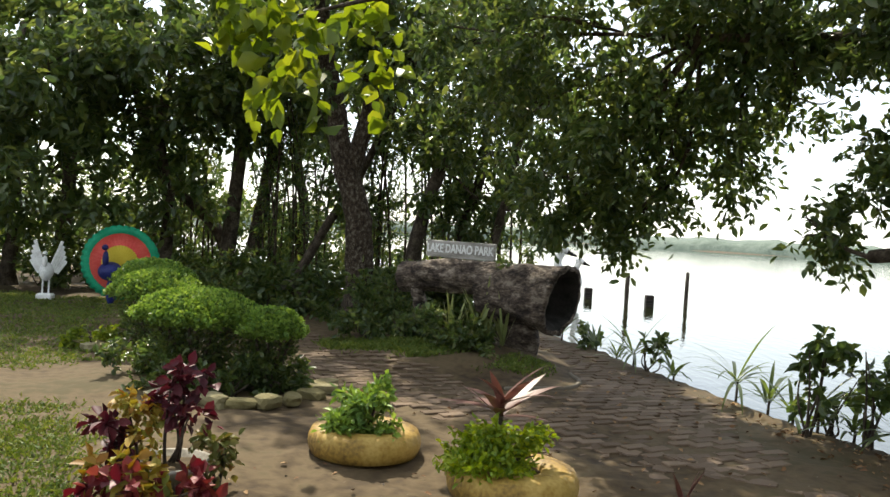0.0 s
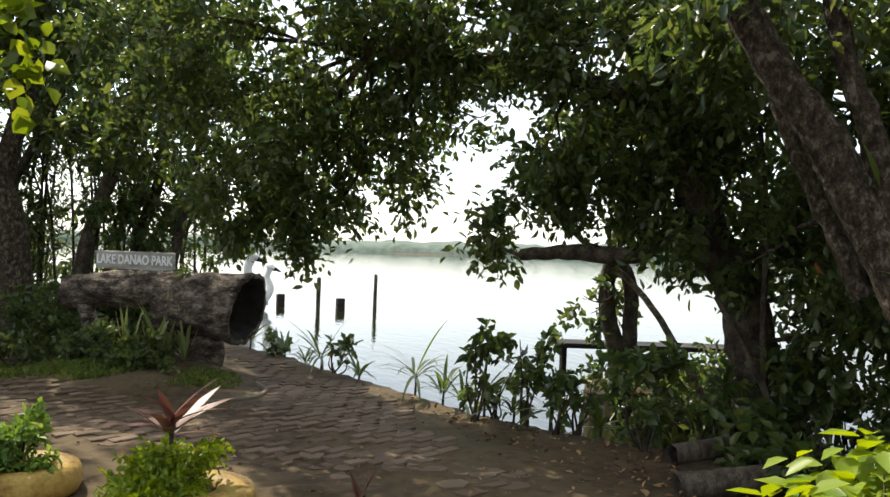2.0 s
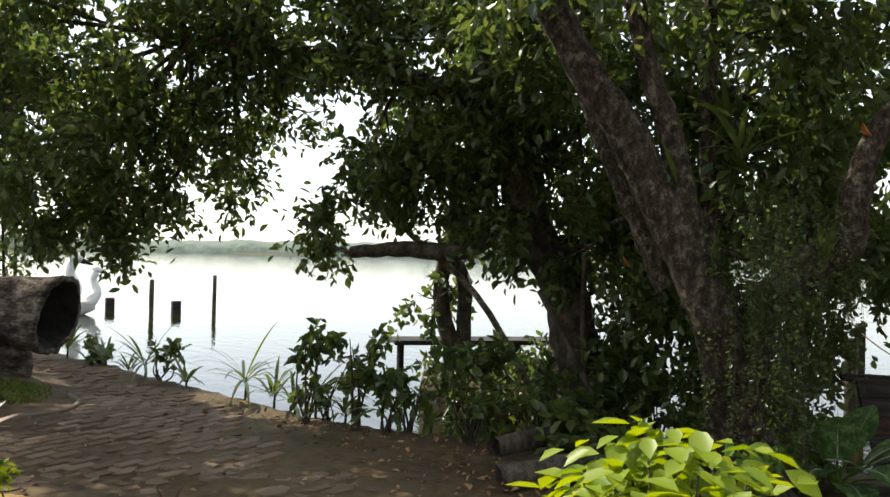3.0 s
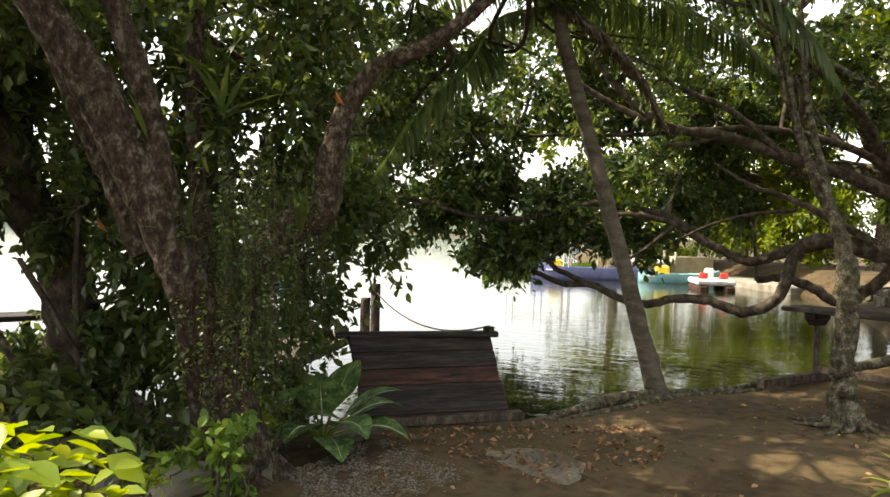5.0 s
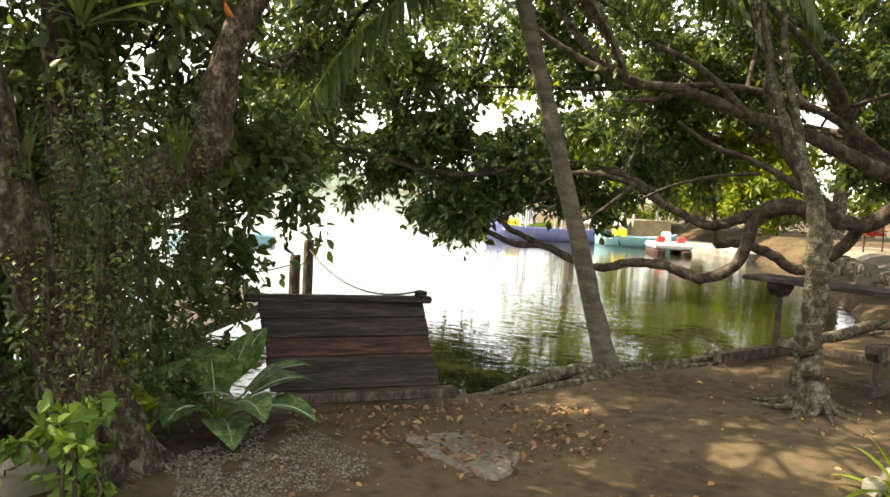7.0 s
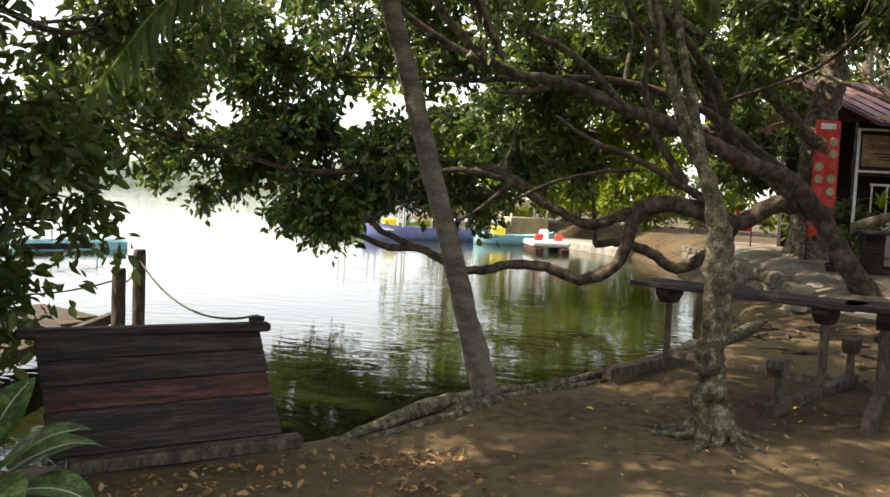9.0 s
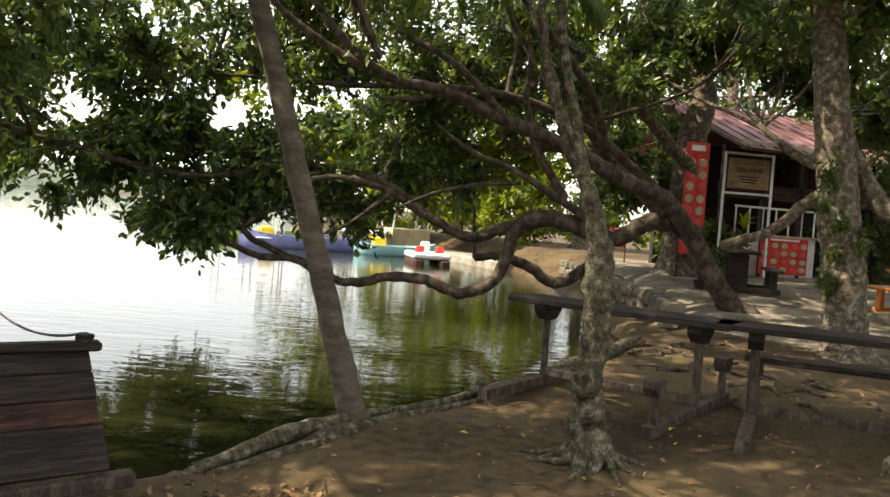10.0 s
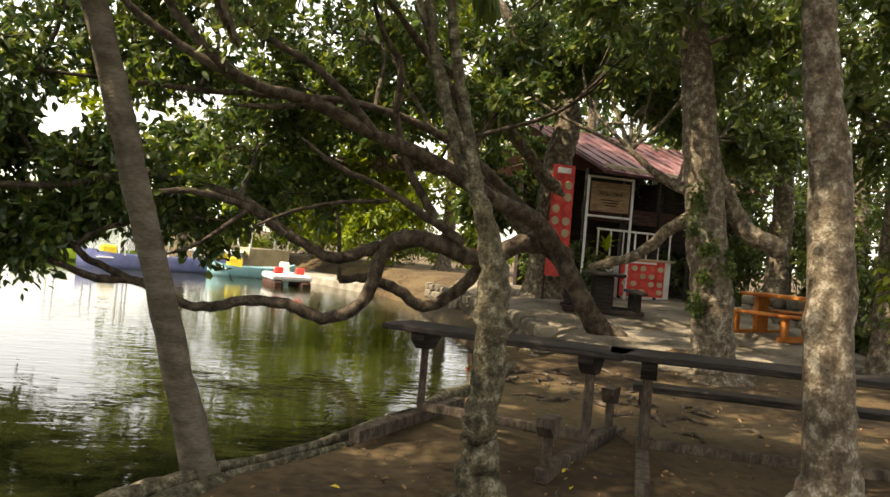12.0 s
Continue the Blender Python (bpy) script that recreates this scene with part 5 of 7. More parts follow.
# coconut palm
palm = tree("coconut_palm", (8.27, 1.23, -0.15), [("trunk", [(8.28, 1.2, -0.2), (8.27, 1.26, 0.1), (8.23, 1.41, 0.65), (8.17, 1.66, 1.54), (8.1, 1.88, 2.32), (8.04, 2.07, 3.0), (8.0, 2.2, 3.5), (7.99, 2.23, 3.7)], [0.135, 0.095, 0.08, 0.072, 0.068, 0.066, 0.064, 0.062])], M_BARK_PALM, "slender leaning coconut palm at the water's edge", "palm", flare=0.6)

# ---- planting and small things ----
# plants in the tyre planters
leafy_plant((-0.40, 5.18, gz(-0.4, 5.18) + 0.14), [(0, 0, 0.1, 0.23, 0.21, 0.11, 85), (0.03, 0.02, 0.22, 0.16, 0.15, 0.09, 50), (-0.08, -0.1, 0.07, 0.16, 0.12, 0.07, 34)], 0.065, M_LEAF_HEDGE, "bushy green potted plant in a yellow tyre", name="potted_plant", category="plant", twig=0.1, droop=0.1, aspect=0.42)
strap_plant((-0.44, 5.2, gz(-0.4, 5.18) + 0.30), 4, 0.14, 0.05, M_DRY, "withered brown leaf sprout among green leaves", rise=(0.8, 1.4), droop=0.5, name="dry_sprout", leafname="leaf")
leafy_plant((0.42, 4.4, gz(0.49, 4.39) + 0.14), [(0, 0, 0.09, 0.26, 0.22, 0.12, 150), (0.02, 0.02, 0.2, 0.2, 0.17, 0.09, 90), (-0.08, -0.1, 0.06, 0.19, 0.15, 0.08, 60)], 0.045, M_LEAF_YELLOW, "bushy yellow-green plant in a yellow tyre", name="potted_plant", category="plant", twig=0.1, droop=0.05, aspect=0.5)
strap_plant((0.40, 4.42, gz(0.49, 4.39) + 0.14), 16, 0.4, 0.066, M_CORD, "red-bronze cordyline rising from a yellow tyre", rise=(0.0, 1.1), droop=0.3, stem=0.4, name="cordyline")
strap_plant((1.42, 4.25, 0.0), 4, 0.2, 0.06, M_CORD, "young red-bronze cordyline shoot in the soil", rise=(1.0, 1.5), droop=0.2, stem=0.1, name="cordyline")

# coleus pot in front of the lawn
pot = thing("plant_pot", (-1.38, 4.3, gz(-1.38, 4.3)), "dull concrete planter bowl on the soil", "plant pot")
bm = bmesh.new()
prof = [(0.13, 0.0), (0.18, 0.01), (0.21, 0.08), (0.23, 0.12), (0.23, 0.14), (0.2, 0.14), (0.18, 0.11), (0.0, 0.1)]
rings = [[bm.verts.new((r * math.cos(a), r * math.sin(a), z)) for a in np.linspace(0, 2 * np.pi, 28, endpoint=False)] for r, z in prof[:-1]]
for r0, r1 in zip(rings, rings[1:]):
    for q in range(28):
        bm.faces.new((r0[q], r0[(q + 1) % 28], r1[(q + 1) % 28], r1[q]))
bm.faces.new(rings[-1])
part("bowl", bm, M_CONCRETE, pot, smooth=True)
part("soil_fill", box(bmesh.new(), (0.26, 0.26, 0.02), Matrix.Translation((0, 0, 0.112)), 0.006), M_SOIL, pot)


def coleus(at, blobs, size, mat, label):
    return leafy_plant(at, blobs, size, mat, label, name="coleus", category="plant", group="coleus plants", stems=4, twig=0.09, droop=0.25, aspect=0.66, per_twig=4, shell=0.6, flat=0.8)


coleus((-1.38, 4.32, 0.1), [(0.02, 0.0, 0.5, 0.1, 0.09, 0.07, 12), (-0.02, 0.0, 0.38, 0.12, 0.1, 0.06, 11), (0.06, 0.02, 0.28, 0.1, 0.09, 0.05, 6)], 0.075, M_COLEUS, "tall coleus with drooping maroon leaves in the bowl")
coleus((-1.66, 4.26, 0.02), [(-0.04, 0.0, 0.3, 0.08, 0.08, 0.07, 11), (-0.02, 0, 0.2, 0.09, 0.08, 0.05, 9)], 0.08, M_COLEUS, "coleus with dark maroon leaves beside the bowl")
coleus((-1.6, 4.34, 0.05), [(-0.02, 0.0, 0.38, 0.11, 0.1, 0.06, 17), (0.08, 0.02, 0.28, 0.13, 0.1, 0.09, 16), (0.06, 0.0, 0.16, 0.12, 0.1, 0.05, 8)], 0.055, M_COLEUS_Y, "coleus with yellow-green leaves in the bowl")
coleus((-1.14, 4.26, 0.02), [(0.0, 0.0, 0.25, 0.1, 0.1, 0.07, 17), (0.02, 0.0, 0.16, 0.1, 0.1, 0.05, 9)], 0.06, M_COLEUS_G, "coleus with green and bronze leaves beside the bowl")
coleus((-1.3, 3.98, 0.02), [(-0.25, 0.0, 0.16, 0.16, 0.08, 0.05, 17), (0.1, -0.02, 0.12, 0.16, 0.08, 0.05, 16)], 0.085, M_COLEUS_Y, "low coleus with golden-orange leaves")
coleus((-1.42, 3.92, 0.0), [(-0.02, 0.0, 0.13, 0.2, 0.09, 0.04, 15), (0.3, 0.03, 0.14, 0.1, 0.08, 0.03, 7)], 0.095, M_COLEUS_R, "low coleus with broad crimson leaves")

# shrubs below the clipped hedges
for x, y, h, r in [(-2.2, 6.75, 0.3, 0.36), (-1.65, 6.7, 0.3, 0.34), (-1.3, 6.95, 0.26, 0.26), (-2.6, 7.2, 0.3, 0.35)]:
    leafy_plant((x, y, 0), [(0, 0, h * 0.5, r, r, h * 0.5, 80)], 0.07, M_LEAF, "leafy green underplanting in a stone-edged bed", group="bed shrubs", droop=0.1, twig=0.12)
leafy_plant((-3.55, 8.5, 0), [(0, 0, 0.14, 0.35, 0.3, 0.12, 60)], 0.07, M_LEAF_LIME, "low yellow-green plants in a stone-edged bed", group="bed shrubs", droop=0.0, twig=0.1)


def rock(name, at, size, mat, label, category="stone", group="", seed=0):
    bm = bmesh.new()
    bmesh.ops.create_icosphere(bm, subdivisions=2, radius=0.5)
    for v in bm.verts:
        n = noise.noise(v.co * 2.2 + Vector((seed * 3.1, seed, 0)))
        v.co = Vector((max(-0.36, min(0.36, v.co.x)), max(-0.34, min(0.34, v.co.y)), max(-0.33, min(0.33, v.co.z)))) * (1.22 + 0.35 * n)
        v.co = Vector((v.co.x * size[0], v.co.y * size[1], v.co.z * size[2]))
    me = bpy.data.meshes.new(name)
    bm.to_mesh(me)
    bm.free()
    me.materials.append(mat)
    ob = new(name, me)
    ob.matrix_world = pose(at[0], at[1], at[2] + size[2] * 0.32, 0, 0, seed * 47)
    return tagged(ob, label, category, group)


k = 0
for P in ([(-2.25, 6.35), (-1.95, 6.3), (-1.65, 6.25), (-1.38, 6.22), (-1.15, 6.4), (-0.98, 6.7), (-0.92, 7.0), (-0.95, 7.3)], [(-4.0, 8.95), (-3.8, 8.7), (-3.55, 8.45), (-3.3, 8.3), (-3.0, 8.2), (-2.75, 8.1)]):
    c = smooth_path(P, 10)
    for a, b in zip(c, c[1:]):
        k += 1
        m = (a + b) / 2
        rock("edging_stone", (m[0], m[1], -0.01), (float(rng.uniform(0.24, 0.36)), float(rng.uniform(0.14, 0.2)), float(rng.uniform(0.1, 0.15))), M_EDGE_STONE, "rough pale edging stone with flecks of yellow paint round a bed", group="bed edging stones", seed=k)

# lettered plank on the log
sign = thing("park_sign", (0.33, 10.22, 1.14), "weathered grey plank sign with white painted lettering on the log", "sign", turn=-40)
part("plank", box(bmesh.new(), (1.12, 0.04, 0.22), Matrix.Translation((0, 0, 0.11)), 0.008), M_PLANKPALE, sign)
me = text_mesh("LAKE DANAO PARK", 0.155, 0.003, 0.004)
me.transform(Matrix.Translation((0, -0.026, 0.115)) @ pose(0, 0, 0, 90, 0, 0) @ Matrix.Diagonal((0.78, 1.0, 1.0, 1.0)))
me.materials.append(M_WHITE)
child("lettering", me, sign, "white painted capitals")
for sx in (-0.4, 0.4):
    part("peg", box(bmesh.new(), (0.04, 0.03, 0.1), Matrix.Translation((sx, 0.03, -0.02)), 0.004), M_WOOD_GREY, sign)
# plants around the log
for x, y, n, L in [(0.25, 9.45, 10, 0.6), (0.65, 9.45, 11, 0.8), (0.5, 9.2, 10, 0.6), (0.85, 9.25, 9, 0.65), (0.0, 9.5, 9, 0.5)]:
    strap_plant((x, y, gz(x, y)), n, L, 0.045, M_STRIPED, "upright striped sword-leaved plant under the log", group="sword plants", rise=(1.0, 1.5), droop=0.15, name="sword_plant")
for x, y, h, r, n in [(-0.75, 9.9, 0.36, 0.42, 90), (-0.2, 9.6, 0.4, 0.4, 90), (0.15, 9.1, 0.32, 0.36, 80), (0.5, 8.85, 0.14, 0.22, 50), (-0.9, 10.6, 0.6, 0.4, 90), (-0.4, 10.5, 0.7, 0.3, 80), (0.95, 10.0, 0.6, 0.35, 80)]:
    leafy_plant((x, y, gz(x, y)), [(0, 0, h * 0.5, r, r, h * 0.5, n)], 0.075, M_LEAF, "low leafy groundcover on the mound by the log", group="mound plants", droop=0.1, twig=0.12)
leafy_plant((0.98, 9.62, 1.05), [(0, 0, 0.12, 0.24, 0.2, 0.14, 60), (0.05, -0.12, -0.12, 0.14, 0.12, 0.16, 30)], 0.05, M_LEAF, "dark creeper growing over the log", name="creeper", category="plant", droop=0.5, twig=0.12)
leafy_plant((-0.55, 10.55, 0.6), [(0, 0, 0.1, 0.2, 0.2, 0.3, 60)], 0.06, M_LEAF, "dark creeper growing over the log", name="creeper", category="plant", droop=0.5, twig=0.12)
fl = thing("fallen_log", (-1.9, 13.4, gz(-1.9, 13.4)), "short cut log lying by the path", "log")
tubes("log_piece", [(np.array([(-0.3, 0.1, 0.1), (0.35, -0.1, 0.1)]), [0.1, 0.095])], M_WOOD_GREY, fl, seg=12)
# round concrete edging of the mound
edge = thing("mound_edging", (1.1, 7.5, 0.0), "thin muddy concrete rim round the mound", "edging")
tubes("kerb", [(np.array([(x - 1.1, y - 7.5, gz(x, y) + 0.004) for x, y in [(1.55, 8.6), (1.56, 8.1), (1.4, 7.75), (1.12, 7.6), (0.75, 7.62)]]), [0.024, 0.022])], M_CHIP, edge, rough=0.12)

# white bird statue with raised wings
def swan_statue():
    bm = bmesh.new()
    def ball(c, r, s=(1, 1, 1), rot=(0, 0, 0)):
        t = bmesh.new()
        bmesh.ops.create_icosphere(t, subdivisions=3, radius=r)
        bmesh.ops.transform(t, matrix=pose(*c, *rot) @ Matrix.Diagonal((*s, 1)), verts=t.verts)
        me = bpy.data.meshes.new("t")
        t.to_mesh(me)
        t.free()
        bm.from_mesh(me)
        bpy.data.meshes.remove(me)
    box(bm, (0.26, 0.22, 0.1), Matrix.Translation((0, 0, 0.05)), 0.02)
    ball((0, 0, 0.48), 0.14, (0.8, 1.15, 1.15), (25, 0, 0))
    ball((0, -0.12, 0.66), 0.055, (0.8, 0.8, 1.9))
    ball((0, -0.13, 0.8), 0.05, (0.8, 1.2, 0.8))
    for sx in (-0.05, 0.05):
        box(bm, (0.025, 0.03, 0.3), Matrix.Translation((sx, 0, 0.24)), 0.004)
    for sgn in (-1, 1):
        for q in range(5):
            box(bm, (0.055, 0.025, 0.55 - 0.07 * q), pose(sgn * (0.13 + 0.022 * q), 0.05 + 0.01 * q, 0.76 - 0.05 * q, 0, sgn * (20 + 3 * q), 0), 0.01)
    me = bpy.data.meshes.new("swan_statue")
    bm.to_mesh(me)
    bm.free()
    me.materials.append(M_WHITE)
    ob = new("swan_statue", me)
    ob.matrix_world = pose(-6.15, 12.7, gz(-6.15, 12.7), 0, 0, 10) @ Matrix.Scale(0.92, 4)
    tagged(ob, "white bird statue with raised wings on the lawn", "statue")


def peacock_statue():
    verts, faces, mats = [], [], []
    n = 72
    rr = [(0.0, 0.0, 0), (0.25, 0.0, 0), (0.27, 0.03, 1), (0.48, 0.05, 1), (0.5, 0.02, 2), (0.57, 0.05, 2)]
    for i, (r, d, m) in enumerate(rr):
        for q in range(n):
            a = 2 * math.pi * q / n
            w = r * (1 + (0.03 if m == 2 else 0) * (q % 2)) 
            verts.append((w * math.cos(a), d - 0.045 * (q % 2) * (i > 0), 0.66 + w * math.sin(a)))
    for i in range(len(rr) - 1):
        for q in range(n):
            faces.append((i * n + q, i * n + (q + 1) % n, (i + 1) * n + (q + 1) % n, (i + 1) * n + q))
            mats.append({0: 0, 1: 1, 2: 1, 3: 2, 4: 2}[i])
    me = mesh_from("peacock_statue", verts, faces, None)
    for m in (M_YPAINT, M_CORAL, M_GREEN, M_NAVY):
        me.materials.append(m)
    me.polygons.foreach_set("material_index", mats)
    bm = bmesh.new()
    bm.from_mesh(me)
    def blob(c, r, s):
        g = bmesh.ops.create_icosphere(bm, subdivisions=3, radius=r, matrix=pose(*c) @ Matrix.Diagonal((*s, 1)))
        for f_ in {f_ for v_ in g["verts"] for f_ in v_.link_faces}:
            f_.material_index = 3
    blob((-0.12, -0.16, 0.52), 0.17, (1.1, 1.2, 0.9))
    blob((-0.18, -0.28, 0.72), 0.06, (0.8, 0.8, 2.2))
    blob((-0.19, -0.3, 0.9), 0.06, (0.8, 1.2, 0.8))
    blob((-0.1, -0.14, 0.2), 0.09, (0.9, 0.9, 2.4))
    bmesh.ops.solidify(bm, geom=[f_ for f_ in bm.faces if f_.material_index != 3], thickness=0.03)
    bm.to_mesh(me)
    bm.free()
    ob = new("peacock_statue", me)
    ob.matrix_world = pose(-5.0, 12.75, gz(-5.0, 12.75), 0, 0, 12)
    tagged(ob, "painted peacock statue with a red, yellow and green fan", "statue")


swan_statue()
peacock_statue()
rock("bird_bath_stone", (-2.6, 13.6, 0.35), (0.55, 0.4, 0.2), M_STONE, "pale stone half hidden among shrubs")

# things standing in the lake
for x, y, h in [(5.21, 21.0, 0.95), (7.23, 22.3, 1.02)]:
    ob = thing("mooring_post", (x, y, WATER_Z - 0.8), "thin dark mooring post standing in the lake", "post", "mooring posts")
    tubes("pole", [(np.array([(0, 0, 0), (0.01, 0, h + 0.75)]), [0.06, 0.055])], M_WOOD_GREY, ob, seg=8)
for x, y in [(5.97, 21.5), (4.65, 23.3)]:
    ob = thing("lake_stump", (x, y, WATER_Z - 0.6), "short square stump standing in the lake", "post", "lake stumps")
    part("block", box(bmesh.new(), (0.22, 0.22, 0.95), Matrix.Translation((0, 0, 0.45)), 0.02), M_WOOD_DARK, ob)


def swan_boat(at, turn, size=1.0, dark=False):
    ob = thing("swan_boat", at, "white swan-shaped pedal boat moored on the lake", "boat", "swan boats", turn)
    n, m = 20, 10
    V = []
    for i in range(n):
        s = i / (n - 1)
        w = 0.55 * size * math.sin(math.pi * (0.12 + 0.86 * s)) ** 0.6
        for q in range(m):
            a = math.pi * q / (m - 1)
            V.append(((s - 0.5) * 1.9 * size, w * math.cos(a), 0.45 * size - 0.6 * size * math.sin(a) * (0.5 + 0.5 * math.sin(math.pi * s))))
    F = [(i * m + q, i * m + q + 1, (i + 1) * m + q + 1, (i + 1) * m + q) for i in range(n - 1) for q in range(m - 1)]
    child("hull", mesh_from("hull", V, F, M_WHITE, True), ob)
    bm = bmesh.new()
    bmesh.ops.create_cube(bm, size=1, matrix=Matrix.Translation((0, 0, 0.42 * size)) @ Matrix.Diagonal((1.5 * size, 0.8 * size, 0.06, 1)))
    part("deck", bm, M_WHITE, ob)
    tubes("neck", [(np.array([(0.75, 0, 0.4), (1.0, 0, 0.75), (0.88, 0, 1.15), (0.95, 0, 1.45)]) * size, [0.26 * size, 0.15 * size, 0.11 * size, 0.12 * size])], M_WHITE, ob, seg=12)
    tubes("head", [(np.array([(0.85, 0, 1.48), (1.0, 0, 1.52), (1.12, 0, 1.47)]) * size, [0.12 * size, 0.14 * size, 0.09 * size])], M_WHITE, ob, seg=12)
    tubes("beak", [(np.array([(1.1, 0, 1.47), (1.38, 0, 1.36)]) * size, [0.08 * size, 0.02 * size])], M_BLACK, ob, seg=8)
    return ob


swan_boat((3.3, 21.8, WATER_Z), -5, 0.75)
swan_boat((2.35, 20.2, WATER_Z), -5, 0.95)

# bank plants along the lake path
for x, y, n, L, st in [(1.95, 11.6, 12, 0.6, 0.15), (2.25, 10.6, 9, 0.4, 0.05), (2.5, 9.6, 11, 0.6, 0.18), (2.45, 10.2, 8, 0.35, 0.0), (3.05, 7.75, 15, 0.6, 0.22), (3.2, 7.35, 10, 0.5, 0.15), (3.25, 6.95, 10, 0.5, 0.1), (2.75, 8.8, 8, 0.35, 0.05), (3.3, 6.6, 10, 0.5, 0.2), (3.65, 6.0, 10, 0.5, 0.15), (3.9, 5.6, 10, 0.5, 0.1), (1.4, 12.6, 10, 0.5, 0.1), (3.45, 6.3, 9, 0.45, 0.1)]:
    strap_plant((x, y, gz(x, y)), n + 5, L * 1.15, 0.035, M_LEAF, "arching strap-leaved plant on the lake bank", group="bank strap plants", rise=(0.15, 1.15), droop=0.75, stem=st)
for x, y, h, r, n in [(2.2, 10.9, 0.3, 0.2, 26), (2.6, 9.3, 0.28, 0.2, 24), (3.15, 6.45, 0.85, 0.2, 36), (3.45, 6.15, 0.8, 0.25, 40), (3.75, 5.75, 0.6, 0.3, 50), (4.1, 5.35, 0.62, 0.35, 70), (3.35, 6.5, 0.45, 0.25, 30), (4.45, 5.0, 0.6, 0.4, 80), (4.9, 4.75, 0.7, 0.35, 70), (3.95, 5.1, 0.45, 0.25, 40), (3.55, 5.75, 0.4, 0.22, 30), (4.3, 4.55, 0.5, 0.35, 50), (5.2, 4.3, 0.5, 0.35, 50)]:
    leafy_plant((x, y, gz(x, y)), [(0, 0, h * 0.88, r, r, r * 0.7, n), (0.08, 0.04, h * 0.5, r * 0.8, r * 0.8, h * 0.3, n // 3)], 0.11, M_LEAF, "broad-leaved shrub on the dark bank of the lake", group="bank shrubs", droop=0.2, twig=0.14, dens=0.26, aspect=0.55)

# overgrown islet with twin trunks and a low pier
put_tree("H", "tree", (5.4, 7.4, -0.3), [
    ("trunk", [(5.4, 7.4, -0.3), (5.33, 7.43, 0.4), (5.23, 7.51, 0.91), (5.25, 7.5, 1.42), (5.34, 7.44, 1.94), (5.3, 7.5, 2.8)], [0.14, 0.1, 0.09, 0.08, 0.07, 0.04]),
    ("limb", [(5.45, 7.36, -0.2), (5.45, 7.37, 0.6), (5.44, 7.37, 1.17), (5.3, 7.47, 1.55)], [0.11, 0.09, 0.08, 0.06])],
    M_BARK, "dark twin-stemmed tree on an overgrown islet", [(5.3, 7.5, 2.9, 0.7, 0.7, 0.4, 80), (5.15, 7.4, 1.0, 0.35, 0.3, 0.25, 22)], 0.12, M_LEAF, droop=0.6)
isl = rock("islet", (5.7, 6.9, WATER_Z - 0.3), (2.2, 1.5, 0.9), M_SOIL, "dark overgrown earth islet in the lake", "islet", seed=3)
for x, y, h, r in [(5.1, 7.0, 0.45, 0.4), (5.7, 6.6, 0.45, 0.45), (6.3, 6.7, 0.45, 0.4), (5.4, 6.4, 0.35, 0.35)]:
    leafy_plant((x, y, 0.0), [(0, 0, h * 0.5, r, r, h * 0.5, 60)], 0.09, M_LEAF, "low dark shrub on the islet", group="islet shrubs", droop=0.3)
pier = thing("low_pier", (5.9, 8.1, WATER_Z - 0.5), "low dark wooden pier standing in the lake", "pier")
part("deck", beam((-0.7, 0.45, 1.12), (1.6, -0.5, 1.12), 0.5, 0.06), M_WOOD_DARK, pier)
for q in range(4):
    s = q / 3
    part("pile", beam((-0.6 + 2.1 * s, 0.42 - 0.87 * s, 0), (-0.6 + 2.1 * s, 0.42 - 0.87 * s, 1.1), 0.07, 0.07), M_WOOD_DARK, pier)
pole = thing("bamboo_pole", (5.1, 5.7, 0.0), "bare bamboo pole leaning against the lakeside tree", "pole")
tubes("culm", [(np.array([(0.12, -0.1, -0.1), (-0.4, 0.35, 1.07), (-0.97, 0.74, 1.69), (-1.45, 1.05, 2.35)]), [0.035, 0.032, 0.028, 0.02])], M_BARK_PALE, pole, seg=10)
for pts, r in [([(4.9, 4.75, -0.1), (4.85, 4.8, 0.9), (4.9, 4.85, 1.8), (4.85, 4.9, 2.6)], 0.03), ([(5.0, 4.5, -0.1), (4.7, 4.75, 0.7), (4.5, 4.95, 1.2)], 0.035)]:
    o2 = thing("sapling", pts[0], "thin bare sapling on the bank", "sapling", "bank saplings")
    tubes("stem", [(np.array(pts) - np.array(pts[0]), [r, r * 0.6])], M_BARK, o2, seg=7)

# yellow-green bush beside the path
bush = thing("yellow_bush", (1.78, 1.23, 0.0), "bush with large bright yellow-green leaves beside the path", "shrub")
n = 300
tips = np.stack([rng.uniform(-0.23, 0.23, 100), rng.uniform(-0.23, 0.23, 100), rng.uniform(0.0, 0.1, 100)], 1)
tips[:, 2] += 0.99 - 1.6 * (tips[:, 0] ** 2 + tips[:, 1] ** 2)
which = np.arange(n) % 100
a = rng.uniform(0, 2 * np.pi, n)
low = (np.arange(n) // 100) * 0.05
w = unit(np.stack([np.cos(a), np.sin(a), rng.uniform(-0.45, 0.3, n)], 1))
p = tips[which] * [1.08, 1.08, 1.0] - np.stack([0 * low, 0 * low, low * 1.3], 1) + w * [0.03, 0.03, 0] + rng.uniform(-0.05, 0.05, (n, 3)) * (low > 0)[:, None]
s_ = unit(np.cross(w, unit(np.array([0, 0, 1.0]) + 0.22 * rng.standard_normal((n, 3)))))
ln = rng.uniform(0.06, 0.1, n)
for lo in range(0, n, 1):
    v, f = leaf_arrays(p[lo:lo + 1], w[lo:lo + 1], s_[lo:lo + 1], ln[lo:lo + 1], ln[lo:lo + 1] * 0.62, 0.5, 0.16, 0.2)
    child("leaf", mesh_from("leaf", v, f, M_LEAF_YELLOW), bush)
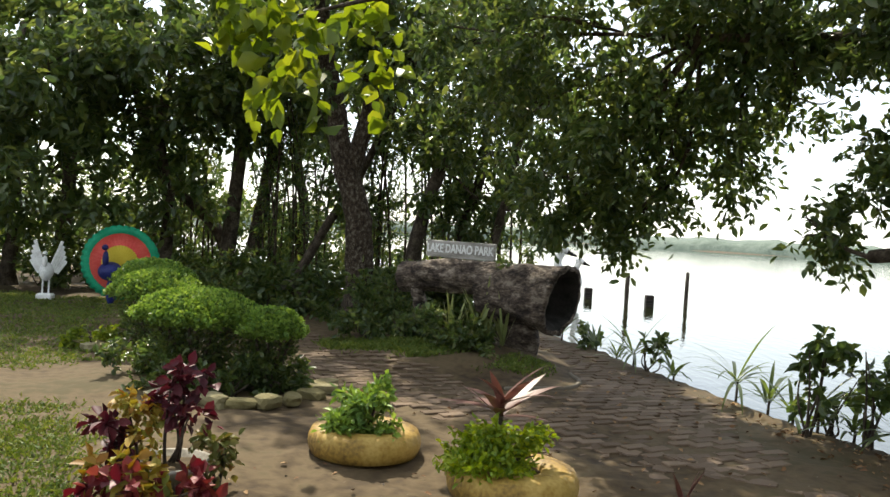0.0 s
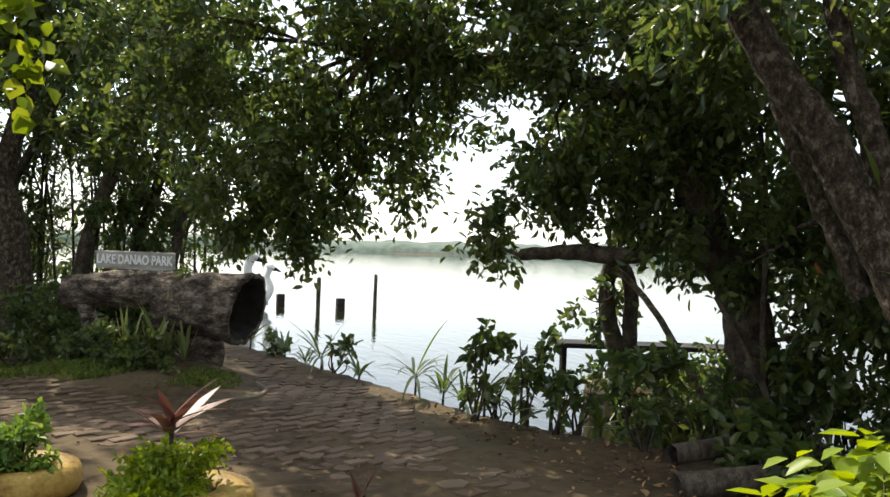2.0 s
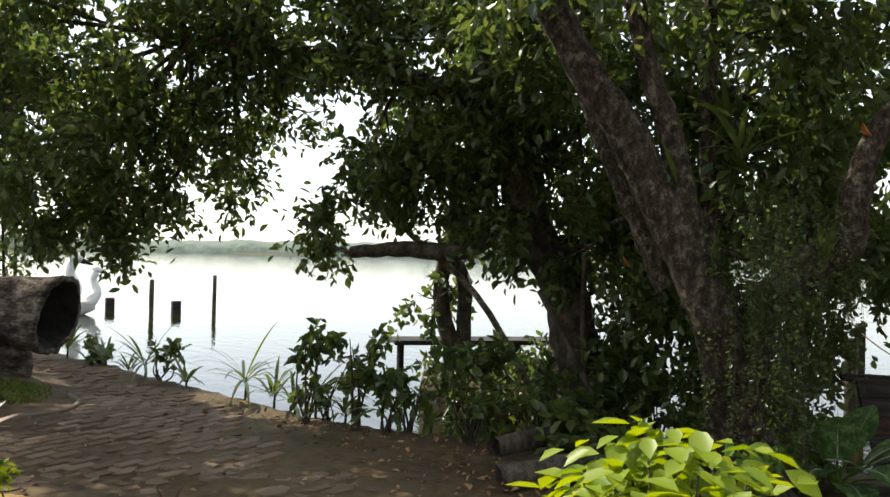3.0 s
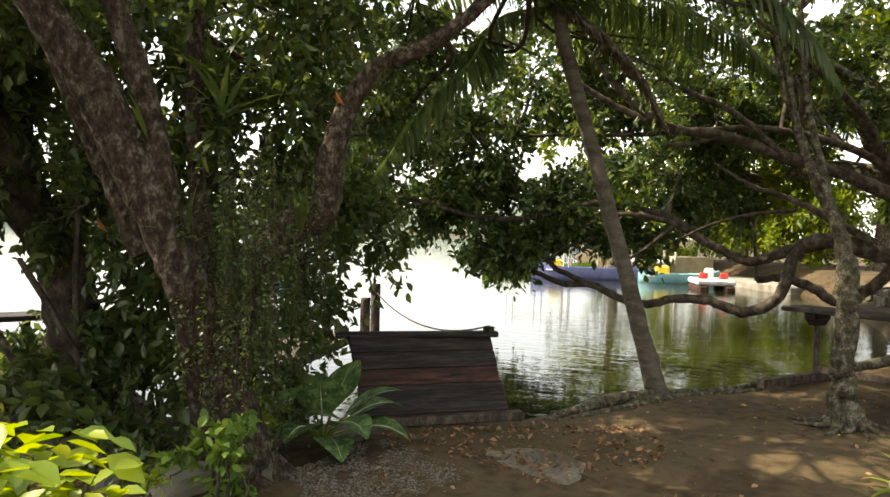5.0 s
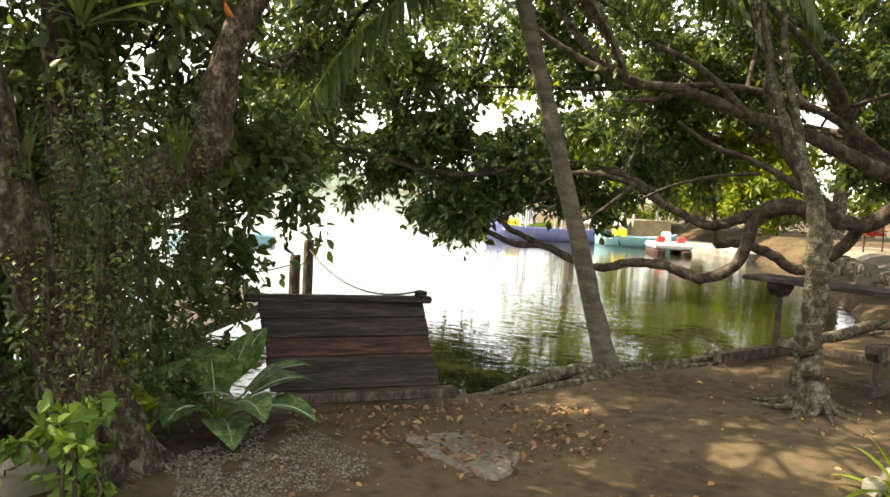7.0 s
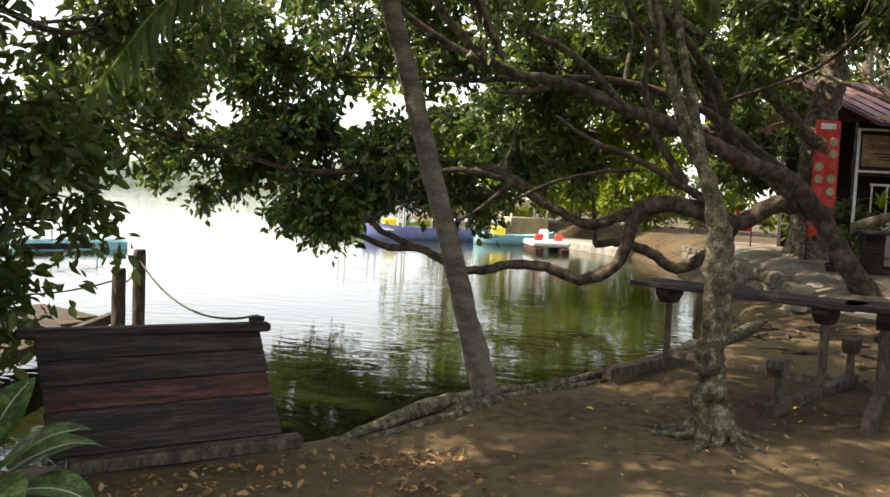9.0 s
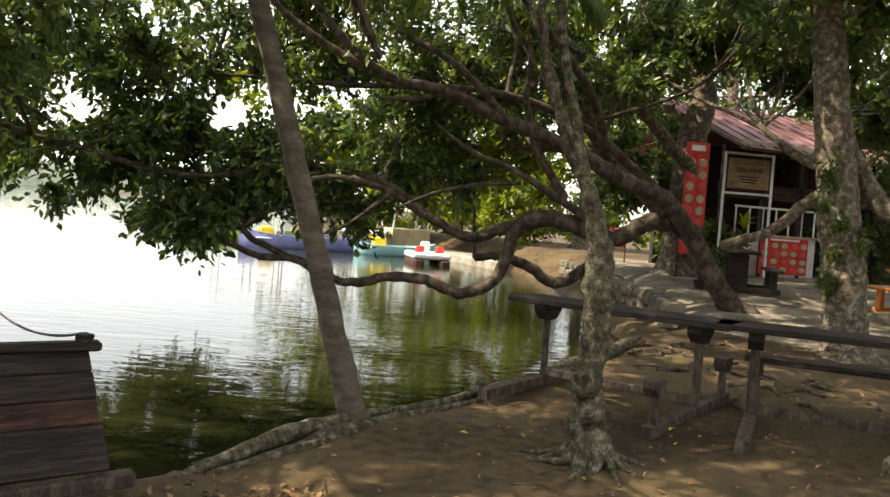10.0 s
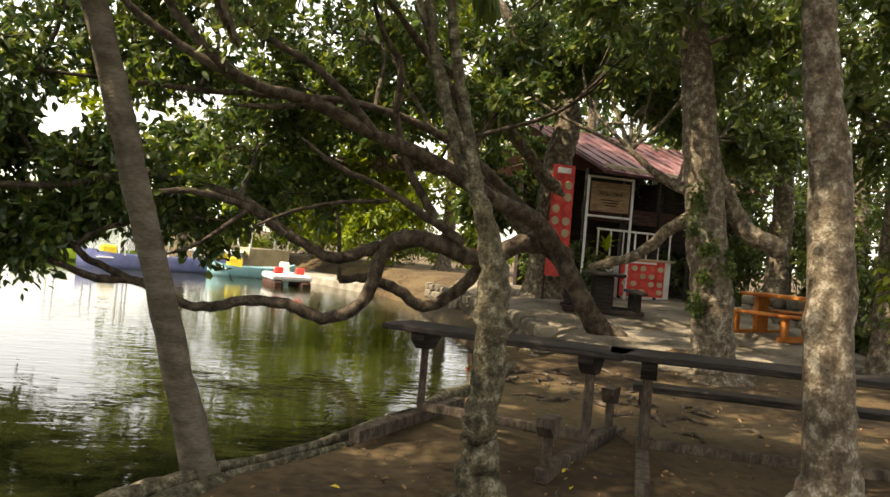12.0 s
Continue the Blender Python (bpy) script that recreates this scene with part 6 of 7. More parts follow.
m = 420
which = rng.integers(0, 100, m)
a = rng.uniform(0, 2 * np.pi, m)
w = unit(np.stack([np.cos(a), np.sin(a), rng.uniform(-0.5, 0.2, m)], 1))
q_ = tips[which] * [1.15, 1.15, 1.0] + rng.uniform(-0.06, 0.06, (m, 3)) - np.stack([0 * a, 0 * a, rng.uniform(0.0, 0.4, m)], 1)
l_ = rng.uniform(0.05, 0.09, m)
v, f = leaf_arrays(q_, w, unit(np.cross(w, unit(np.array([0, 0, 1.0]) + 0.3 * rng.standard_normal((m, 3))))), l_, l_ * 0.62, 0.5, 0.16, 0.2)
tagged(child("lower_foliage", mesh_from("lower_foliage", v, f, M_LEAF_YELLOW), bush), kind="stuff")
tagged(tubes("stemwork", [(np.array([(0, 0, -0.02), q * 0.5 + [0, 0, 0.05], q]), [0.006, 0.004, 0.003]) for q in tips[:36] - [0, 0, 0.06]], M_BARK, bush, seg=5), kind="stuff")

# broad-leaved plants at the foot of the vine tree
def big_leaf_plant(at, leaves, label):
    ob = thing("dumb_cane", at, label, "plant")
    for az, rise, L, wd, dr, st in leaves:
        a, e = radians(az), radians(rise)
        d = np.array([[math.cos(a) * math.cos(e), math.sin(a) * math.cos(e), math.sin(e)]])
        b = d * st + [[0, 0, 0.05]]
        tubes("stalk", [(np.array([(0, 0, 0), b[0] * 0.5 + [0, 0, 0.03], b[0]]), [0.012, 0.009, 0.007])], M_LEAF_HEDGE, ob, seg=6)
        v, f = ribbons(b, d, L * 0.85, wd * 1.2, dr * 1.3, 9, 0.22, 0.42)
        lf = child("leaf", mesh_from("leaf", v, f, M_BIGLEAF, True), ob)
        mid = v.reshape(10, 3, 3)[:, 1, :] + [0, 0, 0.004]
        tubes("midrib", [(mid[::2], [0.007, 0.002])], M_VEIN, lf, seg=5)
    return ob


big_leaf_plant((5.25, 2.85, 0.0), [(-150, 62, 0.48, 0.26, 0.35, 0.2), (-60, 45, 0.5, 0.24, 0.5, 0.22), (-110, 35, 0.42, 0.24, 0.9, 0.2), (-30, 30, 0.5, 0.24, 0.6, 0.25), (-90, 70, 0.42, 0.22, 0.3, 0.24), (160, 40, 0.5, 0.26, 0.5, 0.2), (-170, 30, 0.45, 0.24, 0.7, 0.2), (60, 50, 0.45, 0.22, 0.5, 0.2), (-75, 20, 0.45, 0.24, 0.6, 0.25), (0, 55, 0.48, 0.22, 0.4, 0.25), (-130, 15, 0.42, 0.22, 0.6, 0.15)], "dumb cane with broad green leaves and pale midribs")
big_leaf_plant((4.95, 3.1, 0.0), [(-140, 50, 0.4, 0.2, 0.5, 0.2), (-170, 25, 0.42, 0.2, 0.6, 0.2), (-100, 60, 0.4, 0.2, 0.4, 0.2), (150, 45, 0.4, 0.2, 0.5, 0.2), (-60, 35, 0.4, 0.2, 0.6, 0.2)], "dumb cane with broad dark leaves by a tree")
leafy_plant((4.6, 2.95, 0.0), [(0, 0, 0.3, 0.22, 0.2, 0.16, 50), (-0.05, -0.1, 0.18, 0.2, 0.15, 0.1, 26)], 0.08, M_LEAF_YELLOW, "small bush with light yellow-green leaves by the tree", twig=0.1, aspect=0.6)
leafy_plant((3.9, 3.0, 0.0), [(0, 0, 0.12, 0.2, 0.16, 0.08, 24)], 0.05, M_LEAF_YELLOW, "tuft of light-green seedlings by the stones", twig=0.1)
for x, y, sx, sy, sz in [(4.1, 2.95, 0.5, 0.22, 0.2), (4.35, 2.95, 0.2, 0.16, 0.14), (4.25, 3.1, 0.18, 0.16, 0.2), (4.5, 2.75, 0.14, 0.12, 0.1), (3.95, 3.3, 0.3, 0.2, 0.16), (4.55, 3.0, 0.16, 0.14, 0.12)]:
    k += 1
    rock("bank_stone", (x, y, -0.02), (sx, sy, sz), M_STONE, "rounded dusty stone at the foot of the tree", group="bank stones", seed=k)
for pts, r in [([(3.4, 4.0, 0.05), (4.0, 3.8, 0.12), (4.6, 3.75, 0.05)], 0.09), ([(3.5, 4.2, 0.2), (4.3, 4.3, 0.22)], 0.07)]:
    ob = thing("fallen_log", pts[0], "old grey log lying on the bank", "log", "bank logs")
    tubes("log_piece", [(np.array(pts) - np.array(pts[0]), [r, r * 0.85])], M_WOOD_GREY, ob, seg=10)

leafy_plant((4.03, 2.62, 0.0), [(0.05, 0.08, 0.28, 0.15, 0.15, 0.1, 22), (0.12, 0.02, 0.16, 0.13, 0.13, 0.1, 12)], 0.075, M_LEAF_HEDGE, "light-green bush at the foot of the forked tree", group="bank shrubs", droop=0.2, twig=0.14, aspect=0.6)

# hanging vines and perched plants on the forked tree
vines = thing("hanging_vine", (4.3, 2.62, 1.05), "curtain of small-leaved vines hanging from the forked tree", "vine")
B_, W_, S_, L_ = [], [], [], []
spec = []
for q in range(150):
    x0, y0, z0 = rng.uniform(-0.4, 0.5), rng.uniform(-0.22, 0.3), rng.uniform(0.0, 0.9)
    ln_ = rng.uniform(0.4, 0.85)
    spec.append((np.array([(x0, y0, z0), (x0 + 0.03, y0 - 0.02, z0 - ln_ * 0.5), (x0 - 0.01, y0 - 0.04, z0 - ln_)]), [0.0016, 0.0012]))
    m = int(ln_ / 0.02)
    zz = np.linspace(0, ln_, m)
    B_.append(np.stack([x0 + 0.01 * rng.standard_normal(m), y0 + 0.01 * rng.standard_normal(m) - 0.03 * zz, z0 - zz], 1))
    W_.append(unit(rng.standard_normal((m, 3)) * [1, 1, 0.4] - [0, 0, 0.4]))
    L_.append(rng.uniform(0.018, 0.036, m))
B_, W_, L_ = np.vstack(B_), np.vstack(W_), np.concatenate(L_)
S_ = unit(np.cross(W_, unit(np.array([0, 0, 1.0]) + 0.6 * rng.standard_normal(B_.shape))))
v, f = leaf_arrays(B_, W_, S_, L_, L_ * 0.6)
tagged(child("foliage", mesh_from("foliage", v, f, M_LEAF_FIG), vines), kind="stuff")
tagged(tubes("vinework", spec, M_BARK, vines, seg=4), kind="stuff")
for x, y, z, n, L, wd in [(4.2, 2.75, 1.05, 12, 0.4, 0.035), (4.5, 2.6, 1.15, 10, 0.35, 0.03), (4.0, 2.9, 1.35, 9, 0.35, 0.03), (4.55, 2.55, 1.45, 9, 0.35, 0.035), (4.35, 2.95, 2.1, 10, 0.45, 0.04), (4.5, 3.15, 2.35, 9, 0.45, 0.04), (3.8, 3.0, 1.9, 8, 0.35, 0.03)]:
    strap_plant((x, y, z), n, L, wd, M_LEAF_FIG, "fern with long fronds perched on the forked tree", group="perched ferns", rise=(0.2, 1.4), droop=0.5, name="perched_fern")
for x, y, h, r, n in [(4.75, 3.3, 0.7, 0.35, 80), (5.0, 3.4, 0.8, 0.35, 80), (4.2, 3.5, 0.35, 0.3, 40), (5.5, 3.3, 0.7, 0.3, 70)]:
    leafy_plant((x, y, gz(x, y)), [(0, 0, h * 0.6, r, r, h * 0.5, n)], 0.065, M_LEAF, "dark tangled undergrowth at the foot of the forked tree", group="undergrowth", droop=0.5)
for x, y, z in [(4.66, 2.4, 2.27), (4.05, 3.3, 1.65), (3.95, 3.5, 1.5)]:
    ob = thing("withered_leaf", (x, y, z), "single orange withered leaf caught in the branches", "leaf", "withered leaves")
    v, f = leaf_arrays(np.zeros((1, 3)), np.array([[0.3, -0.3, -0.9]]) / 0.995, np.array([[0.7, 0.7, 0.0]]), np.array([0.1]), np.array([0.08]))
    child("blade", mesh_from("blade", v, f, M_ORANGE), ob)

# palm fronds
def frond(parent, pts, L, n=70, name="frond", mat=None, label=""):
    o = np.array(parent.matrix_world.translation)
    c = smooth_path(pts, n) - o
    fr = child(name, mesh_from("rachis", *tube_arrays(c[::4], [0.02, 0.006], 6, 0.0, 24)[:2], mat or M_LEAF_HEDGE, True), parent, label)
    t = unit(np.gradient(c, axis=0))
    side = unit(np.cross(t, [0, 0, 1.0]))
    parts_ = []
    prof = L * np.sin(np.pi * np.clip(np.linspace(0.08, 0.97, n), 0, 1)) ** 0.6
    for sg in (-1, 1):
        w = unit(side * sg + t * 0.55 + rng.standard_normal((n, 3)) * 0.08 - [0, 0, 0.25])
        parts_.append(ribbons(c, w, prof, 0.034, 0.75, 5, 0.1, 0.4))
    v, f = join(parts_)
    tagged(child("leaf_blade", mesh_from("leaf_blade", v, f, mat or M_LEAF), fr), kind="stuff")


top = np.array([8.0, 2.27, 3.62])
for pts in [[(7.53, 2.62, 3.42), (7.25, 2.76, 2.98), (6.88, 3.05, 2.52), (6.51, 3.27, 1.88)], [(8.14, 1.39, 3.9), (8.18, 0.56, 3.7), (8.11, 0.04, 3.2), (8.12, -0.19, 2.75)],
            [(8.62, 1.55, 3.8), (9.14, 0.92, 3.6), (9.4, 0.45, 3.2)], [(7.3, 2.4, 3.85), (6.6, 2.84, 3.75), (6.1, 3.14, 3.35)], [(8.7, 2.0, 3.9), (9.5, 1.6, 3.8), (10.2, 1.2, 3.3)],
            [(7.8, 1.6, 4.1), (7.5, 0.8, 4.1), (7.3, 0.0, 3.6)], [(8.3, 3.0, 4.1), (8.6, 3.8, 4.0), (8.8, 4.5, 3.5)], [(7.4, 2.9, 4.2), (6.8, 3.6, 4.1), (6.3, 4.2, 3.6)],
            [(8.6, 1.5, 4.4), (9.3, 0.6, 4.5), (9.8, -0.2, 4.0)], [(8.0, 1.4, 4.4), (8.2, 0.3, 4.5), (8.4, -0.7, 4.0)], [(7.2, 2.0, 4.4), (6.4, 1.7, 4.4), (5.7, 1.4, 3.9)]]:
    frond(palm, [top, *pts], 0.56)
frond(palm, [top, (8.1, 1.9, 3.45), (8.3, 1.5, 3.0), (8.4, 1.25, 2.5)], 0.26, 60, "dead_frond", M_BARK_PALE, "withered brown hanging frond")
tubes("root_boss", [(np.array([(0.05, -0.15, 0.12), (-0.35, 0.05, 0.12), (-0.75, 0.3, 0.05)]), [0.07, 0.09, 0.05])], M_BARK_LICHEN, palm)

# lime-leaved branch hanging over the lawn path
br = thing("overhanging_branch", (-0.2, 7.0, 3.6), "overhanging branch with large lime-green leaves", "branch")
tubes("bough", [(np.array([(0.6, 1.2, 0.6), (0, 0, 0), (-0.5, -0.7, -0.35), (-1.1, -0.9, -0.6)]), [0.04, 0.03, 0.02, 0.008])], M_BARK, br)
crown(br, [(-1.0, 6.1, 2.95, 0.45, 0.45, 0.3, 9), (-1.2, 5.95, 2.62, 0.18, 0.18, 0.18, 5), (-0.6, 6.3, 3.05, 0.4, 0.4, 0.25, 7), (-1.5, 6.0, 3.05, 0.3, 0.3, 0.15, 7)], 0.17, M_LEAF_LIME, aspect=0.85, wide=0.5, droop=0.7, flat=0.3, per_twig=5)

# ---- jetty, chain and raft behind the screen ----
jetty = thing("jetty", (8.8, 5.2, WATER_Z - 0.6), "small grey plank jetty over the water", "jetty")
for q in range(7):
    part("deck_plank", beam((-1.7 + 0.33 * q, -0.55 + 0.12 * q, 0.93), (-1.35 + 0.33 * q, 0.55 + 0.1 * q, 0.93), 0.3, 0.04), M_WOOD_GREY, jetty)
part("edge_beam", beam((-1.8, -0.6, 0.9), (0.65, 0.15, 0.9), 0.08, 0.1), M_WOOD_GREY, jetty)
for x, y, ztop in [(8.72, 4.72, 0.66), (9.32, 4.95, 0.78)]:
    ob = thing("jetty_post", (x, y, WATER_Z - 0.6), "grey round-topped jetty post with a chain hole", "post", "jetty posts")
    h = ztop - WATER_Z + 0.6
    tubes("shaft", [(np.array([(0, 0, 0), (0, 0, h * 0.5), (0, 0, h - 0.05), (0, 0, h)]), [0.06, 0.06, 0.06, 0.04])], M_WOOD_GREY, ob, seg=12, rough=0.02)
    tubes("ring", [(np.array([(-0.03, -0.04, h - 0.03), (0, -0.05, h + 0.015), (0.03, -0.04, h - 0.03)]), [0.012, 0.012])], M_BLACK, ob, seg=6)
for a, b, sag in [((9.32, 4.95, 0.7), (6.85, 2.33, 0.7), 0.2), ((9.32, 4.95, 0.7), (8.72, 4.72, 0.58), 0.1), ((8.72, 4.72, 0.58), (7.9, 5.6, 0.5), 0.08)]:
    a, b = np.array(a), np.array(b)
    ob = thing("chain", tuple(a), "thin sagging grey chain between posts", "chain", "chains")
    s = np.linspace(0, 1, 9)[:, None]
    c = (b - a) * s - np.array([0, 0, 1]) * sag * 4 * s * (1 - s)
    tubes("links", [(c, [0.008, 0.008])], M_WOOD_GREY, ob, seg=5)
rock("rope_knob", (6.83, 2.33, 0.66), (0.09, 0.07, 0.06), M_WOOD_DARK, "dark rope knot on top of the plank screen", "knot", seed=9)
raft = thing("bamboo_raft", (18.6, 13.8, WATER_Z), "flat raft boat with a thin roof frame on the lake", "boat", turn=-28)
part("hull", box(bmesh.new(), (2.7, 0.9, 0.28), Matrix.Translation((0, 0, 0.08)), 0.05), M_AQUA, raft)
part("gunwale", box(bmesh.new(), (1.8, 0.94, 0.14), Matrix.Translation((-0.4, 0, 0.1)), 0.02), M_BLACK, raft)
part("roof", box(bmesh.new(), (2.5, 0.9, 0.03), Matrix.Translation((-0.2, 0, 0.52)), 0.01), M_WHITE, raft)
for q in (-1.2, -0.2, 0.9):
    part("roof_post", box(bmesh.new(), (0.03, 0.03, 0.4), Matrix.Translation((q, 0.3, 0.33))), M_WHITE, raft)

# ---- far landing with boats ----
def boat(name, at, turn, L, w, h, mat, label, roof=False, seats=()):
    ob = thing(name, at, label, "boat", "moored boats", turn)
    n, m = 16, 8
    V = []
    for i in range(n):
        s = i / (n - 1)
        ww = w * 0.5 * (1 - abs(2 * s - 1) ** 3.5 * 0.9)
        up = h * (1 + 0.5 * abs(2 * s - 1) ** 3)
        for q in range(m):
            a = math.pi * q / (m - 1)
            V.append(((s - 0.5) * L, ww * math.cos(a), up - (up + 0.15) * math.sin(a) ** 0.7))
    F = [(i * m + q, i * m + q + 1, (i + 1) * m + q + 1, (i + 1) * m + q) for i in range(n - 1) for q in range(m - 1)]
    child("hull", mesh_from("hull", V, F, mat, True), ob)
    part("deck", box(bmesh.new(), (L * 0.8, w * 0.8, 0.04), Matrix.Translation((0, 0, h * 0.75)), 0.01), M_WHITE, ob)
    if roof:
        part("canopy", box(bmesh.new(), (L * 0.55, w * 1.1, 0.05), Matrix.Translation((0, 0, h + 1.35)), 0.02), M_WHITE, ob)
        for sx in (-0.25, 0, 0.25):
            for sy in (-0.45, 0.45):
                part("canopy_post", box(bmesh.new(), (0.04, 0.04, 1.35), Matrix.Translation((sx * L, sy * w, h + 0.66))), M_WHITE, ob)
    for x_, mat_ in seats:
        part("seat", box(bmesh.new(), (0.5, 0.4, 0.4), Matrix.Translation((x_, 0, h + 0.1)), 0.06), mat_, ob)
    return ob


boat("tour_boat", (31.5, 8.2, WATER_Z), -62, 5.5, 1.3, 0.45, M_BLUE, "long blue and white roofed tour boat at the landing", True, [(-1.8, M_YPAINT), (1.9, M_YPAINT)])
boat("tour_boat", (33.5, 11.5, WATER_Z), -55, 5.0, 1.3, 0.4, M_LEAF_HEDGE, "green and white roofed tour boat at the landing", True)
boat("tour_boat", (31.5, 5.2, WATER_Z), -70, 3.0, 1.2, 0.35, M_AQUA, "pale aqua boat moored at the landing", False, [(-0.6, M_YPAINT)])
def pedal_boat(at, turn):
    ob = thing("pedal_boat", at, "white and red twin-hulled pedal boat with red seats", "boat", "pedal boats", turn)
    for sy in (-0.42, 0.42):
        part("float", box(bmesh.new(), (1.7, 0.36, 0.3), Matrix.Translation((0, sy, 0.05)), 0.09), M_RUST, ob)
    part("deck", box(bmesh.new(), (1.6, 1.25, 0.2), Matrix.Translation((0, 0, 0.27)), 0.06), M_WHITE, ob)
    for sy in (-0.33, 0.33):
        bm = box(bmesh.new(), (0.3, 0.28, 0.07), Matrix.Translation((-0.2, sy, 0.4)), 0.03)
        box(bm, (0.07, 0.28, 0.2), pose(-0.36, sy, 0.48, 0, -14, 0), 0.03)
        part("seat", bm, M_RED, ob)
    part("console", box(bmesh.new(), (0.25, 0.3, 0.3), Matrix.Translation((0.4, 0, 0.55)), 0.05), M_WHITE, ob)
    return ob


pedal_boat((28.6, 3.6, WATER_Z), 20)
quay = thing("landing_stage", (30.0, 1.0, WATER_Z - 0.5), "pale concrete landing stage by the moored boats", "landing")
part("slab", box(bmesh.new(), (8.0, 3.0, 0.75), pose(2.0, 1.0, 0.4, 0, 0, 32), 0.05), M_CONCRETE, quay)
for q, (x, y, h, mat_) in enumerate([(34.5, 7.0, 2.0, M_CORAL), (35.8, 5.6, 2.0, M_CREAM)]):
    ob = thing("landing_hut", (x, y, gz(x, y) - 0.1), "small open hut at the boat landing", "hut", "landing huts", 25 * q)
    part("roof", box(bmesh.new(), (2.4, 2.0, 0.12), Matrix.Translation((0, 0, h)), 0.04), M_WHITE, ob)
    part("low_wall", box(bmesh.new(), (2.0, 1.6, 0.8), Matrix.Translation((0, 0, 0.4)), 0.02), mat_, ob)
    for sx in (-0.95, 0.95):
        for sy in (-0.75, 0.75):
            part("post", box(bmesh.new(), (0.08, 0.08, h), Matrix.Translation((sx, sy, h / 2)), 0.01), M_WHITE, ob)

# ---- terrace with eatery ----
wall = thing("retaining_wall", (20, -1.4, 0), "rough stone retaining wall along the terrace edge", "stone wall")
c = smooth_path([(14.7, -1.9), (16.4, -1.85), (18.5, -1.6), (21, -1.35), (25.0, -0.7)], 60)
k2 = 0
for row in range(4):
    for a in c[:-1]:
        k2 += 1
        sz = (float(rng.uniform(0.24, 0.36)), float(rng.uniform(0.24, 0.32)), float(rng.uniform(0.2, 0.27)))
        r_ = rock("stone", (a[0] + rng.uniform(-0.05, 0.05) + 0.08 * (row % 2), a[1] + rng.uniform(-0.04, 0.04), WATER_Z - 0.1 + 0.19 * row), sz, M_WALL_STONE, "", "", "", seed=k2)
        for key in ("label", "category", "group"):
            if key in r_:
                del r_[key]
        r_.parent = wall
        r_.matrix_parent_inverse = wall.matrix_world.inverted()

house = thing("eatery", (22.6, -5.4, gz(22.6, -5.4)), "small lakeside eatery with a red roof and counter", "building")
HM = pose(0, 0, 0, 0, 0, -62)          # the front runs along local x, facing local -y
def hp(name, size, at, mat, label="", bevel=0.01, rot=(0, 0, 0)):
    return part(name, box(bmesh.new(), size, HM @ pose(*at, *rot), bevel), mat, house, label)


hp("back_wall", (4.2, 0.15, 3.4), (1.2, 3.4, 1.7), M_WOOD_DARK)
hp("side_wall", (0.15, 3.4, 3.2), (3.3, 1.7, 1.6), M_WOOD_DARK)
hp("counter", (2.6, 0.5, 0.95), (0.1, 0.25, 0.475), M_WHITE)
hp("counter_top", (2.7, 0.6, 0.06), (0.1, 0.22, 0.98), M_CREAM)
hp("beam", (5.0, 0.12, 0.35), (0.95, 0.1, 2.0), M_RUST)
hp("fascia", (5.5, 0.06, 0.2), (0.98, -0.75, 2.95), M_CREAM)
hp("roof", (5.55, 3.2, 0.08), (0.98, 0.55, 3.5), M_ROOF, rot=(24, 0, 0))
for q in range(14):
    hp("roof_rib", (0.05, 3.2, 0.03), (-1.68 + 0.41 * q, 0.55, 3.56), M_ROOF, rot=(24, 0, 0))
hp("roof", (5.55, 3.2, 0.08), (0.98, 3.4, 3.5), M_ROOF, rot=(-24, 0, 0))
for q in range(5):
    hp("post", (0.12, 0.12, 3.0), (-1.5 + 1.2 * q, 0.05, 1.5), M_WOOD_DARK)
for q in range(7):
    hp("glass_frame_post", (0.04, 0.04, 0.62), (-1.1 + 0.4 * q, 0.0, 1.32), M_WHITE)
hp("glass_frame_rail", (2.5, 0.05, 0.05), (0.1, 0.0, 1.63), M_WHITE)
hp("interior_shelf", (2.4, 0.3, 0.05), (0.2, 3.0, 1.6), M_WOOD_DARK)
# photo posters: red sheets with rows of pale plates
def menu(name, at, turn, w, h, cols, rows, label, legs=0.0, tilt=0):
    ob = thing(name, at, label, "poster", "menu posters", turn)
    part("sheet", box(bmesh.new(), (w, 0.03, h), pose(0, 0, legs + h / 2, tilt, 0, 0), 0.004), M_RED, ob)
    for r_ in range(rows):
        for c_ in range(cols):
            bm = bmesh.new()
            bmesh.ops.create_cone(bm, cap_ends=True, segments=14, radius1=0.5, radius2=0.45, depth=0.012)
            sx, sz = w / cols * 0.72, h / rows * 0.62
            bmesh.ops.transform(bm, matrix=pose(0, 0, legs + h / 2, tilt, 0, 0) @ pose((c_ + 0.5) * w / cols - w / 2, -0.02, (r_ + 0.5) * h * 0.86 / rows - h / 2 + 0.03, 90, 0, 0) @ Matrix.Diagonal((sx, sz, 1, 1)), verts=bm.verts)
            pl = part("plate_photo", bm, M_CREAM if (r_ + c_) % 3 else M_CORAL, ob)
    part("heading_bar", box(bmesh.new(), (w * 0.6, 0.01, h * 0.05), pose(0, 0, legs + h / 2, tilt, 0, 0) @ pose(0, -0.02, h * 0.45), 0.002), M_WHITE, ob)
    if legs:
        for sx in (-w / 2, w / 2):
            part("leg", box(bmesh.new(), (0.03, 0.03, legs + 0.05), Matrix.Translation((sx, 0.02, legs / 2)), 0.004), M_RUST, ob)
    return ob


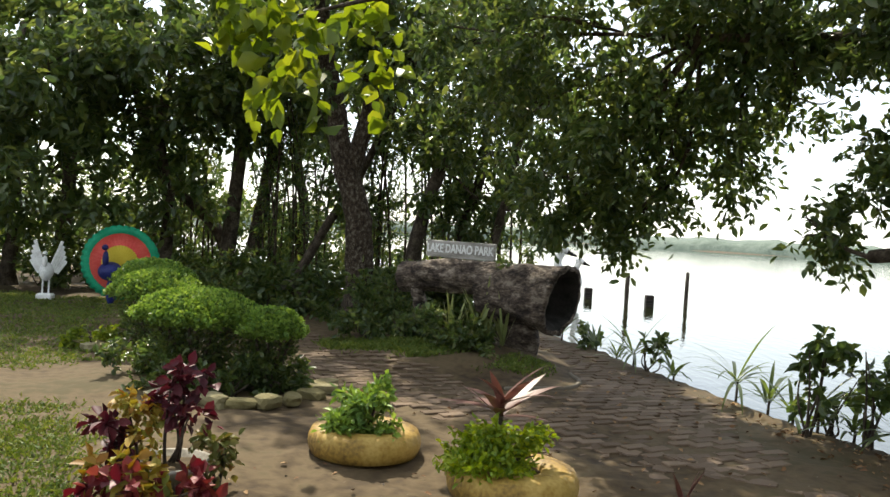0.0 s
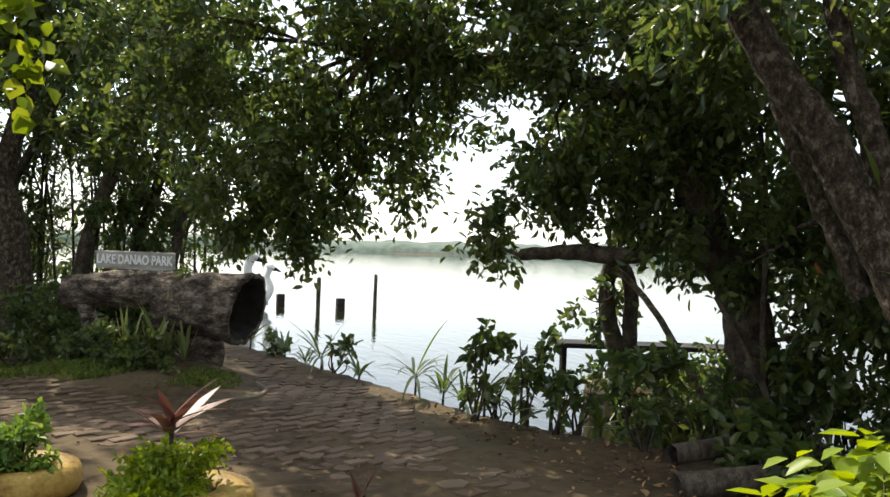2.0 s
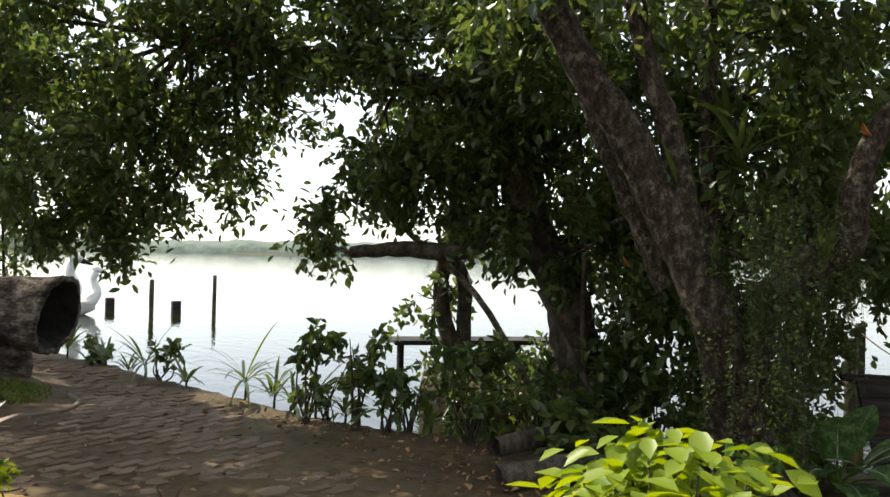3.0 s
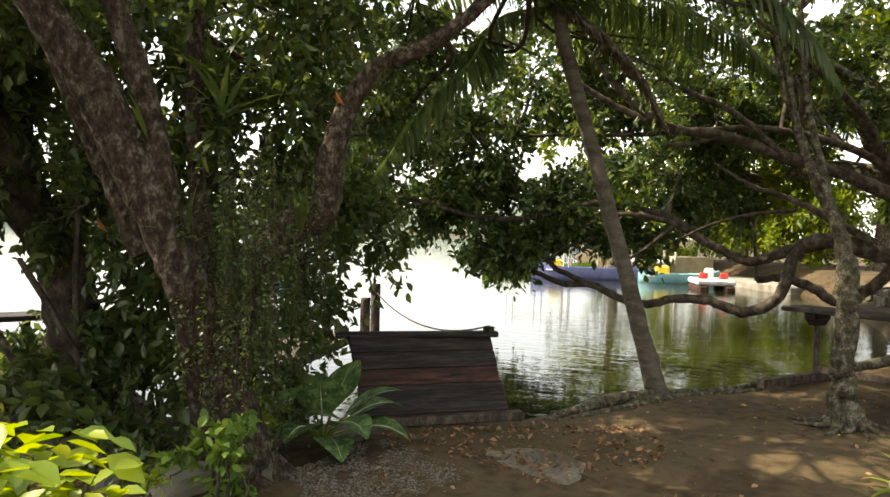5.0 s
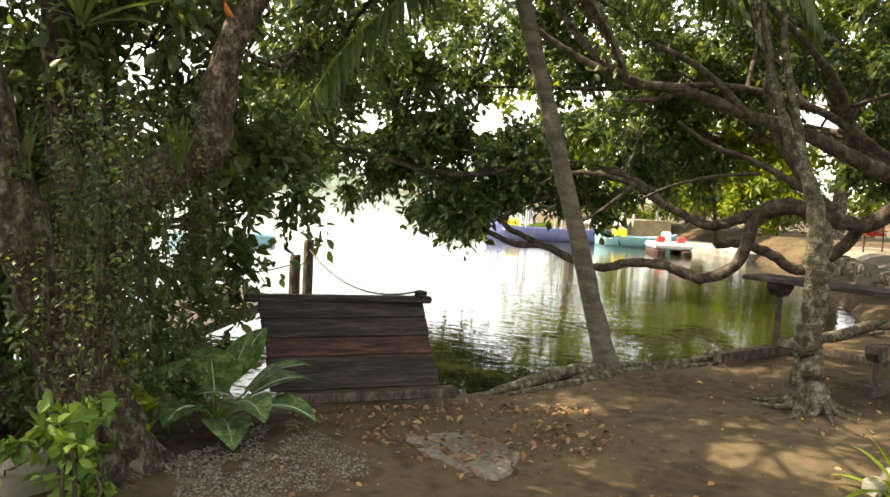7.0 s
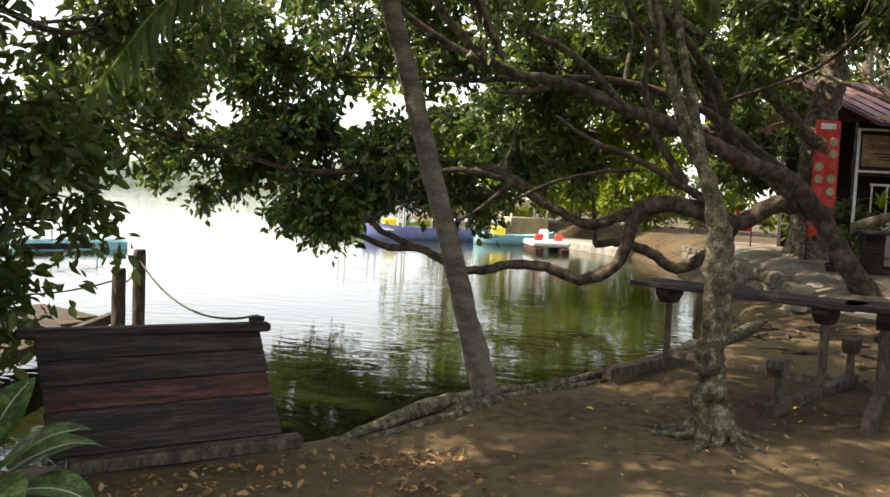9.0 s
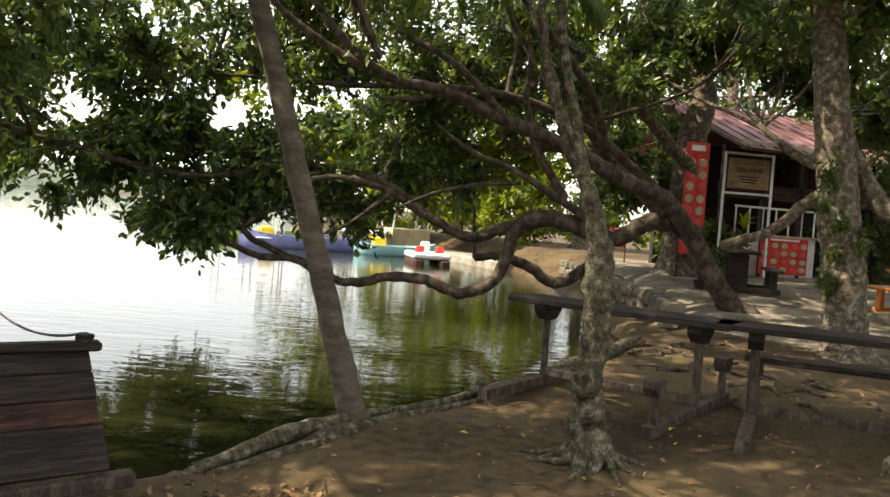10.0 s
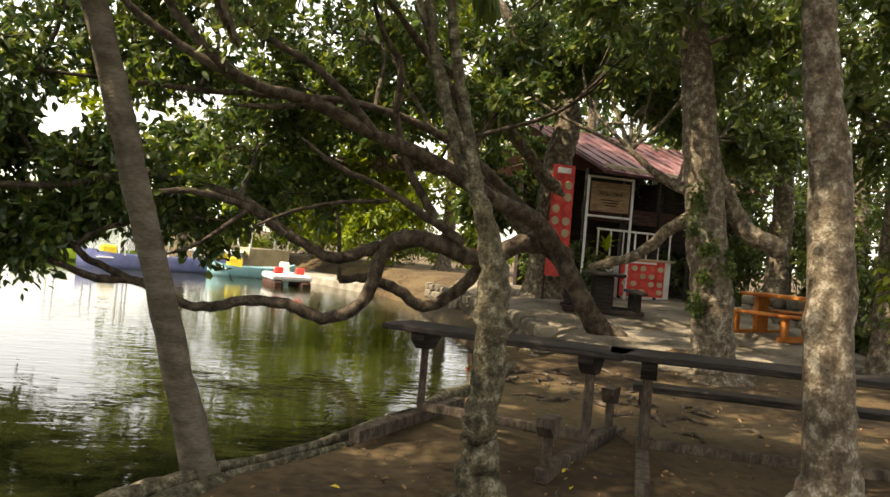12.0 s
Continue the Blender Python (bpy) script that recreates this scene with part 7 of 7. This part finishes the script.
menu("menu_poster", (22.28, -5.62, gz(22, -5.6) + 0.1), -66, 1.35, 0.85, 5, 4, "red menu poster with rows of food pictures on the counter")
menu("menu_banner", (19.9, -3.05, gz(19.9, -3.05)), -75, 0.5, 2.3, 2, 8, "tall red menu banner with pictures on a stand", 0.5)
menu("menu_board", (15.0, -6.3, gz(15, -6.3)), -60, 0.7, 0.55, 3, 2, "small red notice board on legs by the path", 0.45)
menu("menu_board", (24.0, -2.0, gz(24, -2)), -60, 0.5, 0.5, 2, 2, "small red notice board on legs by the path", 0.4)
welcome = thing("welcome_sign", (21.75, -4.55, gz(21.75, -4.55)), "wooden welcome sign in a white metal frame", "sign", turn=-75)
part("board", box(bmesh.new(), (1.0, 0.04, 0.68), Matrix.Translation((0, 0, 2.35)), 0.01), M_ORANGE_PALE, welcome)
for sx in (-0.58, 0.58):
    part("frame_post", box(bmesh.new(), (0.05, 0.05, 2.8), Matrix.Translation((sx, 0, 1.4)), 0.006), M_WHITE, welcome)
for z in (1.9, 2.8):
    part("frame_rail", box(bmesh.new(), (1.2, 0.05, 0.05), Matrix.Translation((0, 0, z)), 0.006), M_WHITE, welcome)
me = text_mesh("WELCOME", 0.13, 0.003)
me.transform(Matrix.Translation((0, -0.026, 2.42)) @ pose(0, 0, 0, 90, 0, 0))
me.materials.append(M_WOOD_DARK)
child("lettering", me, welcome)
for q in range(3):
    part("text_bar", box(bmesh.new(), (0.5 - 0.1 * q, 0.006, 0.025), Matrix.Translation((0, -0.024, 2.28 - 0.06 * q))), M_WOOD_DARK, welcome)


def bench_table(at, turn, mat, label, L=1.4):
    ob = thing("picnic_table", at, label, "picnic table", "", turn)
    part("tabletop", box(bmesh.new(), (L, 0.7, 0.06), Matrix.Translation((0, 0, 0.74)), 0.015), mat, ob)
    for sy in (-0.62, 0.62):
        part("bench_seat", box(bmesh.new(), (L, 0.26, 0.05), Matrix.Translation((0, sy, 0.44)), 0.012), mat, ob)
    for sx in (-0.5, 0.5):
        bm = box(bmesh.new(), (0.1, 0.34, 0.66), Matrix.Translation((sx, 0, 0.38)), 0.03)
        box(bm, (0.1, 1.5, 0.1), Matrix.Translation((sx, 0, 0.06)), 0.02)
        for sy in (-0.62, 0.62):
            box(bm, (0.1, 0.12, 0.36), Matrix.Translation((sx, sy, 0.25)), 0.02)
        part("trestle", bm, mat, ob)
    return ob


bench_table((17.1, -6.55, gz(17.1, -6.55)), 25, M_ORANGE, "orange-painted wooden picnic table with benches")
bench_table((18.6, -3.7, gz(18.6, -3.7)), -10, M_WOOD_DARK, "dark wooden picnic table by the eatery", 1.6)
for x, y, h, mat_ in [(21.6, -4.2, 1.0, M_LEAF), (21.4, -3.7, 0.8, M_LEAF_FIG), (21.9, -4.0, 1.2, M_LEAF), (23.4, -3.4, 1.0, M_LEAF_FIG), (16.4, -7.4, 1.2, M_LEAF), (18.9, -8.2, 1.4, M_LEAF)]:
    leafy_plant((x, y, gz(x, y)), [(0, 0, h * 0.6, 0.45, 0.4, h * 0.45, 60)], 0.16, mat_, "leafy ornamental shrub by the eatery", group="eatery shrubs", droop=0.2)
strap_plant((21.9, -4.6, gz(21.9, -4.6)), 12, 0.5, 0.1, M_LEAF_YELLOW, "yellow-leaved ornamental plant by the eatery", rise=(0.4, 1.4), stem=1.3, name="croton")
strap_plant((6.15, -0.72, 0.0), 9, 0.42, 0.05, M_LEAF_YELLOW, "yellow-green strap-leaved plant at the path edge", rise=(0.5, 1.3), droop=0.8)
for x, y in [(6.3, -0.82), (6.2, -0.6), (6.42, -0.7)]:
    k += 1
    rock("bank_stone", (x, y, -0.01), (0.13, 0.11, 0.12), M_STONE, "small pale stone beside the path plant", group="path stones", seed=k)
rock_wall = thing("low_stone_wall", (17.9, -8.0, gz(17.9, -8)), "low mossy stone wall behind the orange table", "stone wall")
for q in range(36):
    r_ = rock("stone", (17.0 + 0.14 * (q % 12) * 1.6, -8.3 + 0.12 * (q % 12), gz(17.9, -8) + 0.2 * (q // 12)), (0.3, 0.25, 0.24), M_STONE, "", "", "", seed=300 + q)
    r_.parent = rock_wall
    r_.matrix_parent_inverse = rock_wall.matrix_world.inverted()
ivy = thing("ivy", (13.35, -3.7, 0.7), "ivy climbing the thick trunk by the tables", "vine")
crown(ivy, [(13.38, -3.68, 1.2, 0.24, 0.26, 0.6, 60), (13.45, -3.55, 2.2, 0.22, 0.24, 0.5, 40), (13.3, -3.75, 1.5, 0.2, 0.3, 0.25, 40)], 0.07, M_LEAF, name="foliage", twig=0.1, droop=0.4)
crown(thing("climber", (14.0, -6.0, 1.5), "light-green climber hanging beside the path", "vine"), [(9.6, -3.75, 1.6, 0.16, 0.16, 0.55, 40)], 0.08, M_LEAF_LIME, name="foliage", twig=0.12, droop=0.5)

# ---- ground details: lawn, bricks, litter, roots ----
def prism(bm, outline, depth):
    """A flat piece with the given outline, its top at z = 0."""
    top = [bm.verts.new((x, y, 0.0)) for x, y in outline]
    low = [bm.verts.new((x * 1.03, y * 1.03, -depth)) for x, y in outline]
    bm.faces.new(top)
    bm.faces.new(low[::-1])
    for i in range(len(top)):
        k = (i + 1) % len(top)
        bm.faces.new((top[i], low[i], low[k], top[k]))
    return bm


def inside(poly, x, y):
    p, r = np.array(poly, float), np.zeros(len(x), bool)
    for a, b in zip(p, np.roll(p, -1, 0)):
        c = ((a[1] <= y) & (b[1] > y)) | ((b[1] <= y) & (a[1] > y))
        r ^= c & (x < a[0] + (y - a[1]) * (b[0] - a[0]) / ((b[1] - a[1]) or 1e-9))
    return r


def turf(name, poly, n, length, label, mat=None, lean=0.5, ragged=0.12):
    """Short blades of grass over a patch of ground with a ragged edge."""
    p = np.array(poly, float)
    lo, hi = p.min(0) - 0.2, p.max(0) + 0.2
    x, y = rng.uniform(lo[0], hi[0], n), rng.uniform(lo[1], hi[1], n)
    wob = ragged * (np.sin(7 * x + 3 * y) + np.sin(11 * y - 5 * x + 1) + 1.5 * rng.standard_normal(n))
    ok = inside(poly, x + wob, y + wob * 0.7)
    bare = np.sin(2.1 * x + 0.7) * np.sin(1.9 * y + 0.4) + 0.35 * rng.standard_normal(n) < 0.75
    x, y = x[ok & bare], y[ok & bare]
    z = ground_height(x, y) - 0.004
    m = len(x)
    d = unit(np.stack([rng.standard_normal(m) * lean, rng.standard_normal(m) * lean, np.full(m, 0.7)], 1))
    L = length * rng.uniform(0.5, 1.2, m)
    s = unit(np.cross(d, rng.standard_normal((m, 3))))
    b = np.stack([x, y, z], 1)
    w = (0.006 + 0.002 * rng.random(m))[:, None]
    mid = b + d * L[:, None] * 0.55
    tip = b + d * L[:, None] + np.stack([d[:, 0], d[:, 1], -0.3 * np.ones(m)], 1) * L[:, None] * 0.35
    v = np.stack([b - s * w, b + s * w, mid + s * w * 0.8, tip, mid - s * w * 0.8], 1).reshape(-1, 3)
    k = np.arange(m)[:, None] * 5
    ob = new(name, mesh_from(name, v, k + [0, 1, 2, 4], mat or M_GRASS))
    top = mesh_from("blade_tips", v, (k + [4, 2, 3]), mat or M_GRASS)
    t_ob = child("blade_tips", top, ob)
    t_ob["kind"] = "stuff"
    return tagged(ob, label, "grass", kind="stuff")


turf("lawn_grass", [(-3.2, 7.9), (-3.9, 7.1), (-6, 6.8), (-10, 6.5), (-13, 9), (-12, 13.4), (-8, 13.6), (-5.0, 13.4), (-4.4, 11), (-4.2, 9.2)], 95000, 0.055, "short green lawn with worn patches")
turf("lawn_grass", [(-2.3, 5.2), (-3.2, 5.95), (-6, 6.0), (-9, 5.5), (-8, 2.6), (-3.0, 2.6), (-1.75, 3.2), (-1.85, 4.2)], 80000, 0.05, "short green lawn with worn patches")
turf("mound_grass", [(-1.3, 9.5), (-0.2, 8.5), (0.3, 8.6), (0.1, 9.2), (-0.6, 9.9), (-1.2, 10.2)], 14000, 0.09, "tuft of longer green grass on the mound", lean=0.35, ragged=0.05)
turf("mound_grass", [(0.6, 8.2), (1.2, 8.2), (1.35, 8.8), (0.9, 8.9)], 4000, 0.05, "tuft of longer green grass on the mound", lean=0.35, ragged=0.05)

# fallen leaves and chips
def litter(name, poly, n, size, mat, label):
    p = np.array(poly, float)
    lo, hi = p.min(0), p.max(0)
    x, y = rng.uniform(lo[0], hi[0], n), rng.uniform(lo[1], hi[1], n)
    ok = inside(poly, x, y)
    x, y = x[ok], y[ok]
    m = len(x)
    b = np.stack([x, y, ground_height(x, y) + 0.008 + 0.008 * rng.random(m)], 1)
    w = unit(np.stack([rng.standard_normal(m), rng.standard_normal(m), 0.25 * rng.standard_normal(m)], 1))
    s = unit(np.cross(w, unit(np.array([0, 0, 1.0]) + 0.3 * rng.standard_normal((m, 3)))))
    L = size * rng.uniform(0.5, 1.4, m)
    v, f = leaf_arrays(b, w, s, L, L * 0.55, 0.5, 0.35, -0.2)
    return tagged(new(name, mesh_from(name, v, f, mat)), label, "fallen leaves", kind="stuff")


LAND = [(-3, 2.5), (2.4, 9.5), (3.0, 7.0), (3.5, 5.9), (5.6, 3.6), (6.6, 2.0), (8.1, 1.1), (9.4, 0.4), (10.3, -0.3), (12.5, -1.3), (14.5, -2.2), (14.0, -5.5), (5, -3.5), (-2, -2)]
litter("leaf_litter", LAND, 4200, 0.04, M_DRY, "scattered dry brown leaves on the soil")
litter("leaf_litter", [(5.2, 1.2), (5.6, 2.7), (6.8, 1.9), (7.2, 1.3), (6.2, 0.6)], 1100, 0.045, M_DRY, "drift of dry brown leaves before the plank screen")
litter("leaf_litter", [(3.0, 3.6), (2.6, 8.6), (2.95, 7.4), (3.3, 6.2), (4.3, 4.7), (4.6, 4.0), (4.2, 3.4)], 900, 0.05, M_DRY, "dry leaves on the dark bank")
litter("leaf_litter", [(4.9, 0.8), (8.6, 0.5), (9.5, -2), (7.0, -1.5)], 22, 0.07, M_YPAINT, "a few yellow fallen leaves on the soil")


def scatter_stones(name, poly, n, lo, hi, mat, label):
    p = np.array(poly, float)
    a, b = p.min(0), p.max(0)
    x, y = rng.uniform(a[0], b[0], n), rng.uniform(a[1], b[1], n)
    ok = inside(poly, x, y)
    x, y = x[ok], y[ok]
    m = len(x)
    base = np.array([(1, 0, 0), (0, 1, 0), (-1, 0, 0), (0, -1, 0), (0, 0, 0.6), (0, 0, -0.6)])
    fc = np.array([(0, 1, 4), (1, 2, 4), (2, 3, 4), (3, 0, 4), (1, 0, 5), (2, 1, 5), (3, 2, 5), (0, 3, 5)])
    sz = rng.uniform(lo, hi, m)
    v = base[None] * sz[:, None, None] * rng.uniform(0.6, 1.3, (m, 6, 1)) + np.stack([x, y, ground_height(x, y)], 1)[:, None]
    f = (np.arange(m)[:, None, None] * 6 + fc[None]).reshape(-1, 3)
    return tagged(new(name, mesh_from(name, v.reshape(-1, 3), f, mat)), label, "gravel", kind="stuff")


scatter_stones("gravel", LAND, 5000, 0.003, 0.01, M_CHIP, "small stones and chips trodden into the soil")
scatter_stones("gravel", [(4.1, 2.0), (4.7, 2.75), (5.6, 2.6), (5.2, 1.7)], 11000, 0.004, 0.013, M_GRAVEL, "pale gravel heap at the foot of the tree")
bm = bmesh.new()
prism(bm, [(0.36 * math.cos(a) * (1 + 0.15 * math.sin(3 * a)), 0.28 * math.sin(a) * (1 + 0.12 * math.cos(2 * a))) for a in np.linspace(0, 2 * np.pi, 18, endpoint=False)], 0.05)
me = bpy.data.meshes.new("paving_slab")
bm.to_mesh(me)
bm.free()
me.materials.append(M_SAND)
slab = new("paving_slab", me)
slab.matrix_world = pose(5.65, 1.45, gz(5.65, 1.45) + 0.004, 0, 0, 62)
tagged(slab, "worn pale concrete slab level with the soil", "slab")

# roots along the water's edge and round the trees
def root(pts, r, mat, label, group):
    o_ = (pts[0][0], pts[0][1], 0.0)
    ob = thing("tree_root", o_, label, "root", group)
    c = np.array([(x, y, gz(x, y) + dz) for x, y, dz in pts]) - np.array(o_)
    tubes("root_body", [(c, r)], mat, ob, seg=9, rough=0.1)
    return ob


for pts, r in [([(8.15, 1.25, 0.03), (7.75, 1.5, 0.05), (7.3, 1.72, 0.03), (6.95, 1.9, -0.02)], [0.05, 0.06, 0.045, 0.025]),
               ([(8.4, 1.2, 0.02), (8.8, 0.95, 0.02), (9.3, 0.65, 0.03), (9.8, 0.35, 0.02), (10.4, 0.0, 0.02)], [0.035, 0.04, 0.035, 0.04, 0.03]),
               ([(10.3, -0.05, 0.02), (11.0, -0.3, 0.05), (11.8, -0.65, 0.04), (12.8, -1.1, 0.06), (13.6, -1.35, 0.05)], [0.05, 0.07, 0.06, 0.06, 0.02]),
               ([(8.3, 1.1, 0.0), (8.9, 0.75, 0.01), (9.5, 0.4, 0.0)], [0.03, 0.03, 0.02]),
               ([(7.9, 1.2, 0.0), (7.5, 1.45, 0.01), (7.1, 1.7, 0.0)], [0.03, 0.03, 0.02])]:
    root(pts, r, M_BARK_LICHEN, "grey tree root edging the water", "shore roots")
for cx, cy, n, L in [(8.0, -0.33, 15, 0.5), (8.42, -2.51, 9, 0.35), (13.5, -3.85, 9, 0.6)]:
    for q in range(n):
        a = 2 * math.pi * q / n + rng.uniform(-0.2, 0.2)
        l_ = L * rng.uniform(0.5, 1.1)
        b = a + rng.uniform(-0.5, 0.5)
        root([(cx + 0.09 * math.cos(a), cy + 0.09 * math.sin(a), 0.1), (cx + 0.2 * math.cos(a), cy + 0.2 * math.sin(a), 0.02), (cx + l_ * math.cos(b), cy + l_ * math.sin(b), 0.0)], [0.035, 0.028, 0.008], M_BARK_LICHEN, "gnarled surface root at the foot of the tree", "surface roots")
for q in range(34):
    x, y = rng.uniform(9.8, 13.4), rng.uniform(-3.0, -0.9)
    a = rng.uniform(0, 6.28)
    root([(x, y, 0.0), (x + 0.25 * math.cos(a), y + 0.2 * math.sin(a), 0.02), (x + 0.5 * math.cos(a + 0.5), y + 0.4 * math.sin(a + 0.5), -0.01)], [0.02, 0.022, 0.01], M_BARK, "tangled surface root on the trodden soil", "surface roots")
for q in range(22):
    x, y = rng.uniform(4.6, 9.0), rng.uniform(-1.2, 1.4)
    a = rng.uniform(0, 6.28)
    ob = thing("twig", (x, y, gz(x, y) + 0.008), "dry twig lying on the soil", "twig", "fallen twigs")
    tubes("stick", [(np.array([(0, 0, 0), (0.08 * math.cos(a), 0.08 * math.sin(a), 0.01), (0.2 * math.cos(a + 0.2), 0.2 * math.sin(a + 0.2), 0.0)]), [0.005, 0.004])], M_BARK, ob, seg=5)

# trodden sandy paving of the terrace
TERRACE = [(14.9, -2.3), (18.5, -2.0), (21, -1.75), (25, -1.1), (27, -3.0), (26, -6.5), (22.0, -8.2), (16.5, -8.0), (15.0, -6.8), (14.3, -5.2), (13.7, -4.2), (14.0, -3.0)]
V, F, ids = [], [], {}
for i in range(120):
    for q in range(80):
        x, y = 13.5 + i * 0.115, -8.3 + q * 0.092
        wob = 0.18 * noise.noise(Vector((x * 1.3, y * 1.3, 0)))
        if inside(TERRACE, np.array([x + wob]), np.array([y + wob]))[0]:
            quad = []
            for a_, b_ in ((i, q), (i + 1, q), (i + 1, q + 1), (i, q + 1)):
                if (a_, b_) not in ids:
                    ids[(a_, b_)] = len(V)
                    V.append((13.5 + a_ * 0.115, -8.3 + b_ * 0.092))
                quad.append(ids[(a_, b_)])
            F.append(quad)
V = np.array(V)
V = np.column_stack([V, ground_height(V[:, 0], V[:, 1]) + 0.012])
me = mesh_from("terrace_paving", V, F, M_SAND)
bm = bmesh.new()
bm.from_mesh(me)
bmesh.ops.solidify(bm, geom=bm.faces[:], thickness=0.05)
bm.to_mesh(me)
bm.free()
tagged(new("terrace_paving", me), "pale trodden sandy paving of the terrace", "paving", kind="structure")

# paving bricks of the path
PAVED = [(-1.65, 10.6), (-1.15, 7.2), (-0.3, 6.5), (0.5, 6.0), (1.3, 5.5), (2.2, 4.95), (2.55, 5.2), (2.5, 6.0), (2.72, 7.2), (2.3, 9.0), (1.75, 11.4), (1.2, 12.6), (0.95, 12.4), (1.5, 10.3), (1.62, 8.4),
         (1.5, 7.5), (1.1, 7.1), (0.6, 7.1), (0.1, 8.2), (-1.2, 9.4), (-1.3, 10.6)]
pav = thing("brick_path", (0.5, 7.0, 0.0), "worn red-brown brick path with open joints", "path")
pav["kind"] = "structure"
bx, by, bz = 0.205, 0.1, 0.05
bm = box(bmesh.new(), (bx, by, bz), None, 0.006)
brick_me = bpy.data.meshes.new("brick")
bm.to_mesh(brick_me)
bm.free()
brick_me.materials.append(M_BRICK)
cells = []
ca, sa = math.cos(0.42), math.sin(0.42)
for r_ in range(-90, 90):
    for c_ in range(-45, 45):
        u = (c_ + 0.5 * (r_ % 2)) * (bx + 0.014)
        w_ = r_ * (by + 0.014)
        cells.append((0.5 + u * ca - w_ * sa, 8.0 + u * sa + w_ * ca))
cells = np.array(cells)
cells = cells[inside(PAVED, cells[:, 0], cells[:, 1])]
edge_d = lake_distance(cells[:, 0], cells[:, 1])
cells = cells[edge_d < -0.3]
keep = rng.random(len(cells)) > np.where(cells[:, 1] < 6.2, 0.35, 0.05)
cells = cells[keep]
order = np.argsort(np.hypot(cells[:, 0] - 0.3, cells[:, 1] - 6.6))
base_v = np.array([v_.co[:] for v_ in brick_me.vertices])
rest_v, rest_f, cnt = [], [], 0
polys = [list(p_.vertices) for p_ in brick_me.polygons]
gzs = ground_height(cells[:, 0], cells[:, 1])
for rank, idx in enumerate(order):
    x, y = cells[idx]
    m = pose(x - 0.5, y - 7.0, gzs[idx] - 0.019 + rng.uniform(-0.004, 0.006), rng.uniform(-1.2, 1.2), rng.uniform(-1.2, 1.2), math.degrees(0.42) + rng.uniform(-4, 4))
    if rank < 300:
        ob = child("brick", brick_me, pav)
        ob.matrix_basis = m
    else:
        R_ = np.array(m)
        rest_v.append(base_v @ R_[:3, :3].T + R_[:3, 3])
        rest_f += [[i_ + cnt for i_ in p_] for p_ in polys]
        cnt += len(base_v)
if rest_v:
    me = bpy.data.meshes.new("brick_rest")
    me.from_pydata(np.vstack(rest_v).tolist(), [], rest_f)
    me.materials.append(M_BRICK)
    child("brick_rest", me, pav)["kind"] = "stuff"
# broken flags along the edge of the path
flagp = thing("broken_paving", (1.5, 5.2, 0.0), "broken flat paving pieces sunk in the soil", "paving")
for q in range(60):
    s_q = rng.uniform(0, 1)
    x, y = 0.3 + 2.4 * s_q + rng.uniform(-0.25, 0.25), 6.05 - 1.6 * s_q + rng.uniform(-0.3, 0.3)
    nn = int(rng.integers(5, 8))
    rad = rng.uniform(0.06, 0.14)
    bm = bmesh.new()
    prism(bm, [(rad * rng.uniform(0.75, 1.2) * math.cos(a), rad * 0.7 * rng.uniform(0.75, 1.2) * math.sin(a)) for a in np.linspace(0, 2 * np.pi, nn, endpoint=False)], 0.03)
    bmesh.ops.transform(bm, matrix=pose(x - 1.5, y - 5.2, gz(x, y) - 0.005 + rng.uniform(0, 0.012), rng.uniform(-4, 4), rng.uniform(-4, 4), rng.uniform(0, 360)), verts=bm.verts)
    part("flag", bm, M_BRICK, flagp)
